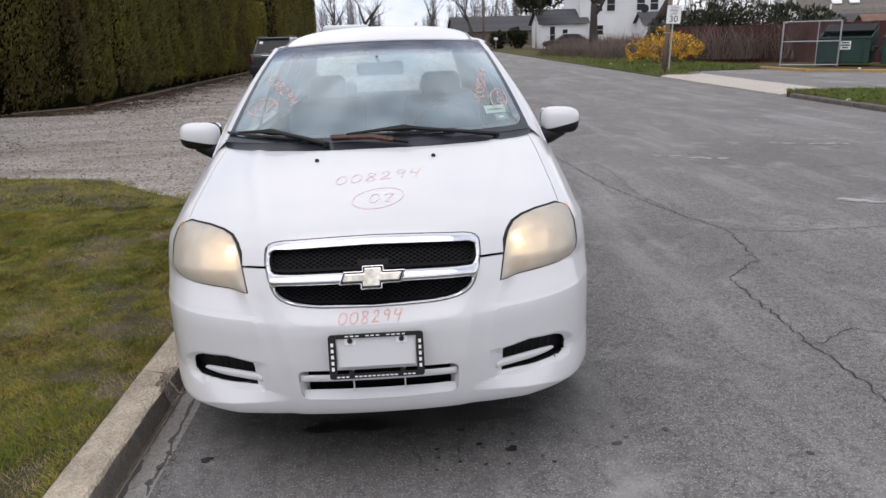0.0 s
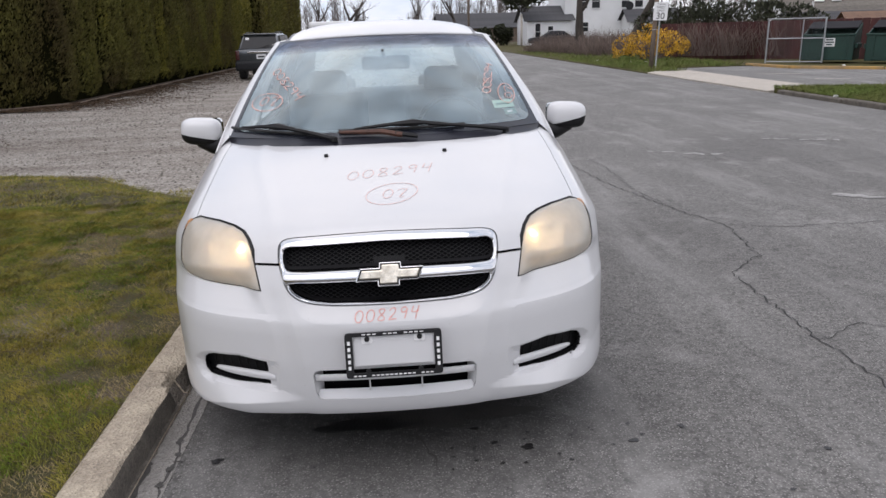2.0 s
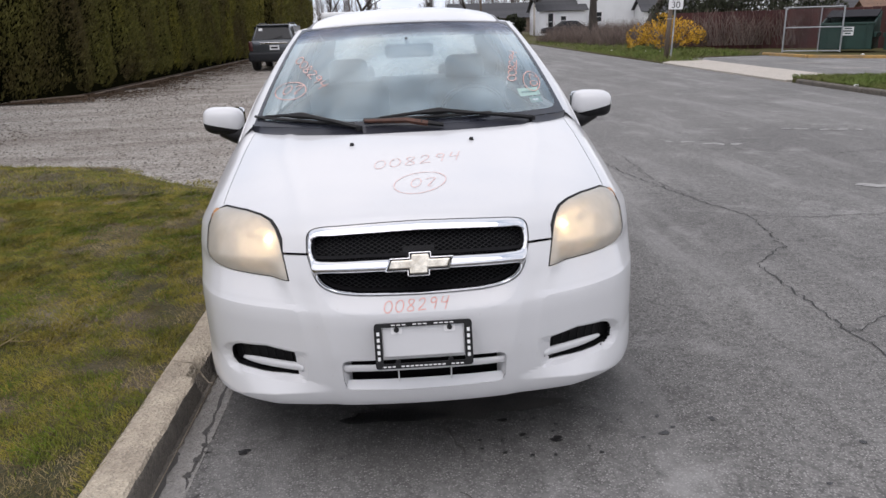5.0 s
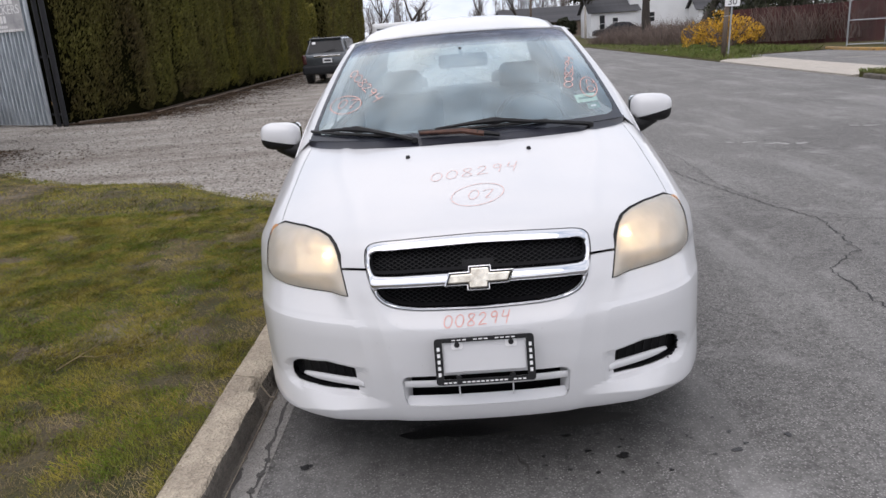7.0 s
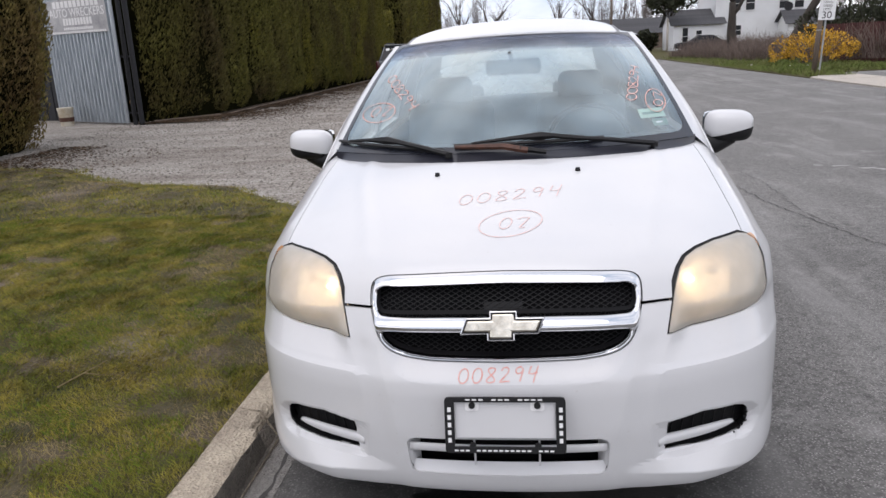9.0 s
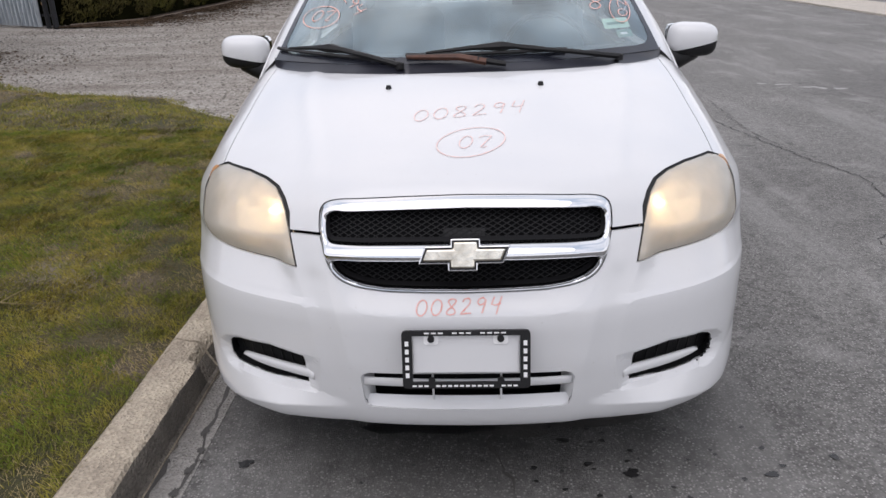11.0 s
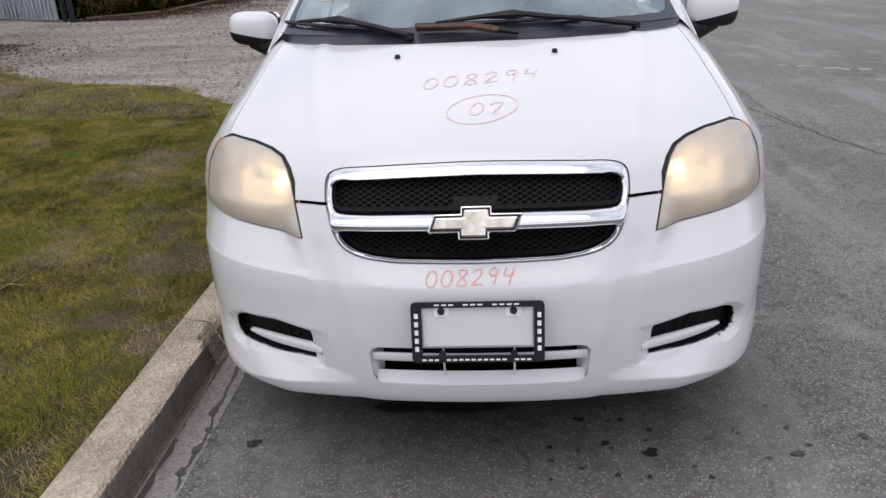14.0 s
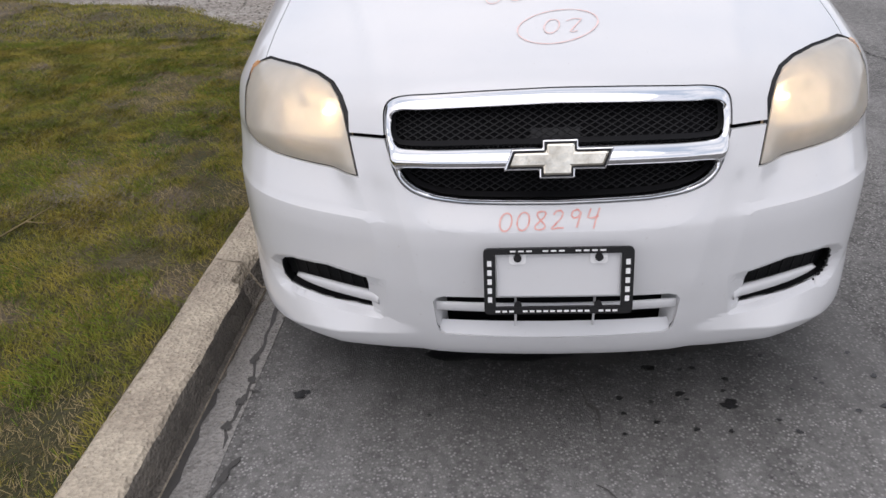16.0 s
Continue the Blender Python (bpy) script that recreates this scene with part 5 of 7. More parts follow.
    def bar(name, lo, hi, half, depth, front):
        bm = bmesh.new()
        rings = []
        for x in lin(-half, half, 25):
            ring = [bm.verts.new(skin_point(x, q) + Vector((0, dy, 0))) for q, dy in ((lo, front + .004), (lo + .004, front), (hi - .006, front + .002), (hi, front + .005), (hi - .012, depth), (lo + .004, depth))]
            rings.append(ring)
        for r0, r1 in zip(rings, rings[1:]):
            for k in range(6):
                bm.faces.new((r0[k], r0[(k + 1) % 6], r1[(k + 1) % 6], r1[k]))
        bm.faces.new(rings[0])
        bm.faces.new(rings[-1])
        bmesh.ops.recalc_face_normals(bm, faces=bm.faces)
        return part(name, bm, "paint", intake, smooth=True)

    bar("intake_bar", .217, .243, .268, .016, .003)
    bm = bmesh.new()
    V, Fc = grid_patch(lambda x, t: skin_point(x, .143 + .032 * t) + Vector((0, .003 + .024 * t, 0)), lin(-.272, .272, 25), lin(0, 1, 5))
    solid("intake_ledge", V, Fc, "paint", intake, smooth=True)
    for s in (1, -1):
        V, Fc = grid_patch(lambda t, q: skin_point(s * (.280 - .032 * t), q) + Vector((0, .006 + .050 * t * t, 0)), lin(0, 1, 6), lin(.138, .268, 8))
        solid("intake_cheek", V, Fc, "paint", intake, smooth=True)
        part("intake_strut", tube_bm([skin_point(s * .088, .17) + Vector((0, .016, 0)), skin_point(s * .088, .27) + Vector((0, .016, 0))], .003, 6), "paint", intake)

    # dealer plate frame: black surround, white backing, unreadable rows as bars
    pf = new("plate_frame")
    pf.empty_display_size = .05
    pf.parent = car
    pf["label"] = "black dealer frame round a blank white plate"
    top, bot = Vector((0, -.004, .556)), Vector((0, -.030, .415))
    ux, uz = Vector((1, 0, 0)), (top - bot).normalized()
    fr = Matrix((( 1, 0, 0, 0.0), (0, uz.y, -uz.z, (top.y + bot.y) / 2), (0, uz.z, uz.y, (top.z + bot.z) / 2), (0, 0, 0, 1)))
    W, Hh = .157, .0745
    hole = [(-W + .025, -Hh + .016), (W - .025, -Hh + .016), (W - .025, Hh - .013), (-W + .025, Hh - .013)]
    outer = rounded([(-W, -Hh), (W, -Hh), (W, Hh), (-W, Hh)], .012, 4)
    g = sheet(lin(-W, W, 16), lin(-Hh, Hh, 8), [outer, hole], lambda x, z: Vector((x, z, .008)), lambda x, z: "f" if inside(outer, x, z) and not inside(hole, x, z) else None, ["f"], .02)["f"]
    me = mesh_from("frame_surround", *g)
    bm = bmesh.new()
    bm.from_mesh(me)
    bpy.data.meshes.remove(me)
    for v in bmesh.ops.extrude_edge_only(bm, edges=[e for e in bm.edges if e.is_boundary])["geom"]:
        if isinstance(v, bmesh.types.BMVert):
            v.co.z = 0
    bm.transform(fr)
    part("frame_surround", bm, "black", pf)
    bm = box_bm((.26, .098, .004), (0, .012, -.004), .001)
    bm.transform(fr)
    part("blank_plate", bm, "paint", pf, "blank white mounting plate")
    for x in (-.085, .085):
        for z, m in ((.052, "black"), (-.055, "black")):
            bm = disc_bm(.0085, .006, (0, 0, 0), "z", 14)
            bm.transform(fr @ Matrix.Translation((x, z, .004)))
            part("bolt", bm, m, pf)
        bm = prism_bm(rounded([(x - .018, .037), (x + .018, .037), (x + .018, .063), (x - .018, .063)], .008), -.001, .001)
        bm.transform(fr)
        part("bolt_pad", bm, "white_ink", pf)

    def bars(name, rects):
        row = new(name)
        row.parent = pf
        row["label"] = "row of unreadable pale lettering"
        for x, z, w, h in rects:
            bm = box_bm((w, h, .0012), (x, z, .0085), 0, None, 1)
            bm.transform(fr)
            part("letter_bar", bm, "white_ink", row)

    bars("top_lettering", [(-.095 + .0170 * k, Hh - .0060, .0115, .0034) for k in range(12) if k not in (3, 7)])
    bars("bottom_lettering", [(-.128 + .0146 * k, -Hh + .007, .0100, .0042) for k in range(18) if k not in (3, 14)])
    bars("side_lettering", [(-W + .0125, .042 - .0205 * k, .0090, .0120) for k in range(5)])
    bars("side_lettering", [(W - .0125, .042 - .0205 * k, .0090, .0120) for k in range(5)])

    # red marker numbers on hood and bumper
    def hood_at(x, y):
        px = -.150 + .0465 * x + .006 * y
        return px, 1.075 + .018 * x / 2.2 + .072 * y

    write("hood_number", strokes("008294"), lambda x, y: skin_point(*hood_at(x, y)), lambda x, y: skin_normal(*hood_at(x, y)), .0038, "marker_thin", car, "thin red marker number on the hood")

    def seven_at(x, y):
        return .018 - .038 + .040 * x + .012 * y, .915 + .065 * y

    write("hood_number", strokes("07") + [], lambda x, y: skin_point(*seven_at(x, y)), lambda x, y: skin_normal(*seven_at(x, y)), .0038, "marker_thin", car, "thin red marker number on the hood")
    oval = [[(.02 + .092 * math.cos(t) + .01 * math.sin(t), .950 + .078 * math.sin(t) + .012 * math.cos(t)) for t in lin(.3, 6.75, 44)]]
    write("marker_ring", oval, lambda x, s: skin_point(x, s), lambda x, s: skin_normal(x, s), .0038, "marker_thin", car, "thin red marker ring on the hood")

    def bump_at(x, y):
        return -.126 + .0303 * x + .006 * y, .425 + .034 * y + .001 * x

    write("bumper_number", strokes("008294"), lambda x, y: skin_point(*bump_at(x, y)), lambda x, y: skin_normal(*bump_at(x, y)), .0038, "marker", car, "red marker number on the bumper")

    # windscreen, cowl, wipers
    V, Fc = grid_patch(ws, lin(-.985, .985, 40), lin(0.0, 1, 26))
    glass = solid("windscreen", V, Fc, "windscreen", car, "blue-tinted windscreen reflecting clouds, some painted on as pale haze", True)
    glass.visible_shadow = False
    frit_in = rounded([(-.972, .042), (.972, .042), (.972, .970), (-.972, .970)], .09, 6)
    border_mesh = sheet(lin(-1, 1, 50), lin(0, 1, 30), [frit_in], lambda u, v: ws(u, v) + ws_normal(u, v) * .0012, lambda u, v: None if inside(frit_in, u, v) else "f", ["f"], 0.03)["f"]
    solid("windscreen_border", border_mesh[0], border_mesh[1], "frit", glass, smooth=True)
    for k, low in enumerate((.80, .83, .86, .89)):
        V, Fc = grid_patch(lambda u, v: ws(u, v) + ws_normal(u, v) * (.0006 + .0001 * k), lin(-.970, .970, 24), lin(low, .969, 9))
        solid("shade_band", V, Fc, "shade", glass, smooth=True).visible_shadow = False

    def cowl(u, v):
        a = skin_point(.715 * u, hood_end(abs(.715 * u)) + .004) - Vector((0, 0, .012))
        b = ws(u, .012)
        p = a * (1 - v) + b * v
        return p - Vector((0, 0, .010 * math.sin(math.pi * v)))

    V, Fc = grid_patch(cowl, lin(-1.012, 1.012, 60), lin(-.15, 1, 12))
    solid("cowl_panel", V, Fc, "grey_plastic", car, "charcoal plastic cowl under the windscreen", True)
    def on_ws(u, v, h):
        return ws(u, v) + ws_normal(u, v) * h

    def wiper(pivot, elbow, tip0, tip1, mid, rust):
        w = new("wiper")
        w.parent = car
        w["label"] = "black wiper with a rust-brown arm" if rust else "black wiper resting low on the windscreen"
        part("arm", tube_bm([on_ws(*pivot, .018), on_ws(*elbow, .026), on_ws(*mid, .026)], [.011, .009, .007], 6), "wiper_rust" if rust else "black", w)
        part("pivot_cap", disc_bm(.014, .02, on_ws(*pivot, .014), "z", 12), "black", w)
        n = 9
        pts = [on_ws(tip0[0] + (tip1[0] - tip0[0]) * t, tip0[1] + (tip1[1] - tip0[1]) * t, .012) for t in lin(0, 1, n)]
        part("blade", tube_bm(pts, .0065, 4), "rubber", w)
        a, b = pts[2], pts[6]
        m = on_ws(*mid, .026)
        part("bridge", tube_bm([pts[1] + Vector((0, 0, .006)), (a + m) / 2 + Vector((0, 0, .008)), m, (b + m) / 2 + Vector((0, 0, .008)), pts[7] + Vector((0, 0, .006))], [.005, .009, .017, .010, .005], 6), "black", w)
        return w

    wiper((-.30, -.02), (-.47, .022), (-1.0, .062), (-.33, .012), (-.66, .060), False)
    wiper((.74, -.03), (.50, .012), (-.28, .040), (.49, .044), (.17, .062), False)
    w = new("wiper_linkage")
    w.parent = car
    w["label"] = "rust-brown wiper arm cover on the cowl"
    part("arm", tube_bm([on_ws(-.27, .018, .022), on_ws(-.02, .008, .026), on_ws(.10, -.016, .022)], [.007, .012, .013], 6), "wiper_rust", w)
    part("arm_end", tube_bm([on_ws(.06, -.005, .024), on_ws(.19, -.028, .018)], [.013, .009], 6), "black", w)

    for s in (1, -1):
        n = skin_point(s * .238, 1.322)
        bm = disc_bm(.010, .012, n + Vector((0, 0, .004)), "z", 14, None, .007)
        part("washer_nozzle", bm, "black", car)

    # windscreen writing and stickers
    def wl_at(x, y):
        return -.885 + .050 * x + .045 * y, .590 - .050 * x + .050 * y

    write("windscreen_number", strokes("008294", 1.0), lambda x, y: ws(*wl_at(x, y)), lambda x, y: ws_normal(*wl_at(x, y)), .0040, "marker_glass", glass, "salmon marker number on the glass", .003)

    def wl7(x, y):
        return -.885 + .068 * x + .02 * y, .262 + .075 * y

    write("windscreen_number", strokes("07", 1.1), lambda x, y: ws(*wl7(x, y)), lambda x, y: ws_normal(*wl7(x, y)), .0040, "marker_glass", glass, "salmon marker number on the glass", .003)
    write("marker_ring", [[(-.818 + .118 * math.cos(t), .292 + .078 * math.sin(t)) for t in lin(.2, 6.6, 36)]], ws, ws_normal, .0040, "marker_glass", glass, "salmon marker ring on the glass", .003)

    def wr_at(x, y):
        return .745 - .062 * y + .026 * x, .285 + .058 * x + .008 * y

    write("windscreen_number", strokes("008294", .86), lambda x, y: ws(*wr_at(x, y)), lambda x, y: ws_normal(*wr_at(x, y)), .0040, "marker_glass", glass, "salmon marker number on the glass", .003)

    def wr7(x, y):
        return .895 - .055 * y + .02 * x, .225 + .055 * x + .01 * y

    write("windscreen_number", strokes("07", 1.1), lambda x, y: ws(*wr7(x, y)), lambda x, y: ws_normal(*wr7(x, y)), .0040, "marker_glass", glass, "salmon marker number on the glass", .003)
    write("marker_ring", [[(.868 + .064 * math.cos(t) + .018 * math.sin(t), .280 + .088 * math.sin(t)) for t in lin(.2, 6.6, 36)]], ws, ws_normal, .0040, "marker_glass", glass, "salmon marker ring on the glass", .003)
    for (u0, u1, v0, v1, m, lab) in ((.735, .890, .160, .228, "sticker", "pale green inspection sticker"), (.795, .885, .100, .150, "sticker_dark", "grey-green registration sticker")):
        V, Fc = grid_patch(lambda u, v: ws(u, v) - ws_normal(u, v) * .0015, lin(u0, u1, 6), lin(v0, v1, 4))
        st = solid("sticker", V, Fc, m, glass, lab)
        V, Fc = grid_patch(lambda u, v: ws(u, v) - ws_normal(u, v) * .0006, lin(u0 + .02, u1 - .03, 5), lin(v0 + (v1 - v0) * .35, v0 + (v1 - v0) * .6, 2))
        solid("sticker_print", V, Fc, "white_ink" if m == "sticker_dark" else "sticker_dark", st)

    # roof, pillars, sides
    rear_edge = {}
    def roof(u, v):
        f0 = ws(u, 1.0)
        back = Vector((.54 * u, 2.98 - .10 * u * u, 1.452 - .03 * u * u))
        p = f0 * (1 - v) + back * v
        p.z += (.058 + .052 * (1 - u ** 4)) * math.sin(math.pi * min(1, v * .92 + .06)) - .010 - .010 * (1 - u ** 4)
        p.z -= .018 * max(0, abs(u) - .86) / .14
        return p

    V, Fc = grid_patch(roof, lin(-1.0, 1.0, 30), lin(-.012, 1, 26))
    panel("roof", (V, Fc), "paint", car, "white roof", .012, lambda c: Vector((0, 0, -1)))
    for s in (1, -1):
        V, Fc = grid_patch(lambda t, v: roof(s * .905, v) + Vector((s * .006 * (t - .5), 0, .002 + .002 * math.sin(math.pi * t))), lin(-1, 2, 5), lin(0, 1, 20))
        solid("roof_gutter", V, Fc, "grey_plastic", car, "dark roof drip moulding")

        def side(y, t):
            z0, z1 = .20, belt(y)
            z = z0 + (z1 - z0) * t
            w = side_width(y)
            if y - sec_q(min(z, 1.05)) < .62:
                w = min(w, plan_x(max(0.0, y - sec_q(min(z, 1.05)))))
            bulge = -.035 * (1 - smooth(0, .35, t)) - .02 * smooth(.86, 1, t) + .006 * math.exp(-((t - .62) / .05) ** 2)
            return Vector((s * (w + bulge * smooth(.60, .75, y) - .004), y, z))

        arch_f = [(ARCH_F[0] + .335 * math.cos(a), ((ARCH_F[1] + .335 * math.sin(a)) - .20) / (belt(.83) - .20)) for a in lin(-.5, math.pi + .5, 26)]
        arch_r = [(ARCH_R[0] + .335 * math.cos(a), ((ARCH_R[1] + .335 * math.sin(a)) - .20) / (belt(3.31) - .20)) for a in lin(-.5, math.pi + .5, 26)]
        door_f = [(1.42, .06), (2.38, .06), (2.40, .999), (1.36, .999), (1.34, .55)]
        door_r = [(2.41, .06), (2.95, .06), (3.12, .5), (3.30, .999), (2.43, .999)]

        def sort(y, t):
            if inside(arch_f, y, t) or inside(arch_r, y, t) or y - sec_q(min(.2 + (belt(y) - .2) * t, 1.05)) < .585:
                return None
            for d, n in ((door_f, "df"), (door_r, "dr")):
                if inside(d, y, t):
                    return n if inside(offset(d, -.005), y, t) else None
            return "side"

        g2 = sheet(lin(.55, 4.20, 90), lin(0, 1, 22), [arch_f, arch_r, door_f, offset(door_f, -.005), door_r, offset(door_r, -.005)], side, sort, ["side", "df", "dr"], 0.04)
        inw = (lambda c: Vector((-s, 0, 0)))
        panel("body_side", g2["side"], "paint", car, "white body side", .02, inw)
        for n in ("df", "dr"):
            d = panel("door", g2[n], "paint", car, "white door", .02, inw)
            y0 = 2.22 if n == "df" else 3.05
            hb = box_bm((.03, .17, .028), side(y0, .86) + Vector((s * .012, 0, 0)), .008)
            part("door_handle", hb, "paint", d)
        V, Fc = grid_patch(lambda y, t: side(y, t) - Vector((s * .04, 0, 0)), lin(.95, 4.1, 40), lin(.1, .97, 6))
        solid("inner_side", V, Fc, "dark", car)

        # greenhouse
        def green(y, t):
            yy = y
            lo = side(yy, 1.0)
            z1 = 1.455 - .05 * max(0, (1.9 - yy)) - .02 * max(0, yy - 2.9)
            hi = Vector((s * (.572 - .02 * smooth(2.6, 3.2, yy)), yy, z1))
            p = lo * (1 - t) + hi * t
            p.x += s * .03 * math.sin(math.pi * t)
            return p

        def a_line(t):
            return 1.20 + .72 * t + .05 * t * t

        def c_line(t):
            return 3.72 - .78 * t

        def gp(a, t):
            return green(a_line(t) * (1 - a) + c_line(t) * a, t)

        rear_edge[s] = [gp(1.0, t) for t in lin(1, 0, 12)]
        wins = [rounded([(.13, .06), (.475, .06), (.455, .90), (.20, .90)], .03), rounded([(.51, .06), (.76, .06), (.735, .90), (.495, .90)], .03)]
        g3 = sheet(lin(0, 1, 60), lin(0, 1, 22), wins, gp, lambda a, t: "w0" if inside(wins[0], a, t) else "w1" if inside(wins[1], a, t) else "frame", ["frame", "w0", "w1"], 0.03)
        panel("window_surround", g3["frame"], "paint", car, "white pillars round the side windows", .02, inw)
        solid("pillar_trim", [v - Vector((s * .024, 0, 0)) for v in g3["frame"][0]], g3["frame"][1], "seat", car)
        for n in ("w0", "w1"):
            sg = solid("side_window", g3[n][0], g3[n][1], "side_glass", car, smooth=True)
            sg.visible_shadow = False
        # strip from the windscreen edge to the pillar
        V, Fc = grid_patch(lambda t, v: (lambda e, o: e * (1 - t) + o * t + Vector((s * .012, -.012, .004)) * math.sin(math.pi * t))(ws(s * .985, v), gp(0.02, v)), lin(0, 1, 8), lin(.035, 1, 20))
        solid("windscreen_pillar", V, Fc, "paint", car, "white windscreen pillar", True)
        V, Fc = grid_patch(lambda t, v: roof(s * 1.0, v) * (1 - t) + Vector((s * .60, roof(s, v).y, green(roof(s, v).y, .985).z)) * t + Vector((s * .01 * math.sin(math.pi * t), 0, .006 * math.sin(math.pi * t))), lin(0, 1, 6), lin(0, 1, 24))
        solid("roof_rail", V, Fc, "paint", car, smooth=True)

        # door mirror
        mr = new("door_mirror")
        mr.parent = car
        mr["label"] = "white door mirror with a black lower shell"
        bm = bmesh.new()
        bmesh.ops.create_uvsphere(bm, u_segments=28, v_segments=18, radius=1)
        for v in bm.verts:
            x, y, z = v.co
            q = lambda a, p: math.copysign(abs(a) ** p, a)
            v.co = Vector((q(x, .62) * .099 + .010 * z, q(y, .8) * .075, q(z, .62) * .067 + .012 * x * -s * s))
        cap = bm.copy()
        bmesh.ops.bisect_plane(cap, geom=cap.verts[:] + cap.edges[:] + cap.faces[:], plane_co=(0, 0, -.024), plane_no=(-.22 * s, 0, 1), clear_inner=True)
        low = bm
        bmesh.ops.bisect_plane(low, geom=low.verts[:] + low.edges[:] + low.faces[:], plane_co=(0, 0, -.027), plane_no=(-.22 * s, 0, 1), clear_outer=True)
        for v in low.verts:
            v.co.x *= .985
            v.co.y *= .98
        for b in (cap, low):
            b.transform(Matrix.Translation((s * .934, 1.575, 1.045)))
        part("cap", cap, "paint", mr, smooth=True)
        part("lower_shell", low, "black", mr, smooth=True)
        arm = bmesh.new()
        tube_bm([Vector((s * .95, 1.575, 1.000)), Vector((s * .88, 1.57, .975)), Vector((s * .80, 1.55, .960))], [.034, .046, .050], 10, arm)
        part("mirror_foot", arm, "black", mr, smooth=True)
        bm = box_bm((.18, .004, .11), (s * .935, 1.652, 1.045), .02)
        part("mirror_glass", bm, "chrome", mr)

        for y in (ARCH_F[0], ARCH_R[0]):
            wheel(car, s * .745, y)
            bm = lathe_bm([(.33, -.02), (.345, .12)], 28, None, Matrix.Translation((s * .66, y, .30)))
            bmesh.ops.bisect_plane(bm, geom=bm.verts[:] + bm.edges[:] + bm.faces[:], plane_co=(0, 0, .24), plane_no=(0, 0, 1), clear_inner=True)
            part("arch_liner", bm, "dark", car, smooth=True)

    # rear glass, boot, rear bumper
    def rear(u, v):
        a = Vector((.54 * u, 2.98 - .10 * u * u, 1.442 - .03 * u * u))
        b = Vector((.68 * u, 3.60 - .10 * u * u, 1.060))
        return a * (1 - v) + b * v + Vector((0, .02, .02)) * math.sin(math.pi * v)

    V, Fc = grid_patch(rear, lin(-.93, .93, 20), lin(.05, .93, 12))
    rg = solid("rear_window", V, Fc, "rear_glass", car, "rear window", True)
    rg.visible_shadow = False
    for us in (lin(-1.05, -.93, 4), lin(.93, 1.05, 4)):
        V, Fc = grid_patch(rear, us, lin(0, 1, 12))
        solid("rear_pillar", V, Fc, "paint", car, smooth=True)
    for s in (1, -1):
        edge = rear_edge[s]
        for name, m, inner, drop in (("rear_quarter", "paint", 1.04, 0.0), ("quarter_trim", "seat", .90, .03)):
            V, Fc = grid_patch(lambda t, k: rear(s * inner, k / 11) * (1 - t) + edge[int(k)] * t - Vector((s * drop, drop * .5, drop)), lin(0, 1, 6), list(range(12)))
            solid(name, V, Fc, m, car, smooth=True)

    def boot(u, v):
        w = .70 + .08 * smooth(0, .4, v)
        y = 3.58 + .62 * min(1, v / .55) - .10 * u * u - .02 * smooth(.6, 1, v)
        z = spline([(0, 1.055), (.3, 1.058), (.55, 1.035), (.62, .97), (.8, .75), (.9, .55), (1, .28)])(v) - .03 * u * u * (1 - smooth(.5, .6, v))
        y += .06 * smooth(.55, .62, v) + .07 * math.exp(-((v - .9) / .08) ** 2)
        return Vector((w * u, y - .12 * u ** 6 * smooth(.5, .7, v), z))

    V, Fc = grid_patch(boot, lin(-1.06, 1.06, 40), lin(0, .80, 40))
    panel("boot_lid", (V, Fc), "paint", car, "white boot lid", .01, lambda c: Vector((0, -1, 0)))
    V, Fc = grid_patch(boot, lin(-1.06, 1.06, 40), lin(.803, 1, 14))
    panel("rear_bumper", (V, Fc), "paint", car, "white rear bumper", .01, lambda c: Vector((0, -1, 0)))
    for s in (1, -1):
        V, Fc = grid_patch(lambda u, v: boot(u, v) + Vector((0, .012, 0)), lin(s * .72, s * 1.04, 8), lin(.63, .76, 8))
        solid("tail_light", V, Fc, "tail", car, "red tail light", True)
    V, Fc = grid_patch(lambda x, y: Vector((x, y, .22)), lin(-.70, .70, 4), lin(.42, 4.1, 6))
    solid("floor_pan", V, Fc, "dark", car)
    V, Fc = grid_patch(lambda x, z: Vector((x, .34, z)), lin(-.60, .60, 4), lin(.22, .80, 4))
    solid("radiator_wall", V, Fc, "dark", car)

    # interior seen through the glass
    V, Fc = grid_patch(lambda u, v: Vector((.69 * u, 1.0 + .25 * u * u + .55 * v, 1.03 - .02 * v * v + .02 * math.sin(3.1 * v))), lin(-1, 1, 20), lin(0, 1, 8))
    dsh = solid("dashboard", V, Fc, "dash", car, "dark dashboard", True)
    V, Fc = grid_patch(lambda u, v: Vector((.69 * u, 1.55 + .2 * u * u + .02 * v, 1.01 - .5 * v)), lin(-1, 1, 12), lin(0, 1, 4))
    solid("dash_face", V, Fc, "dash", dsh)
    wheel_bm = bmesh.new()
    tube_bm([Vector((.185 * math.cos(t), 0, .185 * math.sin(t))) for t in lin(0, 2 * math.pi, 33)], .014, 8, wheel_bm, False)
    box_bm((.34, .03, .05), (0, .01, 0), .01, None, 1, wheel_bm)
    wheel_bm.transform(Matrix.Translation((.35, 1.72, .98)) @ Matrix.Rotation(radians(-28), 4, "X"))
    part("steering_wheel", wheel_bm, "black", car)
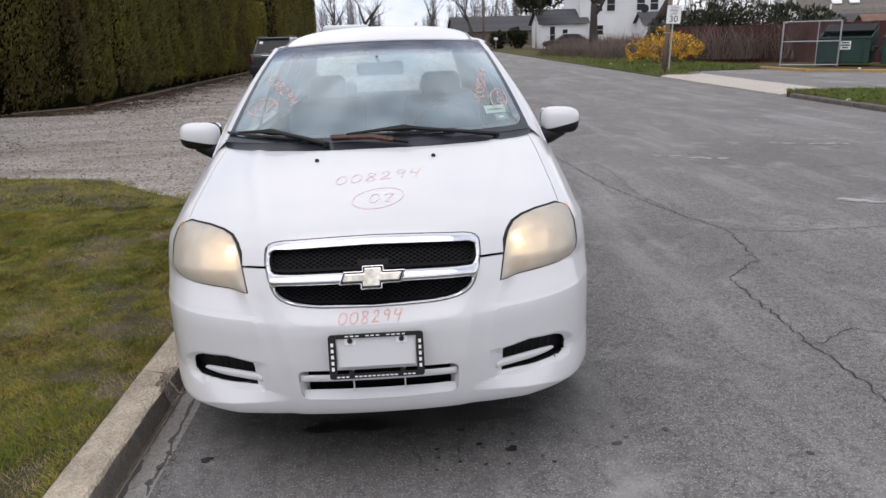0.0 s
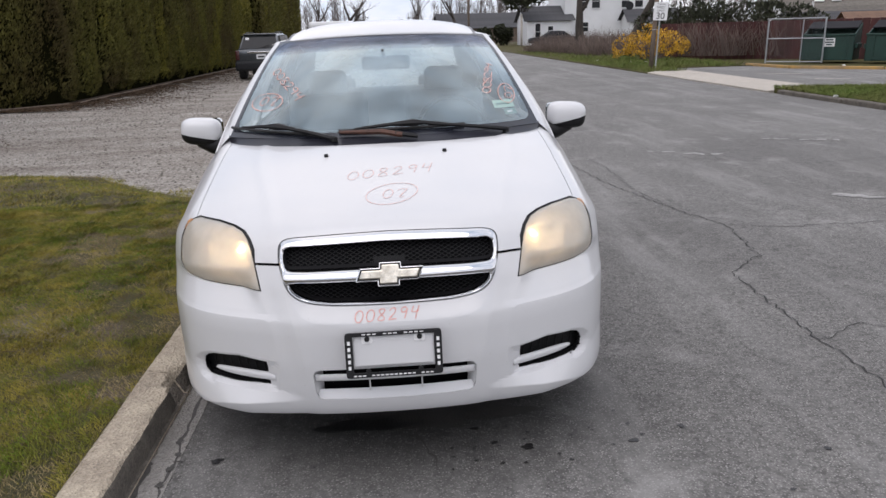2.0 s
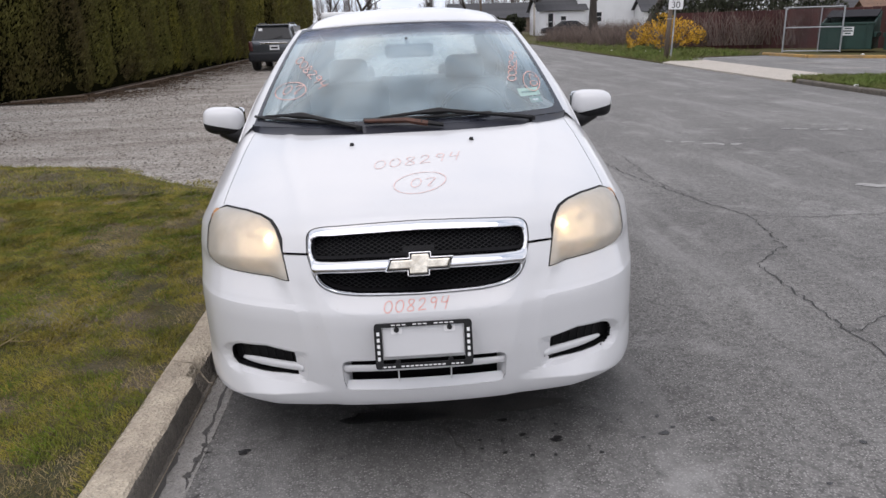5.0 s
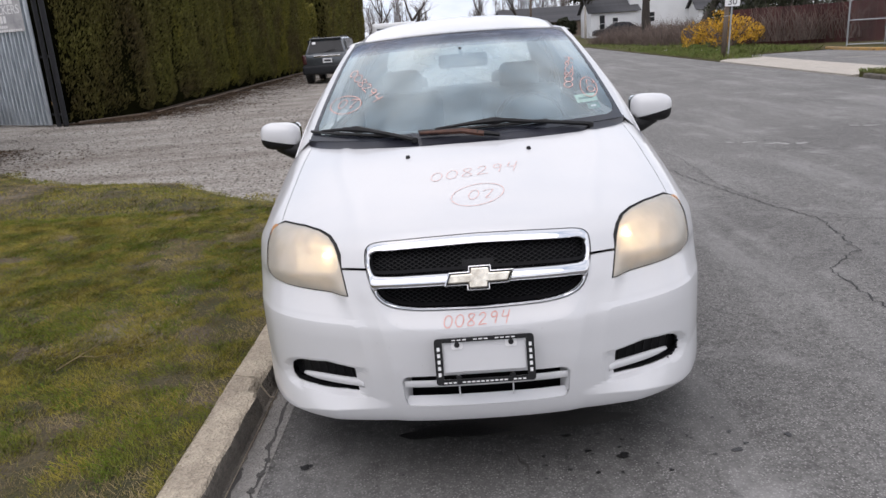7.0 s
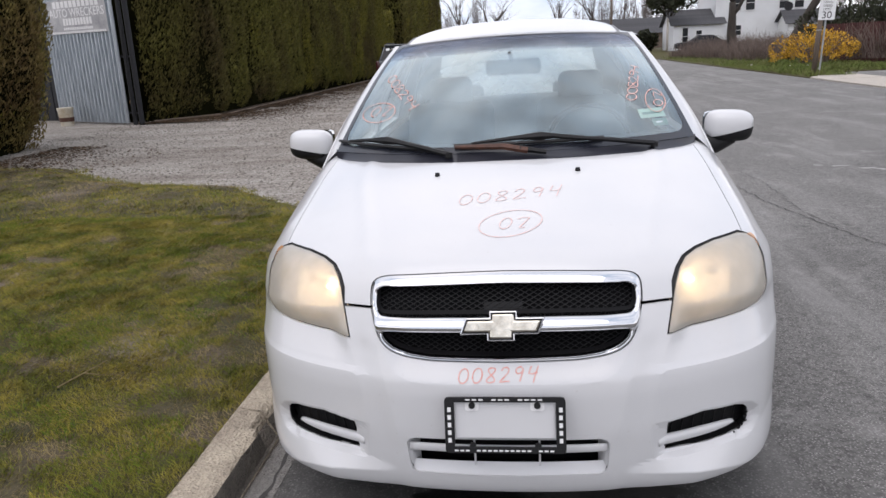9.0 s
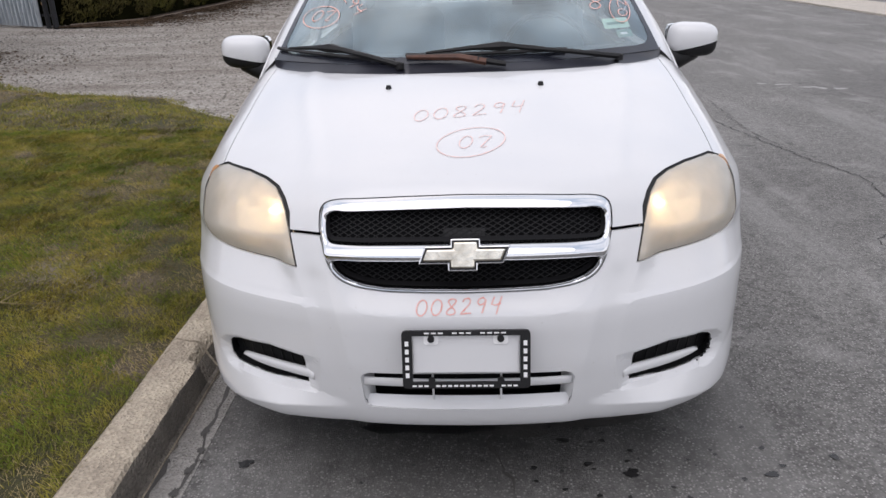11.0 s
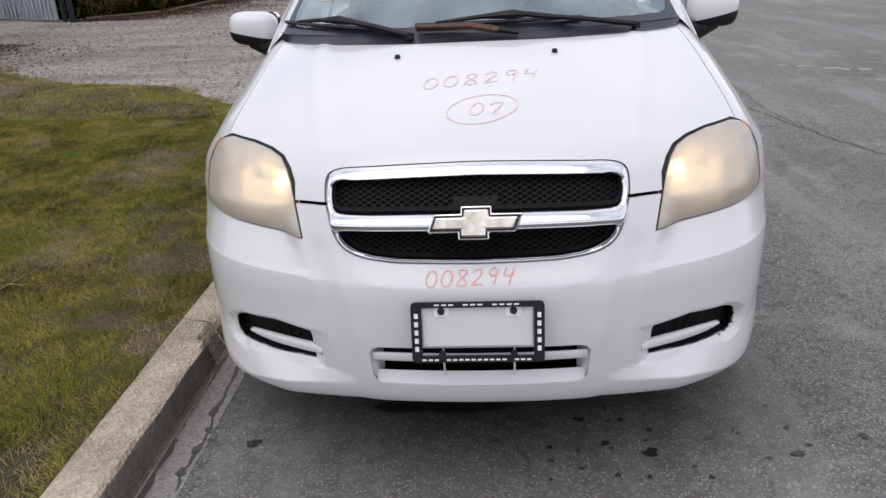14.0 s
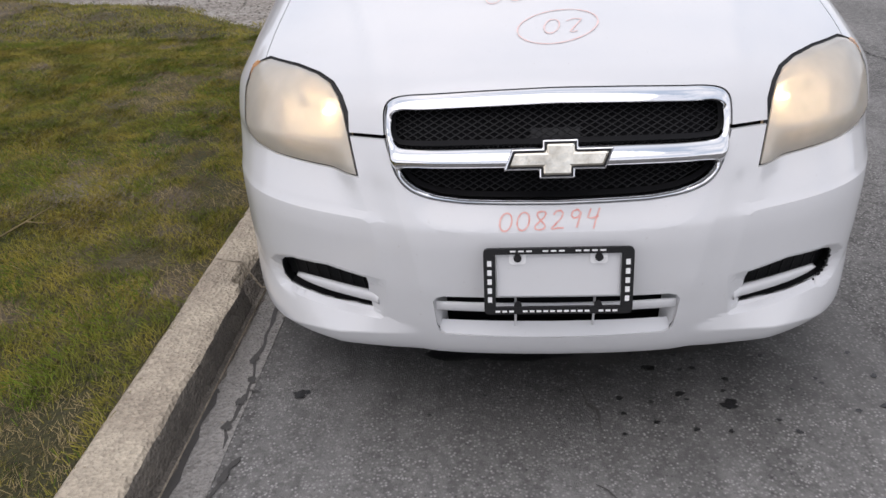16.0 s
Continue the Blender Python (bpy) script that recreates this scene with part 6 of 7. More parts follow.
    for s in (1, -1):
        seat = new("front_seat")
        seat.parent = car
        seat["label"] = "grey fabric front seat with its headrest"
        part("backrest", box_bm((.47, .14, .60), (s * .35, 2.24, .86), .06, Matrix.Rotation(radians(-14), 4, "X"), 4), "seat", seat, smooth=True)
        part("headrest", box_bm((.235, .10, .18), (s * .35, 2.34, 1.195), .045, Matrix.Rotation(radians(-10), 4, "X"), 4), "seat", seat, smooth=True)
        part("cushion", box_bm((.48, .50, .14), (s * .35, 1.98, .50), .05, None, 3), "seat", seat, smooth=True)
        for k in (-.06, .06):
            part("headrest_post", tube_bm([(s * .35 + k, 2.31, 1.06), (s * .35 + k, 2.33, 1.14)], .006, 6), "dash", seat)
    rs = new("rear_seat")
    rs.parent = car
    rs["label"] = "grey fabric rear bench"
    part("backrest", box_bm((1.25, .15, .58), (0, 3.14, .84), .06, Matrix.Rotation(radians(-20), 4, "X"), 4), "seat", rs, smooth=True)
    for x in (-.36, .36):
        part("headrest", box_bm((.26, .09, .15), (x, 3.26, 1.12), .04, None, 3), "seat", rs, smooth=True)
    V, Fc = grid_patch(lambda x, y: Vector((x, y, 1.07)), lin(-.6, .6, 4), lin(3.22, 3.6, 4))
    solid("parcel_shelf", V, Fc, "dash", car)
    V, Fc = grid_patch(lambda u, v: roof(u * .97, v) - Vector((0, 0, .03)), lin(-1, 1, 10), lin(.02, .98, 10))
    solid("headliner", V, Fc, "seat", car)
    rv = part("rear_view_mirror", box_bm((.235, .035, .065), (.015, 1.50, 1.345), .016, Matrix.Rotation(radians(-10), 4, "X"), 3), "black", car, smooth=True)
    part("mirror_stem", tube_bm([(0.015, 1.50, 1.36), (0.0, 1.47, 1.405)], .009, 6), "black", rv)
    return car


build_car()

# ---- hedges ----
def leaf_cloud(points, rng, w, h, upright=0.6):
    """Small pointed leaf sprays at (place, outward) pairs, as verts and faces."""
    V, Fc = [], []
    for p, o in points:
        t = rng.uniform(0, 6.283)
        side = Vector((math.cos(t), math.sin(t), rng.uniform(-.4, .4)))
        up = (Vector((0, 0, 1)) * upright + o * rng.uniform(.1, .9) + Vector((rng.uniform(-.5, .5), rng.uniform(-.5, .5), rng.uniform(-.3, .5)))).normalized()
        k = rng.uniform(.55, 1.3)
        a, b = side * w * k * .5, up * h * k
        i = len(V)
        V += [p - a * .5, p + a * .5, p + a + b * .5, p + b, p - a + b * .5]
        Fc.append((i, i + 1, i + 2, i + 3, i + 4))
    return V, Fc


def hedge(name, label, outline, height, per_m2, faces, leaf=(.075, .15), material="hedge", seed=1, gold=0.0, far_gold=0.0, taper=0.0):
    """A clipped hedge over the outline (x, y); faces lists the outline edges that are seen, with leaves."""
    rng = random.Random(seed)
    ob = thing(name, label, "hedge")
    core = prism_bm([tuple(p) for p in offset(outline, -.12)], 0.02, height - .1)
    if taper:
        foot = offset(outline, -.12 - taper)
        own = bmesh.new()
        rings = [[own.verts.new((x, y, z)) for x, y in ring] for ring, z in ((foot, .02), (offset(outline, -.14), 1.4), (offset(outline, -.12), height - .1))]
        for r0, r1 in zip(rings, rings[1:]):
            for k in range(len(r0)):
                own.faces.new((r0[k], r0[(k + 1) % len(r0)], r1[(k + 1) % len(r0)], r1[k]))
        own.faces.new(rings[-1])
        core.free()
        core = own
    # near-black body paints the shade seen between the leaves
    part("core", core, "hedge_shade_core", ob)
    pts, golden = [], []
    n = len(outline)
    for e in faces:
        (x0, y0), (x1, y1) = outline[e], outline[(e + 1) % n]
        L = math.hypot(x1 - x0, y1 - y0)
        area = sum(a[0] * b[1] - b[0] * a[1] for a, b in zip(outline, outline[1:] + outline[:1]))
        s = 1 if area > 0 else -1
        out = Vector(((y1 - y0) / L * s, -(x1 - x0) / L * s, 0))
        for _ in range(int(L * height * per_m2)):
            t, z = rng.random(), 0.03 + (height - .03) * rng.random()
            w = x0 + (x1 - x0) * t, y0 + (y1 - y0) * t
            col = noise.noise((w[0] * 1.5, w[1] * 1.5, z * .35)) * .22 + noise.noise((w[0] * 5, w[1] * 5, z * 2)) * .09
            tuck = .22 * max(0, .35 - z) / .35 + taper * max(0.0, 1 - z / 1.5)
            d = col - tuck - rng.random() ** 2 * .16
            item = (Vector((w[0], w[1], z)) + out * d, out)
            (golden if noise.noise((w[0] * .8, w[1] * .8, z * .5 + seed)) + rng.uniform(-.2, .2) > .55 - gold - far_gold * max(0.0, w[1] - 24) else pts).append(item)
    xs, ys = [p[0] for p in outline], [p[1] for p in outline]
    for _ in range(int((max(xs) - min(xs)) * (max(ys) - min(ys)) * per_m2 * .35)):
        x, y = rng.uniform(min(xs), max(xs)), rng.uniform(min(ys), max(ys))
        if inside(outline, x, y):
            pts.append((Vector((x, y, height - .12 + .15 * noise.noise((x * 2, y * 2, 3)))), Vector((0, 0, 1))))
    for p, m, nm in ((pts, material, "foliage"), (golden, "hedge_gold", "golden_foliage")):
        if p:
            V, Fc = leaf_cloud(p, rng, *leaf)
            solid(nm, V, Fc, m, ob)["kind"] = "stuff"
    return ob


hedge("hedge", "tall clipped arborvitae hedge, dark green turning gold", [(-8.2, 17.0), (-8.2, 40.5), (-10.6, 40.5), (-10.6, 15.6), (-9.15, 15.25)], 5.0, 1050, [0, 1, 4], leaf=(.034, .105), gold=.12, far_gold=.04, seed=2)
hedge("hedge", "tall dark hedge block beside the gate", [(-8.45, 2.5), (-8.20, 10.2), (-8.72, 11.2), (-13.5, 11.2), (-13.5, 2.5)], 4.6, 1250, [0, 1, 2], leaf=(.028, .075), material="hedge_brown", seed=3, taper=.55)
hedge("hedge", "far tall hedge past the gap in golden green", [(-8.0, 46.5), (-8.0, 66), (-10.4, 66), (-10.4, 46.5)], 6.2, 260, [0, 3], leaf=(.08, .2), gold=.2, seed=4)
hedge("bush", "golden-green clipped bush at the hedge end", [(-8.5, 41.6), (-8.5, 44.6), (-10.6, 44.6), (-10.6, 41.6)], 3.7, 320, [0, 3], leaf=(.07, .16), gold=1.0, seed=5)
edging = thing("edging_board", "weathered board edging along the hedge foot", "edging", kind="structure")
for k in range(8):
    part("board", box_bm((.05, 2.9, .10), (-7.82 + RNG.uniform(-.05, .05), 18.2 + 2.95 * k, .022), .012, Matrix.Rotation(RNG.uniform(-.012, .012), 4, "Z")), "pole", edging)
part("board", box_bm((1.7, .05, .10), (-8.45, 15.75, .03), .008, Matrix.Rotation(radians(48), 4, "Z")), "pole", edging)
flat("soil_bed", [(-8.5, 16.6), (-7.35, 17.2), (-7.3, 22), (-7.4, 30), (-7.5, 41), (-8.5, 41)], .030, "hedge_soil", "dark dirt and leaf litter along the hedge foot", "soil", .05, wobble=.22)
flat("soil_bed", [(-9.4, 15.1), (-8.6, 15.0), (-7.5, 16.2), (-7.35, 17.4), (-8.4, 17.4), (-9.3, 15.9)], .034, "hedge_soil", "dark dirt at the hedge corner", "soil", .05, wobble=.15)
bed = flat("soil_bed", [(-8.3, 2.4), (-6.5, 3.2), (-6.8, 5.1), (-7.4, 6.6), (-8.0, 7.4), (-8.4, 7.8)], .122, "hedge_soil", "dark bare soil under the hedge", "soil", .05, wobble=.12)


def build_leaf_litter():
    """Dead leaves blown against the hedge foot, thinning out over the gravel."""
    r = random.Random(91)
    V, Fc = [], []
    for _ in range(26000):
        t = r.random()
        y = 14.6 + 26 * t ** 1.4
        edge = -7.95 if y > 17 else -7.95 - 1.1 * (17 - y) / 2.2
        x = edge + r.expovariate(1 / .85)
        if x > -4.6 or noise.noise((x * .9, y * .9, 7)) + r.uniform(-.3, .3) < -.12 * (x - edge) + -.1:
            continue
        k, a, i = r.uniform(.02, .055), r.uniform(0, 6.28), len(V)
        c, s_ = k * math.cos(a), k * math.sin(a)
        z = .040 + r.uniform(0, .012)
        V += [(x - c, y - s_, z), (x + s_ * .5, y - c * .5, z + .012), (x + c, y + s_, z + r.uniform(0, .02)), (x - s_ * .5, y + c * .5, z + .006)]
        Fc.append((i, i + 1, i + 2, i + 3))
    for _ in range(5200):
        y = r.uniform(2.6, 10.5)
        x = -8.35 + r.expovariate(1 / .7)
        if x > -5.6 or y > 9.9 and x > -7.4:
            continue
        on_lawn = inside(LAWN, x, y)
        k, a, i = r.uniform(.015, .045), r.uniform(0, 6.28), len(V)
        c, s_ = k * math.cos(a), k * math.sin(a)
        z = (max(lawn_height(x, y) + .008, .126) if on_lawn and x < -6.4 else lawn_height(x, y) + .008 if on_lawn else .026) + r.uniform(0, .012)
        V += [(x - c, y - s_, z), (x + s_ * .5, y - c * .5, z + .012), (x + c, y + s_, z + r.uniform(0, .02)), (x - s_ * .5, y + c * .5, z + .006)]
        Fc.append((i, i + 1, i + 2, i + 3))
    tagged(solid("leaf_litter", V, Fc, "leaf_litter"), "dead brown leaves blown along the hedge foot", "leaves", kind="stuff")


build_leaf_litter()


# ---- the gate ----
def build_gate():
    g = thing("gate", "leaning corrugated steel gate with a dark iron frame", "gate", (-9.47, 14.80, 0), 154.4)
    W, H, n = 2.86, 3.27, 20
    V, Fc = [], []
    for i in range(n * 6 + 1):
        x = W * i / (n * 6)
        ph = (i % 6) / 6
        d = .062 if .25 < ph < .6 else 0.0
        V += [(x, d, .06), (x, d, H)]
        if i:
            k = 2 * i
            Fc.append((k - 2, k, k + 1, k - 1))
    for k in range(3):
        a, b = k * n * 4, min((k + 1) * n * 4, 2 * (n * 6))
        ids = list(range(a, b + 2))
        at = {v: j for j, v in enumerate(ids)}
        sh = solid("sheet", [V[i] for i in ids], [tuple(at[i] for i in f) for f in Fc if all(i in at for i in f)], "zinc", g)
        sh.location.y = .003 * k
    for x, r in ((-.17, .05), (-.42, .06), (W + .04, .03)):
        part("post", tube_bm([(x, -.03, 0), (x, -.03, 3.30)], r, 10), "suv_dark", g)
    for z in (.3, 1.6, 2.9):
        part("rail", box_bm((W + .5, .03, .05), (W / 2 - .20, -.05, z), .006), "suv_dark", g)
    part("hinge", box_bm((.12, .04, .07), (-.1, -.06, .55), .01), "yellow", g)
    bn = part("banner", box_bm((2.36, .012, .78), (1.33, .076, 2.575), .003), "banner", g, "faded grey banner with painted lettering")
    up = Matrix(((-1, 0, 0, 0), (0, 0, 1, 0), (0, 1, 0, 0), (0, 0, 0, 1)))

    def line(z, w, h, count):
        bm = bmesh.new()
        for k in range(count):
            box_bm((w / count * .72, .004, h), (1.33 - w / 2 + w * (k + .5) / count, .084, z), 0, None, 1, bm)
        part("lettering_row", bm, "white_ink", bn)

    line(2.86, 1.90, .15, 11)
    text_mesh("AUTO WRECKERS", .275, "white_ink", bn, Matrix.Translation((1.33, .084, 2.655)) @ up, "lettering", .002)
    line(2.46, 1.20, .16, 10)
    line(2.30, 1.20, .06, 16)
    line(2.215, 2.20, .05, 26)
    g.matrix_world = pose(-9.47, 14.80, 0, 0, -.6, 154.4)
    return g


build_gate()
bk = thing("bucket", "dirty white plastic bucket standing by the gate", "bucket", (-11.35, 15.2, .02))
part("pail", disc_bm(.15, .42, (0, 0, .21), "z", 20, None, .18), "bucket", bk, smooth=False)
part("rim", disc_bm(.19, .05, (0, 0, .42), "z", 20), "bucket", bk)
part("label_band", disc_bm(.170, .10, (0, 0, .16), "z", 20, None, .178), "wiper_rust", bk)
yard = thing("yard_fence", "dark scrap-yard fence behind the gate", "fence", (-13.5, 17.2, 0), 160)
for k in range(12):
    part("board", box_bm((.30, .03, 3.2), (.33 * k - 1.9, 0, 1.62), .006), "suv_dark", yard)


# ---- vehicles ----
def tyre_at(owner, x, y, r=.36, w=.24):
    s = 1 if x > 0 else -1
    t = part("wheel", lathe_bm([(r * .6, -w / 2 * s), (r * .95, -w / 2 * s), (r, -w * .38 * s), (r, w * .38 * s), (r * .95, w / 2 * s), (r * .6, w / 2 * s)], 24), "rubber", owner, smooth=True)
    t.location = (x, y, r)
    part("rim", lathe_bm([(r * .6, w * .30 * s), (r * .58, w * .44 * s), (r * .12, w * .36 * s)], 20), "wheel", t, smooth=True)


def loft_bm(sections):
    """A closed body lofted through rings of equal length."""
    bm = bmesh.new()
    rings = [[bm.verts.new(p) for p in s] for s in sections]
    n = len(rings[0])
    for r0, r1 in zip(rings, rings[1:]):
        for k in range(n):
            bm.faces.new((r0[k], r0[(k + 1) % n], r1[(k + 1) % n], r1[k]))
    bm.faces.new(rings[0])
    bm.faces.new(rings[-1])
    bmesh.ops.recalc_face_normals(bm, faces=bm.faces)
    return bm


def body_ring(y, w, z0, z1, r=.12, n=5):
    return [(x, y, z) for x, z in rounded([(-w, z0), (w, z0), (w * .97, z1), (-w * .97, z1)], r, n)]


def build_suv():
    s = thing("suv", "dark grey sport utility vehicle parked by the hedge, seen from behind", "car", (-4.72, 25.3, .02))
    lower = loft_bm([body_ring(y, w, z0, z1, .14) for y, w, z0, z1 in ((0.0, .80, .42, .98), (.04, .88, .36, 1.06), (.5, .90, .34, 1.10), (2.2, .91, .34, 1.06), (3.4, .90, .36, 1.0), (4.3, .86, .38, .90), (4.45, .78, .42, .82))])
    part("body", lower, "suv", s, smooth=True).data.set_sharp_from_angle(angle=radians(45))
    cab = loft_bm([body_ring(y, w, z0, z1, .10) for y, w, z0, z1 in ((.06, .78, 1.0, 1.12), (.36, .64, 1.0, 1.58), (.6, .62, 1.0, 1.62), (2.2, .62, 1.0, 1.64), (2.6, .64, 1.0, 1.58), (3.3, .76, .95, 1.05))])
    part("cabin", cab, "suv", s, smooth=True).data.set_sharp_from_angle(angle=radians(45))
    bm = loft_bm([[(-.68, .035, 1.11), (.68, .035, 1.11), (.56, .30, 1.52), (-.56, .30, 1.52)], [(-.68, .075, 1.11), (.68, .075, 1.11), (.56, .34, 1.52), (-.56, .34, 1.52)]])
    gl = part("rear_window", bm, "pane", s, "dark rear window with a white sticker")
    part("sticker", box_bm((.13, .01, .10), (-.44, .245, 1.45), .003, Matrix.Rotation(radians(-33), 4, "X")), "sign", gl)
    part("wiper", tube_bm([(0, .02, 1.12), (.35, .055, 1.22)], .012, 6), "black", gl)
    part("rear_bumper", box_bm((1.80, .22, .34), (0, 0.0, .50), .08, None, 3), "suv_dark", s, "charcoal rear bumper", True)
    part("hatch_trim", box_bm((1.0, .03, .07), (.05, -.01, .97), .012), "chrome", s, "chrome strip over the plate")
    pl = part("number_plate", box_bm((.34, .02, .16), (.05, -.015, .82), .004), "sign", s, "white number plate, unreadable")
    part("plate_print", box_bm((.24, .004, .06), (.05, -.027, .82), 0), "ink", pl)
    for k in (-1, 1):
        part("tail_light", box_bm((.15, .12, .34), (k * .80, .03, .88), .03), "tail", s, "dull red tail light", True)
        part("roof_rail", tube_bm([(k * .54, .6, 1.60), (k * .54, .65, 1.66), (k * .54, 2.1, 1.67), (k * .54, 2.2, 1.62)], .018, 6), "suv_dark", s)
        part("door_mirror", box_bm((.2, .12, .16), (k * 1.0, 3.0, 1.10), .05, None, 3), "suv", s, smooth=True)
        for y in (.85, 3.5):
            tyre_at(s, k * .80, y)
        V, Fc = grid_patch(lambda a, b: Vector((k * (.735 - .03 * b), .6 + 1.9 * a - .25 * b + .1, 1.14 + .42 * b)), lin(0, 1, 8), lin(0, 1, 4))
        solid("side_window", V, Fc, "pane", s)
    part("spoiler", box_bm((1.16, .22, .05), (0, .36, 1.60), .02), "suv", s, smooth=True)
    part("antenna", tube_bm([(0, .55, 1.62), (0, .50, 1.70)], .008, 5), "black", s)


def build_van():
    s = thing("van", "white box van parked far off", "van", (-0.2, 39.2, 0.02), 90)
    part("cargo_box", box_bm((2.0, 2.4, 1.72), (0, 2.9, 1.36), .16, None, 2), "van", s)
    part("cab", loft_bm([body_ring(y, w, .6, z1, .15) for y, w, z1 in ((-.4, .9, 1.0), (.2, .98, 1.2), (1.0, 1.0, 1.7), (1.7, 1.0, 1.8))]), "van", s, smooth=True)
    V, Fc = grid_patch(lambda a, b: Vector((-.85 + 1.7 * a, .22 + .75 * b, 1.24 + .42 * b)), lin(0, 1, 3), lin(0, 1, 3))
    solid("windscreen", V, Fc, "pane", s)
    part("side_stripe", box_bm((.012, 1.9, .10), (-1.003, 2.9, 1.9), .002), "suv", s, "faded grey stripe")
    for k in (-1, 1):
        for y in (.5, 3.4):
            tyre_at(s, k * .88, y, .38)


def build_sedan(label, at, rot, material, tall=1.42):
    s = thing("car", label, "car", at, rot)
    part("body", loft_bm([body_ring(y, w, .3, z1, .14) for y, w, z1 in ((0, .76, .78), (.15, .84, .88), (1.2, .88, .92), (3.2, .88, .90), (4.3, .82, .80), (4.5, .74, .68))]), material, s, smooth=True)
    part("cabin", loft_bm([body_ring(y, w, .8, z1, .1) for y, w, z1 in ((.5, .72, .92), (1.2, .62, tall - .04), (1.8, .62, tall), (2.5, .62, tall - .03), (3.3, .70, .90))]), material, s, smooth=True)
    for k in (-1, 1):
        V, Fc = grid_patch(lambda a, b: Vector((k * (.72 - .08 * b), 1.0 + 1.9 * a + (.35 - .7 * a) * b, .94 + .36 * b)), lin(0, 1, 6), lin(0, 1, 3))
        solid("side_window", V, Fc, "pane", s)
        for y in (.9, 3.5):
            tyre_at(s, k * .78, y, .32, .2)
    return s


build_suv()
build_van()
build_sedan("dark sedan parked beside the white house", (17.9, 70, 0.0), 90, "suv_dark")


# ---- roadside on the far side ----
def build_speed_sign():
    s = thing("speed_limit_sign", "white speed limit sign on a post by a wooden pole", "sign", (9.2, 23.6, 0), 0)
    part("wood_pole", tube_bm([(-.02, .08, -.1), (.10, .10, 2.6)], [.085, .075], 10), "pole", s, "short weathered wooden pole", True)
    part("post", tube_bm([(.10, -.05, -.1), (.19, -.05, 2.32)], .028, 8), "pipe", s)
    b = part("sign_plate", prism_bm(rounded([(-.235, -.30), (.235, -.30), (.235, .30), (-.235, .30)], .04), -.004, .004), "sign", s, "white sign plate with black letters")
    b.matrix_local = pose(.175, -.09, 2.0, 90, 2.2, -18)
    for txt, size, y in (("TOWN", .085, .225), ("SPEED", .10, .125), ("LIMIT", .10, .02), ("30", .30, -.16)):
        text_mesh(txt, size, "ink", b, Matrix.Translation((0, y, .006)), "lettering", .001)
    tagged(part("tie_strap", disc_bm(.1, .02, (.06, .09, 1.4), "z", 12), "pipe", s))


def bush_twigs(bm, base, count, height, spread, rng, r=.008):
    for _ in range(count):
        a, e = rng.uniform(0, 6.283), rng.uniform(.2, 1.0)
        p = Vector(base) + Vector((math.cos(a), math.sin(a), 0)) * rng.uniform(0, spread * .35)
        d = Vector((math.cos(a) * e * spread, math.sin(a) * e * spread, height * rng.uniform(.5, 1.05)))
        m = p + d * .5 + Vector((rng.uniform(-.1, .1), rng.uniform(-.1, .1), .12 * height))
        tube_bm([p, m, p + d], [r, r * .7, r * .3], 3, bm, False)
    return bm


def build_forsythia():
    rng = random.Random(12)
    s = thing("forsythia", "bright yellow forsythia bush in blossom on the verge", "bush", (11.5, 30.2, 0))
    part("stems", bush_twigs(bmesh.new(), (0, 0, 0), 90, 1.45, 1.35, rng, .012), "brush", s)
    pts = []
    for _ in range(4600):
        a, r = rng.uniform(0, 6.283), rng.random() ** .5
        x, y = 1.75 * r * math.cos(a), 1.0 * r * math.sin(a)
        top = 1.62 * (1 - .55 * r * r) + .22 * noise.noise((x * 2, y * 2, 1))
        z = top * rng.uniform(.25, 1.0)
        if noise.noise((x * 2.4, y * 2.4, z * 2.4)) > -.05:
            pts.append((Vector((x, y, z)), Vector((x, y, .6)).normalized()))
    V, Fc = leaf_cloud(pts, rng, .06, .09, .2)
    solid("blossom", V, Fc, "forsythia", s)["kind"] = "stuff"


def build_brush():
    """Dead stems in front of the far house."""
    rng = random.Random(14)
    bm = bmesh.new()
    for k in range(13000):
        x, y = rng.uniform(8.7, 19), rng.uniform(38, 52)
        if x < 10.2 + (46 - y) * .12 or x > 17.5 - (46 - y) * .35:
            continue
        h = rng.uniform(.6, 1.45) * smooth(8.5, 10.8, x) * (1.0 + .3 * noise.noise((x * .7, y * .7, 3)))
        t = rng.uniform(0, 6.28)
        p = Vector((x, y, 0))
        lean = rng.uniform(.1, .8)
        q = p + Vector((lean * math.cos(t), lean * math.sin(t), h * rng.uniform(.55, 1.0)))
        tube_bm([p, (p + q) / 2 + Vector((rng.uniform(-.12, .12), 0, .12 * h)), q], [.012, .009, .003], 3, bm, False)
    tagged(part("dead_brush", bm, "brush"), "band of dead reddish-brown brush and weeds", "brush", kind="stuff")
    bm = bmesh.new()
    for k in range(26):
        bush_twigs(bm, (13.0 + .28 * k, 30.6 - .13 * k + rng.uniform(-.3, .3), .2), 26, 1.5, .9, rng, .012)
    tagged(part("bramble", bm, "brush"), "bare purple-brown bramble along the red fence", "brush", kind="stuff")


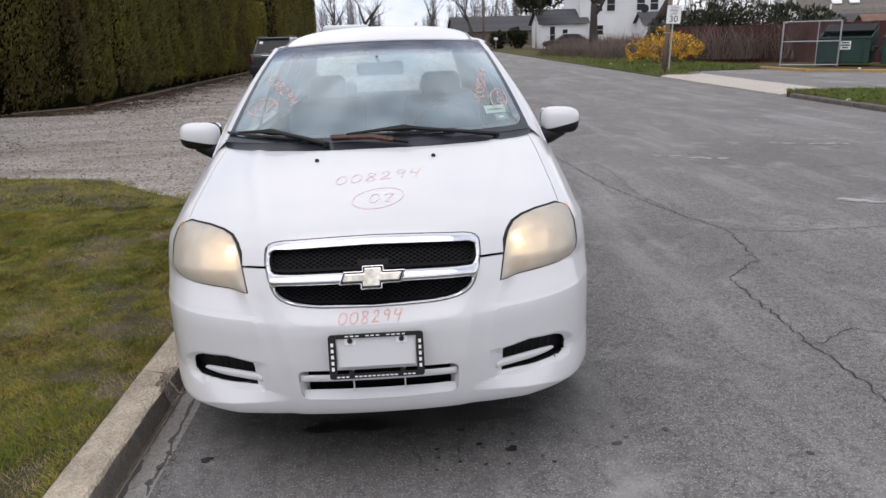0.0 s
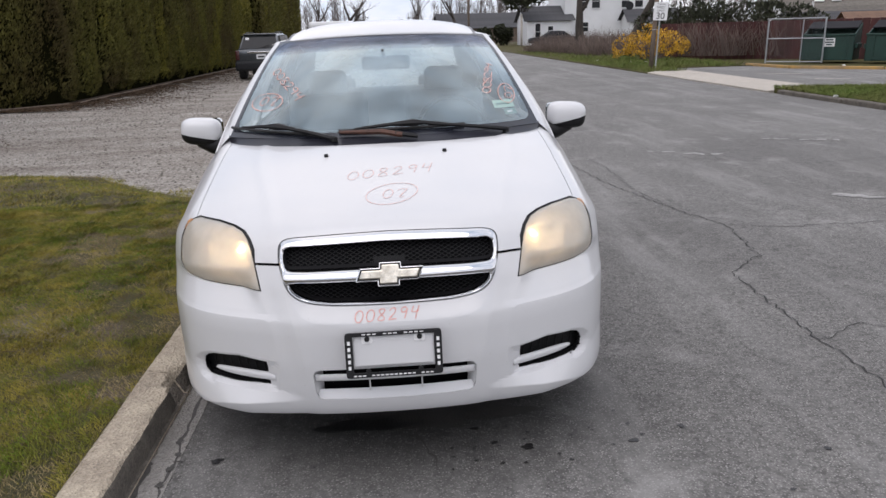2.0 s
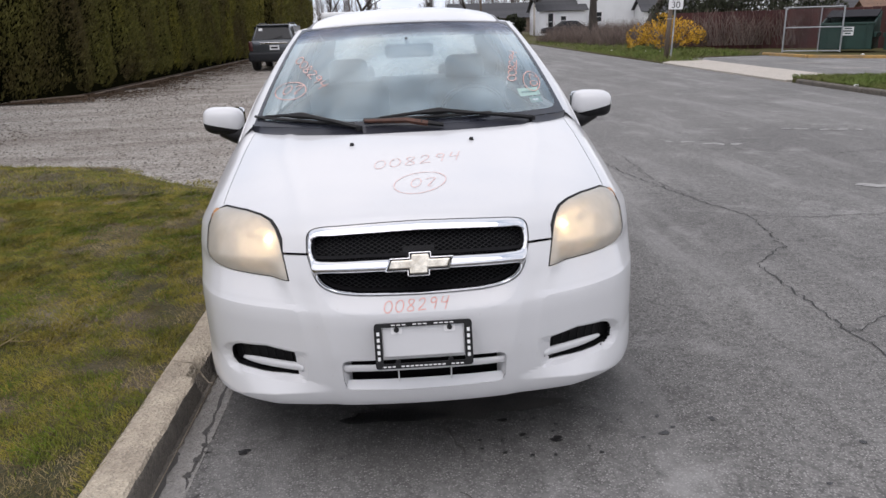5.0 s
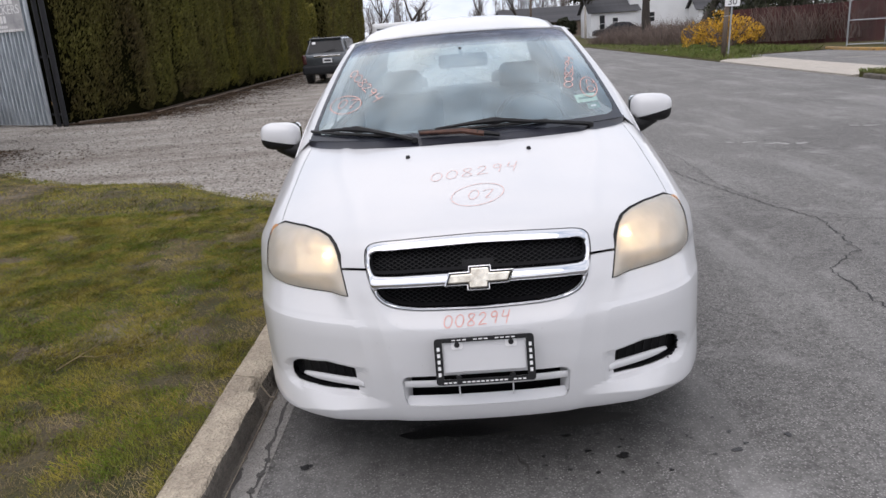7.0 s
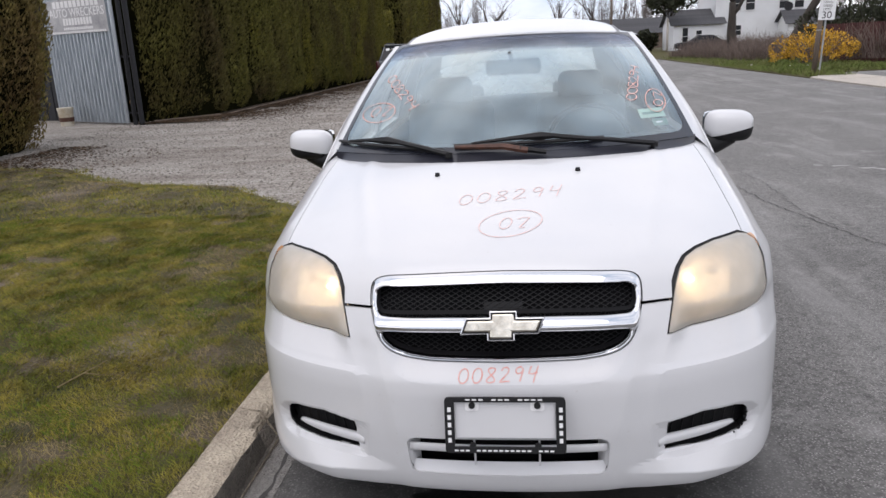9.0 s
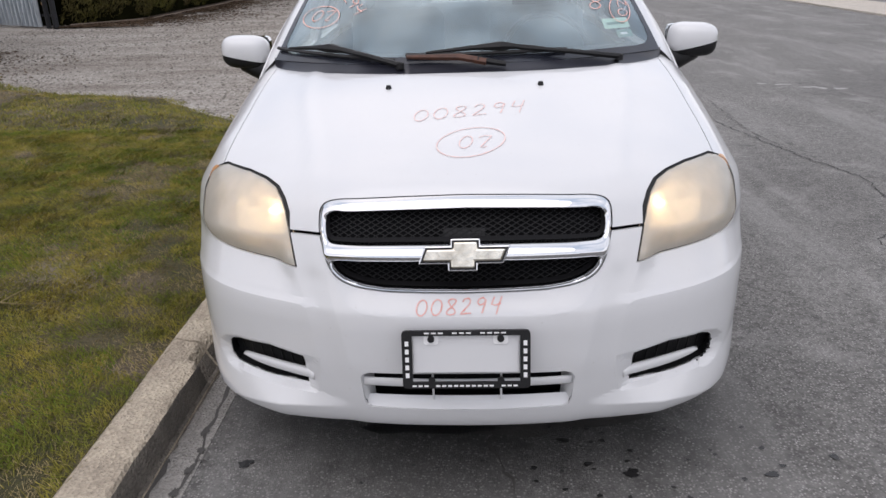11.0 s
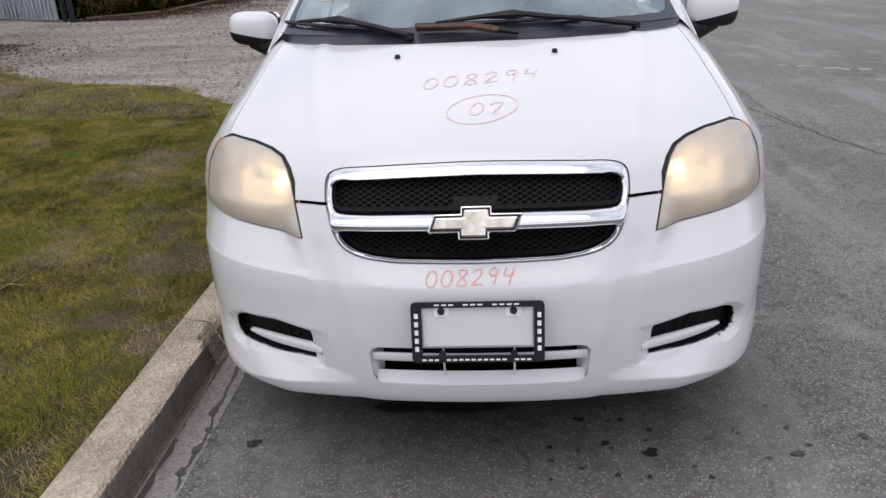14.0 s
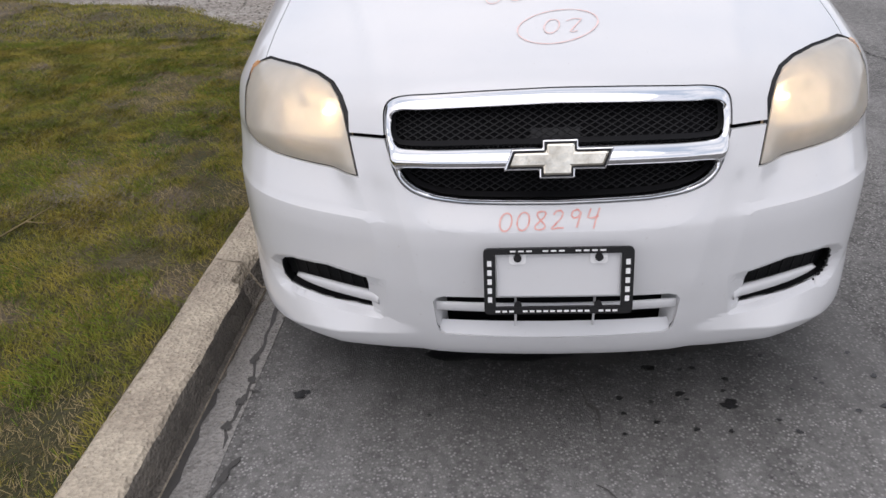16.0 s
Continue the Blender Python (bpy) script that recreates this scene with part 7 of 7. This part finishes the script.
def build_tree(label, at, height, trunk_r, seed, spread=.55, depth=4, mat="dirt_bark", lean=0.0, first=.28):
    rng = random.Random(seed)
    s = thing("tree", label, "tree", at)
    trunk, limbs, twigs = bmesh.new(), bmesh.new(), bmesh.new()

    def grow(p, d, L, r, lev):
        n = 4
        pts, rad = [p], [r]
        for k in range(n):
            d = (d + Vector((rng.uniform(-.16, .16), rng.uniform(-.16, .16), rng.uniform(-.04, .10)))).normalized()
            p = p + d * L / n
            pts.append(p)
            rad.append(r * (1 - .5 * (k + 1) / n))
        tube_bm(pts, rad, 9 if lev == 0 else 5 if lev < 3 else 3, trunk if lev == 0 else limbs if lev < 3 else twigs, lev < 2)
        if lev >= depth:
            return
        for k in range(3 if lev else 4):
            i = rng.choice((2, 3, 4)) if lev else rng.choice((3, 4, 4))
            a = rng.uniform(0, 6.283)
            out = Vector((math.cos(a), math.sin(a), 0)) * spread * rng.uniform(.7, 1.5)
            nd = (d + out + Vector((0, 0, rng.uniform(-.1, .25)))).normalized()
            grow(pts[i], nd, L * rng.uniform(.55, .80), rad[i] * .58, lev + 1)

    grow(Vector((0, 0, -.1)), Vector((lean, 0, 1)).normalized(), height * first, trunk_r, 0)
    part("trunk", trunk, mat, s, smooth=True)
    part("limbs", limbs, mat, s, smooth=True)
    part("twigs", twigs, "twig", s)
    return s


def build_evergreen(label, at, rx, ry, h, seed, count=2600, size=(.16, .26)):
    rng = random.Random(seed)
    s = thing("shrub", label, "shrub", at)
    part("stems", bush_twigs(bmesh.new(), (0, 0, 0), 30, h * .9, rx * .8, rng, .03), "dirt_bark", s)
    pts = []
    lumps = [(rng.uniform(-.7, .7) * rx, rng.uniform(-.6, .6) * ry, rng.uniform(.35, .85) * h, rng.uniform(.28, .5)) for _ in range(16)]
    for _ in range(count):
        lx, ly, lz, r = rng.choice(lumps)
        v = Vector((rng.gauss(0, 1), rng.gauss(0, 1), rng.gauss(0, 1))).normalized()
        q = Vector((lx + v.x * r * rx, ly + v.y * r * ry, max(.1, lz + v.z * r * h * .55)))
        pts.append((q, v))
    V, Fc = leaf_cloud(pts, rng, *size, .3)
    solid("foliage", V, Fc, "evergreen", s)["kind"] = "stuff"


def build_red_fence():
    s = thing("fence", "weathered dark red board fence behind the lot", "fence")
    line = [(12.6, 32.2), (16.2, 29.0), (21.5, 24.2), (28.0, 18.3), (34, 12.8)]
    for (x0, y0), (x1, y1) in zip(line, line[1:]):
        L = math.hypot(x1 - x0, y1 - y0)
        a = math.atan2(y1 - y0, x1 - x0)
        n = int(L / .30)
        for k in range(n):
            t = (k + .5) / n
            part("board", box_bm((L / n - .012, .022, 1.58 + RNG.uniform(-.02, .02)), (x0 + (x1 - x0) * t, y0 + (y1 - y0) * t, .82), .004, Matrix.Rotation(a, 4, "Z"), 1), "fence", s)
        for z in (.4, 1.35):
            part("rail", box_bm((L, .04, .09), ((x0 + x1) / 2 + .03, (y0 + y1) / 2 + .04, z), .006, Matrix.Rotation(a, 4, "Z"), 1), "fence", s)


def chain_panel(at, rot, w, h, lean=0.0):
    s = thing("chain_link_gate", "galvanised chain-link gate frame beside the dumpsters", "gate", at, rot)
    for x in (0, w * .62, w):
        part("upright", tube_bm([(x, 0, 0), (x + lean, 0, h)], .03 if x != w * .62 else .018, 8), "pipe", s)
    for z in (.05, h * .55, h - .02):
        part("rail", tube_bm([(0 + lean * z / h, 0, z), (w + lean * z / h, 0, z)], .02, 8), "pipe", s)
    bm = bmesh.new()
    for sg in (1, -1):
        k = -h
        while k < w + h:
            pts = []
            for t in lin(0, 1, 12):
                z = .05 + (h - .07) * t
                x = k + sg * z
                if 0 < x < w:
                    pts.append((x + lean * z / h, 0, z))
            if len(pts) > 1:
                tube_bm(pts, .0010, 3, bm, False)
            k += .11
    part("wire_mesh", bm, "pipe", s)
    return s


def build_dumpster(at, rot, open_lid=True):
    s = thing("dumpster", "dark green steel dumpster with its black lid half open", "dumpster", at, rot, group="dumpsters")
    W, D, Hf, Hb = 1.72, 1.35, 1.02, 1.42
    bm = bmesh.new()
    prof = [(0, .12), (0.0, Hf), (D, Hb), (D, .12)]
    t = .03
    for x in (-W / 2, W / 2 - t):
        lo = [bm.verts.new((x, y, z)) for y, z in prof]
        hi = [bm.verts.new((x + t, y, z)) for y, z in prof]
        bm.faces.new(lo)
        bm.faces.new(hi[::-1])
        for k in range(4):
            bm.faces.new((lo[k], hi[k], hi[(k + 1) % 4], lo[(k + 1) % 4]))
    bmesh.ops.recalc_face_normals(bm, faces=bm.faces)
    box_bm((W, t, Hf - .12), (0, t / 2, .12 + (Hf - .12) / 2), 0, None, 1, bm)
    box_bm((W, t, Hb - .12), (0, D - t / 2, .12 + (Hb - .12) / 2), 0, None, 1, bm)
    box_bm((W, D, t), (0, D / 2, .14), 0, None, 1, bm)
    part("body", bm, "dumpster", s)
    part("front_rim", box_bm((W + .06, .07, .07), (0, -.01, Hf), .012), "dumpster", s)
    for x in (-W / 2 - .05, W / 2 + .05):
        part("fork_pocket", box_bm((.10, D * .7, .16), (x, D * .45, .62), .015), "dumpster", s)
    for x in (-.62, 0, .62):
        part("rib", box_bm((.06, .03, Hf - .2), (x, -.015, .58), .008), "dumpster", s)
    part("lid", box_bm((W * .97, D * .62, .04), (0, D * .70, (Hf + Hb) / 2 + .14), .012, Matrix.Rotation(math.atan2(Hb - Hf, D), 4, "X")), "lid", s, "black plastic lid")
    lb = part("label_plate", box_bm((.36, .006, .30), (.06, -.034, .76), .002), "sign", s, "white label plate with unreadable green lettering")
    for k, w in enumerate((.24, .30, .20)):
        part("lettering_bar", box_bm((w, .006, .045), (.06, -.039, .85 - .085 * k), 0, None, 1), "dumpster", lb)
    return s


build_speed_sign()
build_forsythia()
build_brush()
build_red_fence()
chain_panel((14.3, 25.5, 0.05), -40, 1.95, 1.62)
chain_panel((18.9, 22.2, 0.05), -17, .9, 1.5, .10)
rotd = math.degrees(math.atan2(-1.1, .6))
build_dumpster((15.95, 24.25, 0.02), rotd + 20)
build_dumpster((17.30, 22.55, 0.02), rotd + 16)
build_tree("large bare street tree with low spreading limbs", (12.4, 46, 0), 13, .36, 21, .8, 5, first=.26)
build_tree("bare tree with a dark leaning trunk", (11.7, 34.5, 0), 12, .26, 22, .55, 5, lean=.10, first=.36)
build_tree("old bare tree with several thick limbs", (-4.6, 84, 0), 16, .55, 23, .75, 6, first=.2)
build_tree("thin bare tree at the far roadside", (3.5, 110, 0), 15, .3, 24, .5, 6)
build_tree("thin bare tree at the far roadside", (9.5, 104, 0), 17, .34, 25, .5, 6)
build_tree("thin bare tree at the far roadside", (-9.5, 96, 0), 15, .35, 26, .5, 6)
build_tree("bare tree behind the red fence", (23.6, 30.5, 0), 11, .22, 27, .6, 4)
build_tree("bare tree behind the red fence", (29.5, 27, 0), 12, .28, 28, .55, 4)
build_evergreen("dark overgrown evergreen behind the red fence", (15.3, 34, 0), 3.0, 1.6, 2.7, 31, 7500, (.09, .17))
build_evergreen("dark overgrown evergreen behind the red fence", (18.2, 31.5, 0), 1.8, 1.4, 2.3, 33, 3600, (.09, .17))
build_evergreen("low dark juniper by the far drive", (12.2, 80, 0), 1.0, 1.0, 1.9, 32, 1400, (.3, .4))
build_evergreen("low dark juniper by the far drive", (10.2, 80, 0), .9, .9, 1.7, 34, 1000, (.3, .4))
build_evergreen("drooping dark pine over the far post", (13.4, 74, 3.3), 2.2, 1.5, 2.4, 35, 1500, (.3, .45))


# ---- houses, poles and woods beyond ----
def gable_house(label, at, rot, w, d, eave, ridge, roof_mat, wall="siding", lower=.0):
    """A house with board courses, a gable roof of shingle rows, windows with frames."""
    s = thing("house", label, "house", at, rot)
    part("wall", box_bm((w, d, eave), (0, 0, eave / 2)), wall, s)
    bm = bmesh.new()
    for k in range(int(eave / .18)):
        box_bm((w + .03, d + .03, .012), (0, 0, .18 * (k + 1)), 0, None, 1, bm)
    part("siding_courses", bm, wall, s)["kind"] = "stuff"
    for x in (-w / 2, w / 2):
        bm = bmesh.new()
        a = [bm.verts.new((x, -d / 2, eave)), bm.verts.new((x, d / 2, eave)), bm.verts.new((x, 0, ridge - .06))]
        bm.faces.new(a)
        part("gable", bm, wall, s)
    rf = new("roof")
    rf.parent = s
    run = math.hypot(d / 2 + .35, ridge - eave)
    ang = math.atan2(ridge - eave, d / 2)
    rows = 9
    shared = None
    for sg in (1, -1):
        for k in range(rows):
            t = (k + .5) / rows
            y, z = sg * -(d / 2 + .3) * (1 - t), eave - .15 + (ridge - eave + .15) * t
            if shared is None:
                shared = part("shingle", box_bm((w + .7, run / rows * 1.18, .035), (0, 0, 0), .006, None, 1), roof_mat, rf)
                row = shared
            else:
                row = new("shingle", shared.data)
                row.parent = rf
            row.matrix_local = pose(0, y, z, math.degrees(ang) * sg)
    return s


def house_window(s, x, y, z, w, h, face=-1, mat="pane"):
    wd = new("window")
    wd.parent = s
    part("frame", box_bm((w + .16, .08, h + .16), (x, y, z), .012), "trim", wd)
    part("pane", box_bm((w, .03, h), (x, y + face * .04, z), .003), mat, wd)
    part("sash_bar", box_bm((w, .05, .04), (x, y + face * .045, z), .004), "trim", wd)


def build_houses():
    g = gable_house("low white garage wing with a grey roof", (16.2, 77, 0), 0, 4.6, 6, 2.55, 3.9, "roof_dark")
    house_window(g, -1.2, -3.05, 1.35, .5, 1.6)
    house_window(g, .1, -3.05, 1.45, .5, .8)
    h = gable_house("white two-storey house with dark shingles", (22.5, 79, 0), 0, 9, 8, 5.4, 7.6, "roof_dark")
    house_window(h, -2.6, -4.05, 1.7, 1.1, .9)
    for x in (-2.6, -1.3, 1.8, 3.2):
        house_window(h, x, -4.05, 4.2, .8, 1.3)
    part("chimney", box_bm((.7, .7, 2.2), (1.6, 0, 8.0), .02), "brick", h)
    p = gable_house("low white porch wing with a dark roof", (26.4, 73.5, 0), 0, 5.0, 3.0, 2.2, 3.3, "roof_dark")
    house_window(p, -.2, -1.55, 1.2, 3.2, 1.0)
    part("satellite_dish", disc_bm(.4, .06, (-2.6, -1.5, 3.6), "y", 18), "suv_dark", p)
    h2 = gable_house("white house with a steep grey-brown roof and skylights", (43.4, 64.5, 0), -17, 15, 9, 1.9, 4.9, "roof")
    for x in (-4.6, -3.2):
        part("skylight", box_bm((.8, .9, .12), (x, -2.3, 3.55), .02, Matrix.Rotation(math.atan2(3.0, 4.5), 4, "X")), "trim", h2)
    part("vent_pipe", tube_bm([(-5.2, -3.1, 2.6), (-5.2, -3.1, 3.3)], .08, 8), "trim", h2)
    part("chimney", box_bm((1.0, .8, 2.0), (1.5, .6, 4.9), .02), "brick", h2)
    w2 = gable_house("low white wing with a dark shingle roof", (36.6, 58.5, 0), -17, 7.0, 4.0, 1.35, 2.35, "roof_dark")
    h3 = gable_house("low shed with a long red-brown roof", (36.2, 47.5, 0), -20, 9, 6, 1.25, 2.15, "roof_red", "brick")
    h4 = gable_house("long low grey building far down the road", (15.5, 112, 0), 6, 17, 7, 2.2, 4.2, "roof_dark", "pole")
    for n, (x, y, hh, r) in enumerate(((9.8, 92, 9.5, .15), (13.25, 73.5, 3.1, .12), (-11.0, 74, 9.0, .15))):
        u = thing("utility_pole", "weathered wooden utility pole", "pole", (x, y, 0))
        part("shaft", tube_bm([(0, 0, -.2), (0, 0, hh)], [r, r * .75], 10), "pole" if n != 1 else "walk", u, smooth=True)
        if n != 1:
            part("crossarm", box_bm((2.2, .1, .12), (0, 0, hh - .6), .01), "pole", u)
    cb = thing("overhead_wire", "thin black overhead wires between the poles", "wire", kind="structure")
    for dz in (0, .35, .8):
        pts = [(9.8 + (-20.8) * t, 92 - 18 * t, 8.6 - dz - 1.2 * math.sin(math.pi * t)) for t in lin(0, 1, 14)]
        part("wire", tube_bm(pts, .02, 4), "black", cb)
    gr = thing("guard_rail", "low grey rail fence at the road bend", "fence", (10.5, 96, 0))
    for k in range(8):
        part("post", box_bm((.14, .14, 1.1), (1.6 * k, 0, .55), .01), "pole", gr)
    for z in (.5, .95):
        part("rail", box_bm((12, .06, .14), (5.6, -.08, z), .01), "pole", gr)


def build_woods():
    """Far bare woods, one body of stems and twigs, thinning at the top."""
    rng = random.Random(40)
    bm = bmesh.new()
    V, Fc = [], []
    for k in range(760):
        # stems from 520 on are added out of view, for chrome to reflect
        a = rng.uniform(-.75, .80) if k < 520 else rng.uniform(.80, 5.53)
        R = rng.uniform(125, 190)
        x, y = R * math.sin(a), R * math.cos(a)
        if -5 < x < 4 and R < 185:
            continue
        h = rng.uniform(6, 12) if abs(x) > 9 else rng.uniform(4, 8)
        tube_bm([(x, y, 0), (x + rng.uniform(-.5, .5), y, h * .55), (x + rng.uniform(-1, 1), y, h)], [.11, .07, .02], 4, bm, False)
        for _ in range(46):
            z = h * rng.uniform(.22, .98)
            d = Vector((rng.gauss(0, 1), rng.gauss(0, .5), rng.uniform(.2, 1.4))).normalized() * rng.uniform(1.0, 3.0) * (1.25 - z / h)
            p = Vector((x, y, z))
            i = len(V)
            w = rng.uniform(.025, .05)
            V += [p + Vector((-w, 0, 0)), p + Vector((w, 0, 0)), p + d]
            Fc.append((i, i + 1, i + 2))
            for _ in range(2):
                q = p + d * rng.uniform(.3, .8)
                e = Vector((rng.gauss(0, 1), 0, rng.uniform(0, 1.2))).normalized() * rng.uniform(.5, 1.3)
                i = len(V)
                V += [q + Vector((-w * .6, 0, 0)), q + Vector((w * .6, 0, 0)), q + e]
                Fc.append((i, i + 1, i + 2))
    me = mesh_from("twigs", V, Fc)
    bm.from_mesh(me)
    bpy.data.meshes.remove(me)
    tagged(part("far_woods", bm, "far_wood"), "grey-brown bare woods along the horizon, continued by added unseen trees", "woods", kind="stuff")
    bm = bmesh.new()
    for k in range(900):
        a = rng.uniform(-.85, .9)
        R = rng.uniform(120, 150)
        x, y = R * math.sin(a), R * math.cos(a)
        if -1.5 < x < 9.5:
            continue
        bush_twigs(bm, (x, y, 0), 5, rng.uniform(1.2, 2.6), 1.6, rng, .12)
    tagged(part("far_thicket", bm, "far_wood"), "low brown thicket at the foot of the woods", "thicket", kind="stuff")


def build_litter():
    rng = random.Random(50)
    for k, (x, y) in enumerate(((9.9, 25.2), (10.6, 28.3), (10.1, 28.8), (8.9, 13.6), (8.65, 11.6), (10.2, 26.0), (15.0, 21.6), (-6.9, 6.0), (-6.2, 5.6), (9.0, 30.5), (9.3, 31.0))):
        bm = bmesh.new()
        bmesh.ops.create_icosphere(bm, subdivisions=1, radius=.065)
        for v in bm.verts:
            v.co = Vector((v.co.x * rng.uniform(.7, 1.3), v.co.y * rng.uniform(.7, 1.3), v.co.z * rng.uniform(.3, .7)))
        ob = tagged(part("litter", bm, "litter"), "crumpled scrap of white litter on the ground", "litter", group="litter")
        ob.location = (x, y, .10 if x > 0 else .135)
    t = thing("fallen_twig", "thin dry fallen twig lying on the lawn", "twig", (-1.92, 0.86, LAWN_Z + .02))
    part("stem", tube_bm([(0, 0, 0), (.05, .12, .012), (.07, .26, .006)], [.004, .003, .002], 5), "straw", t)
    part("side_shoot", tube_bm([(.05, .12, .01), (.14, .10, .012), (.22, .12, .004)], [.003, .002, .002], 5), "straw", t)


def build_mailbox():
    s = thing("mailbox", "pale mailbox on a short wooden post by the road", "mailbox", (8.75, 70, 0), 10)
    part("post", box_bm((.10, .10, 1.05), (0, 0, .5), .008), "pole", s)
    bm = prism_bm(rounded([(-.13, 0), (.13, 0), (.13, .26), (-.13, .26)], .11, 5), -.26, .26)
    bm.transform(pose(0, 0, 1.02, 90))
    part("box", bm, "trim", s)


build_mailbox()
build_houses()
build_woods()
build_litter()
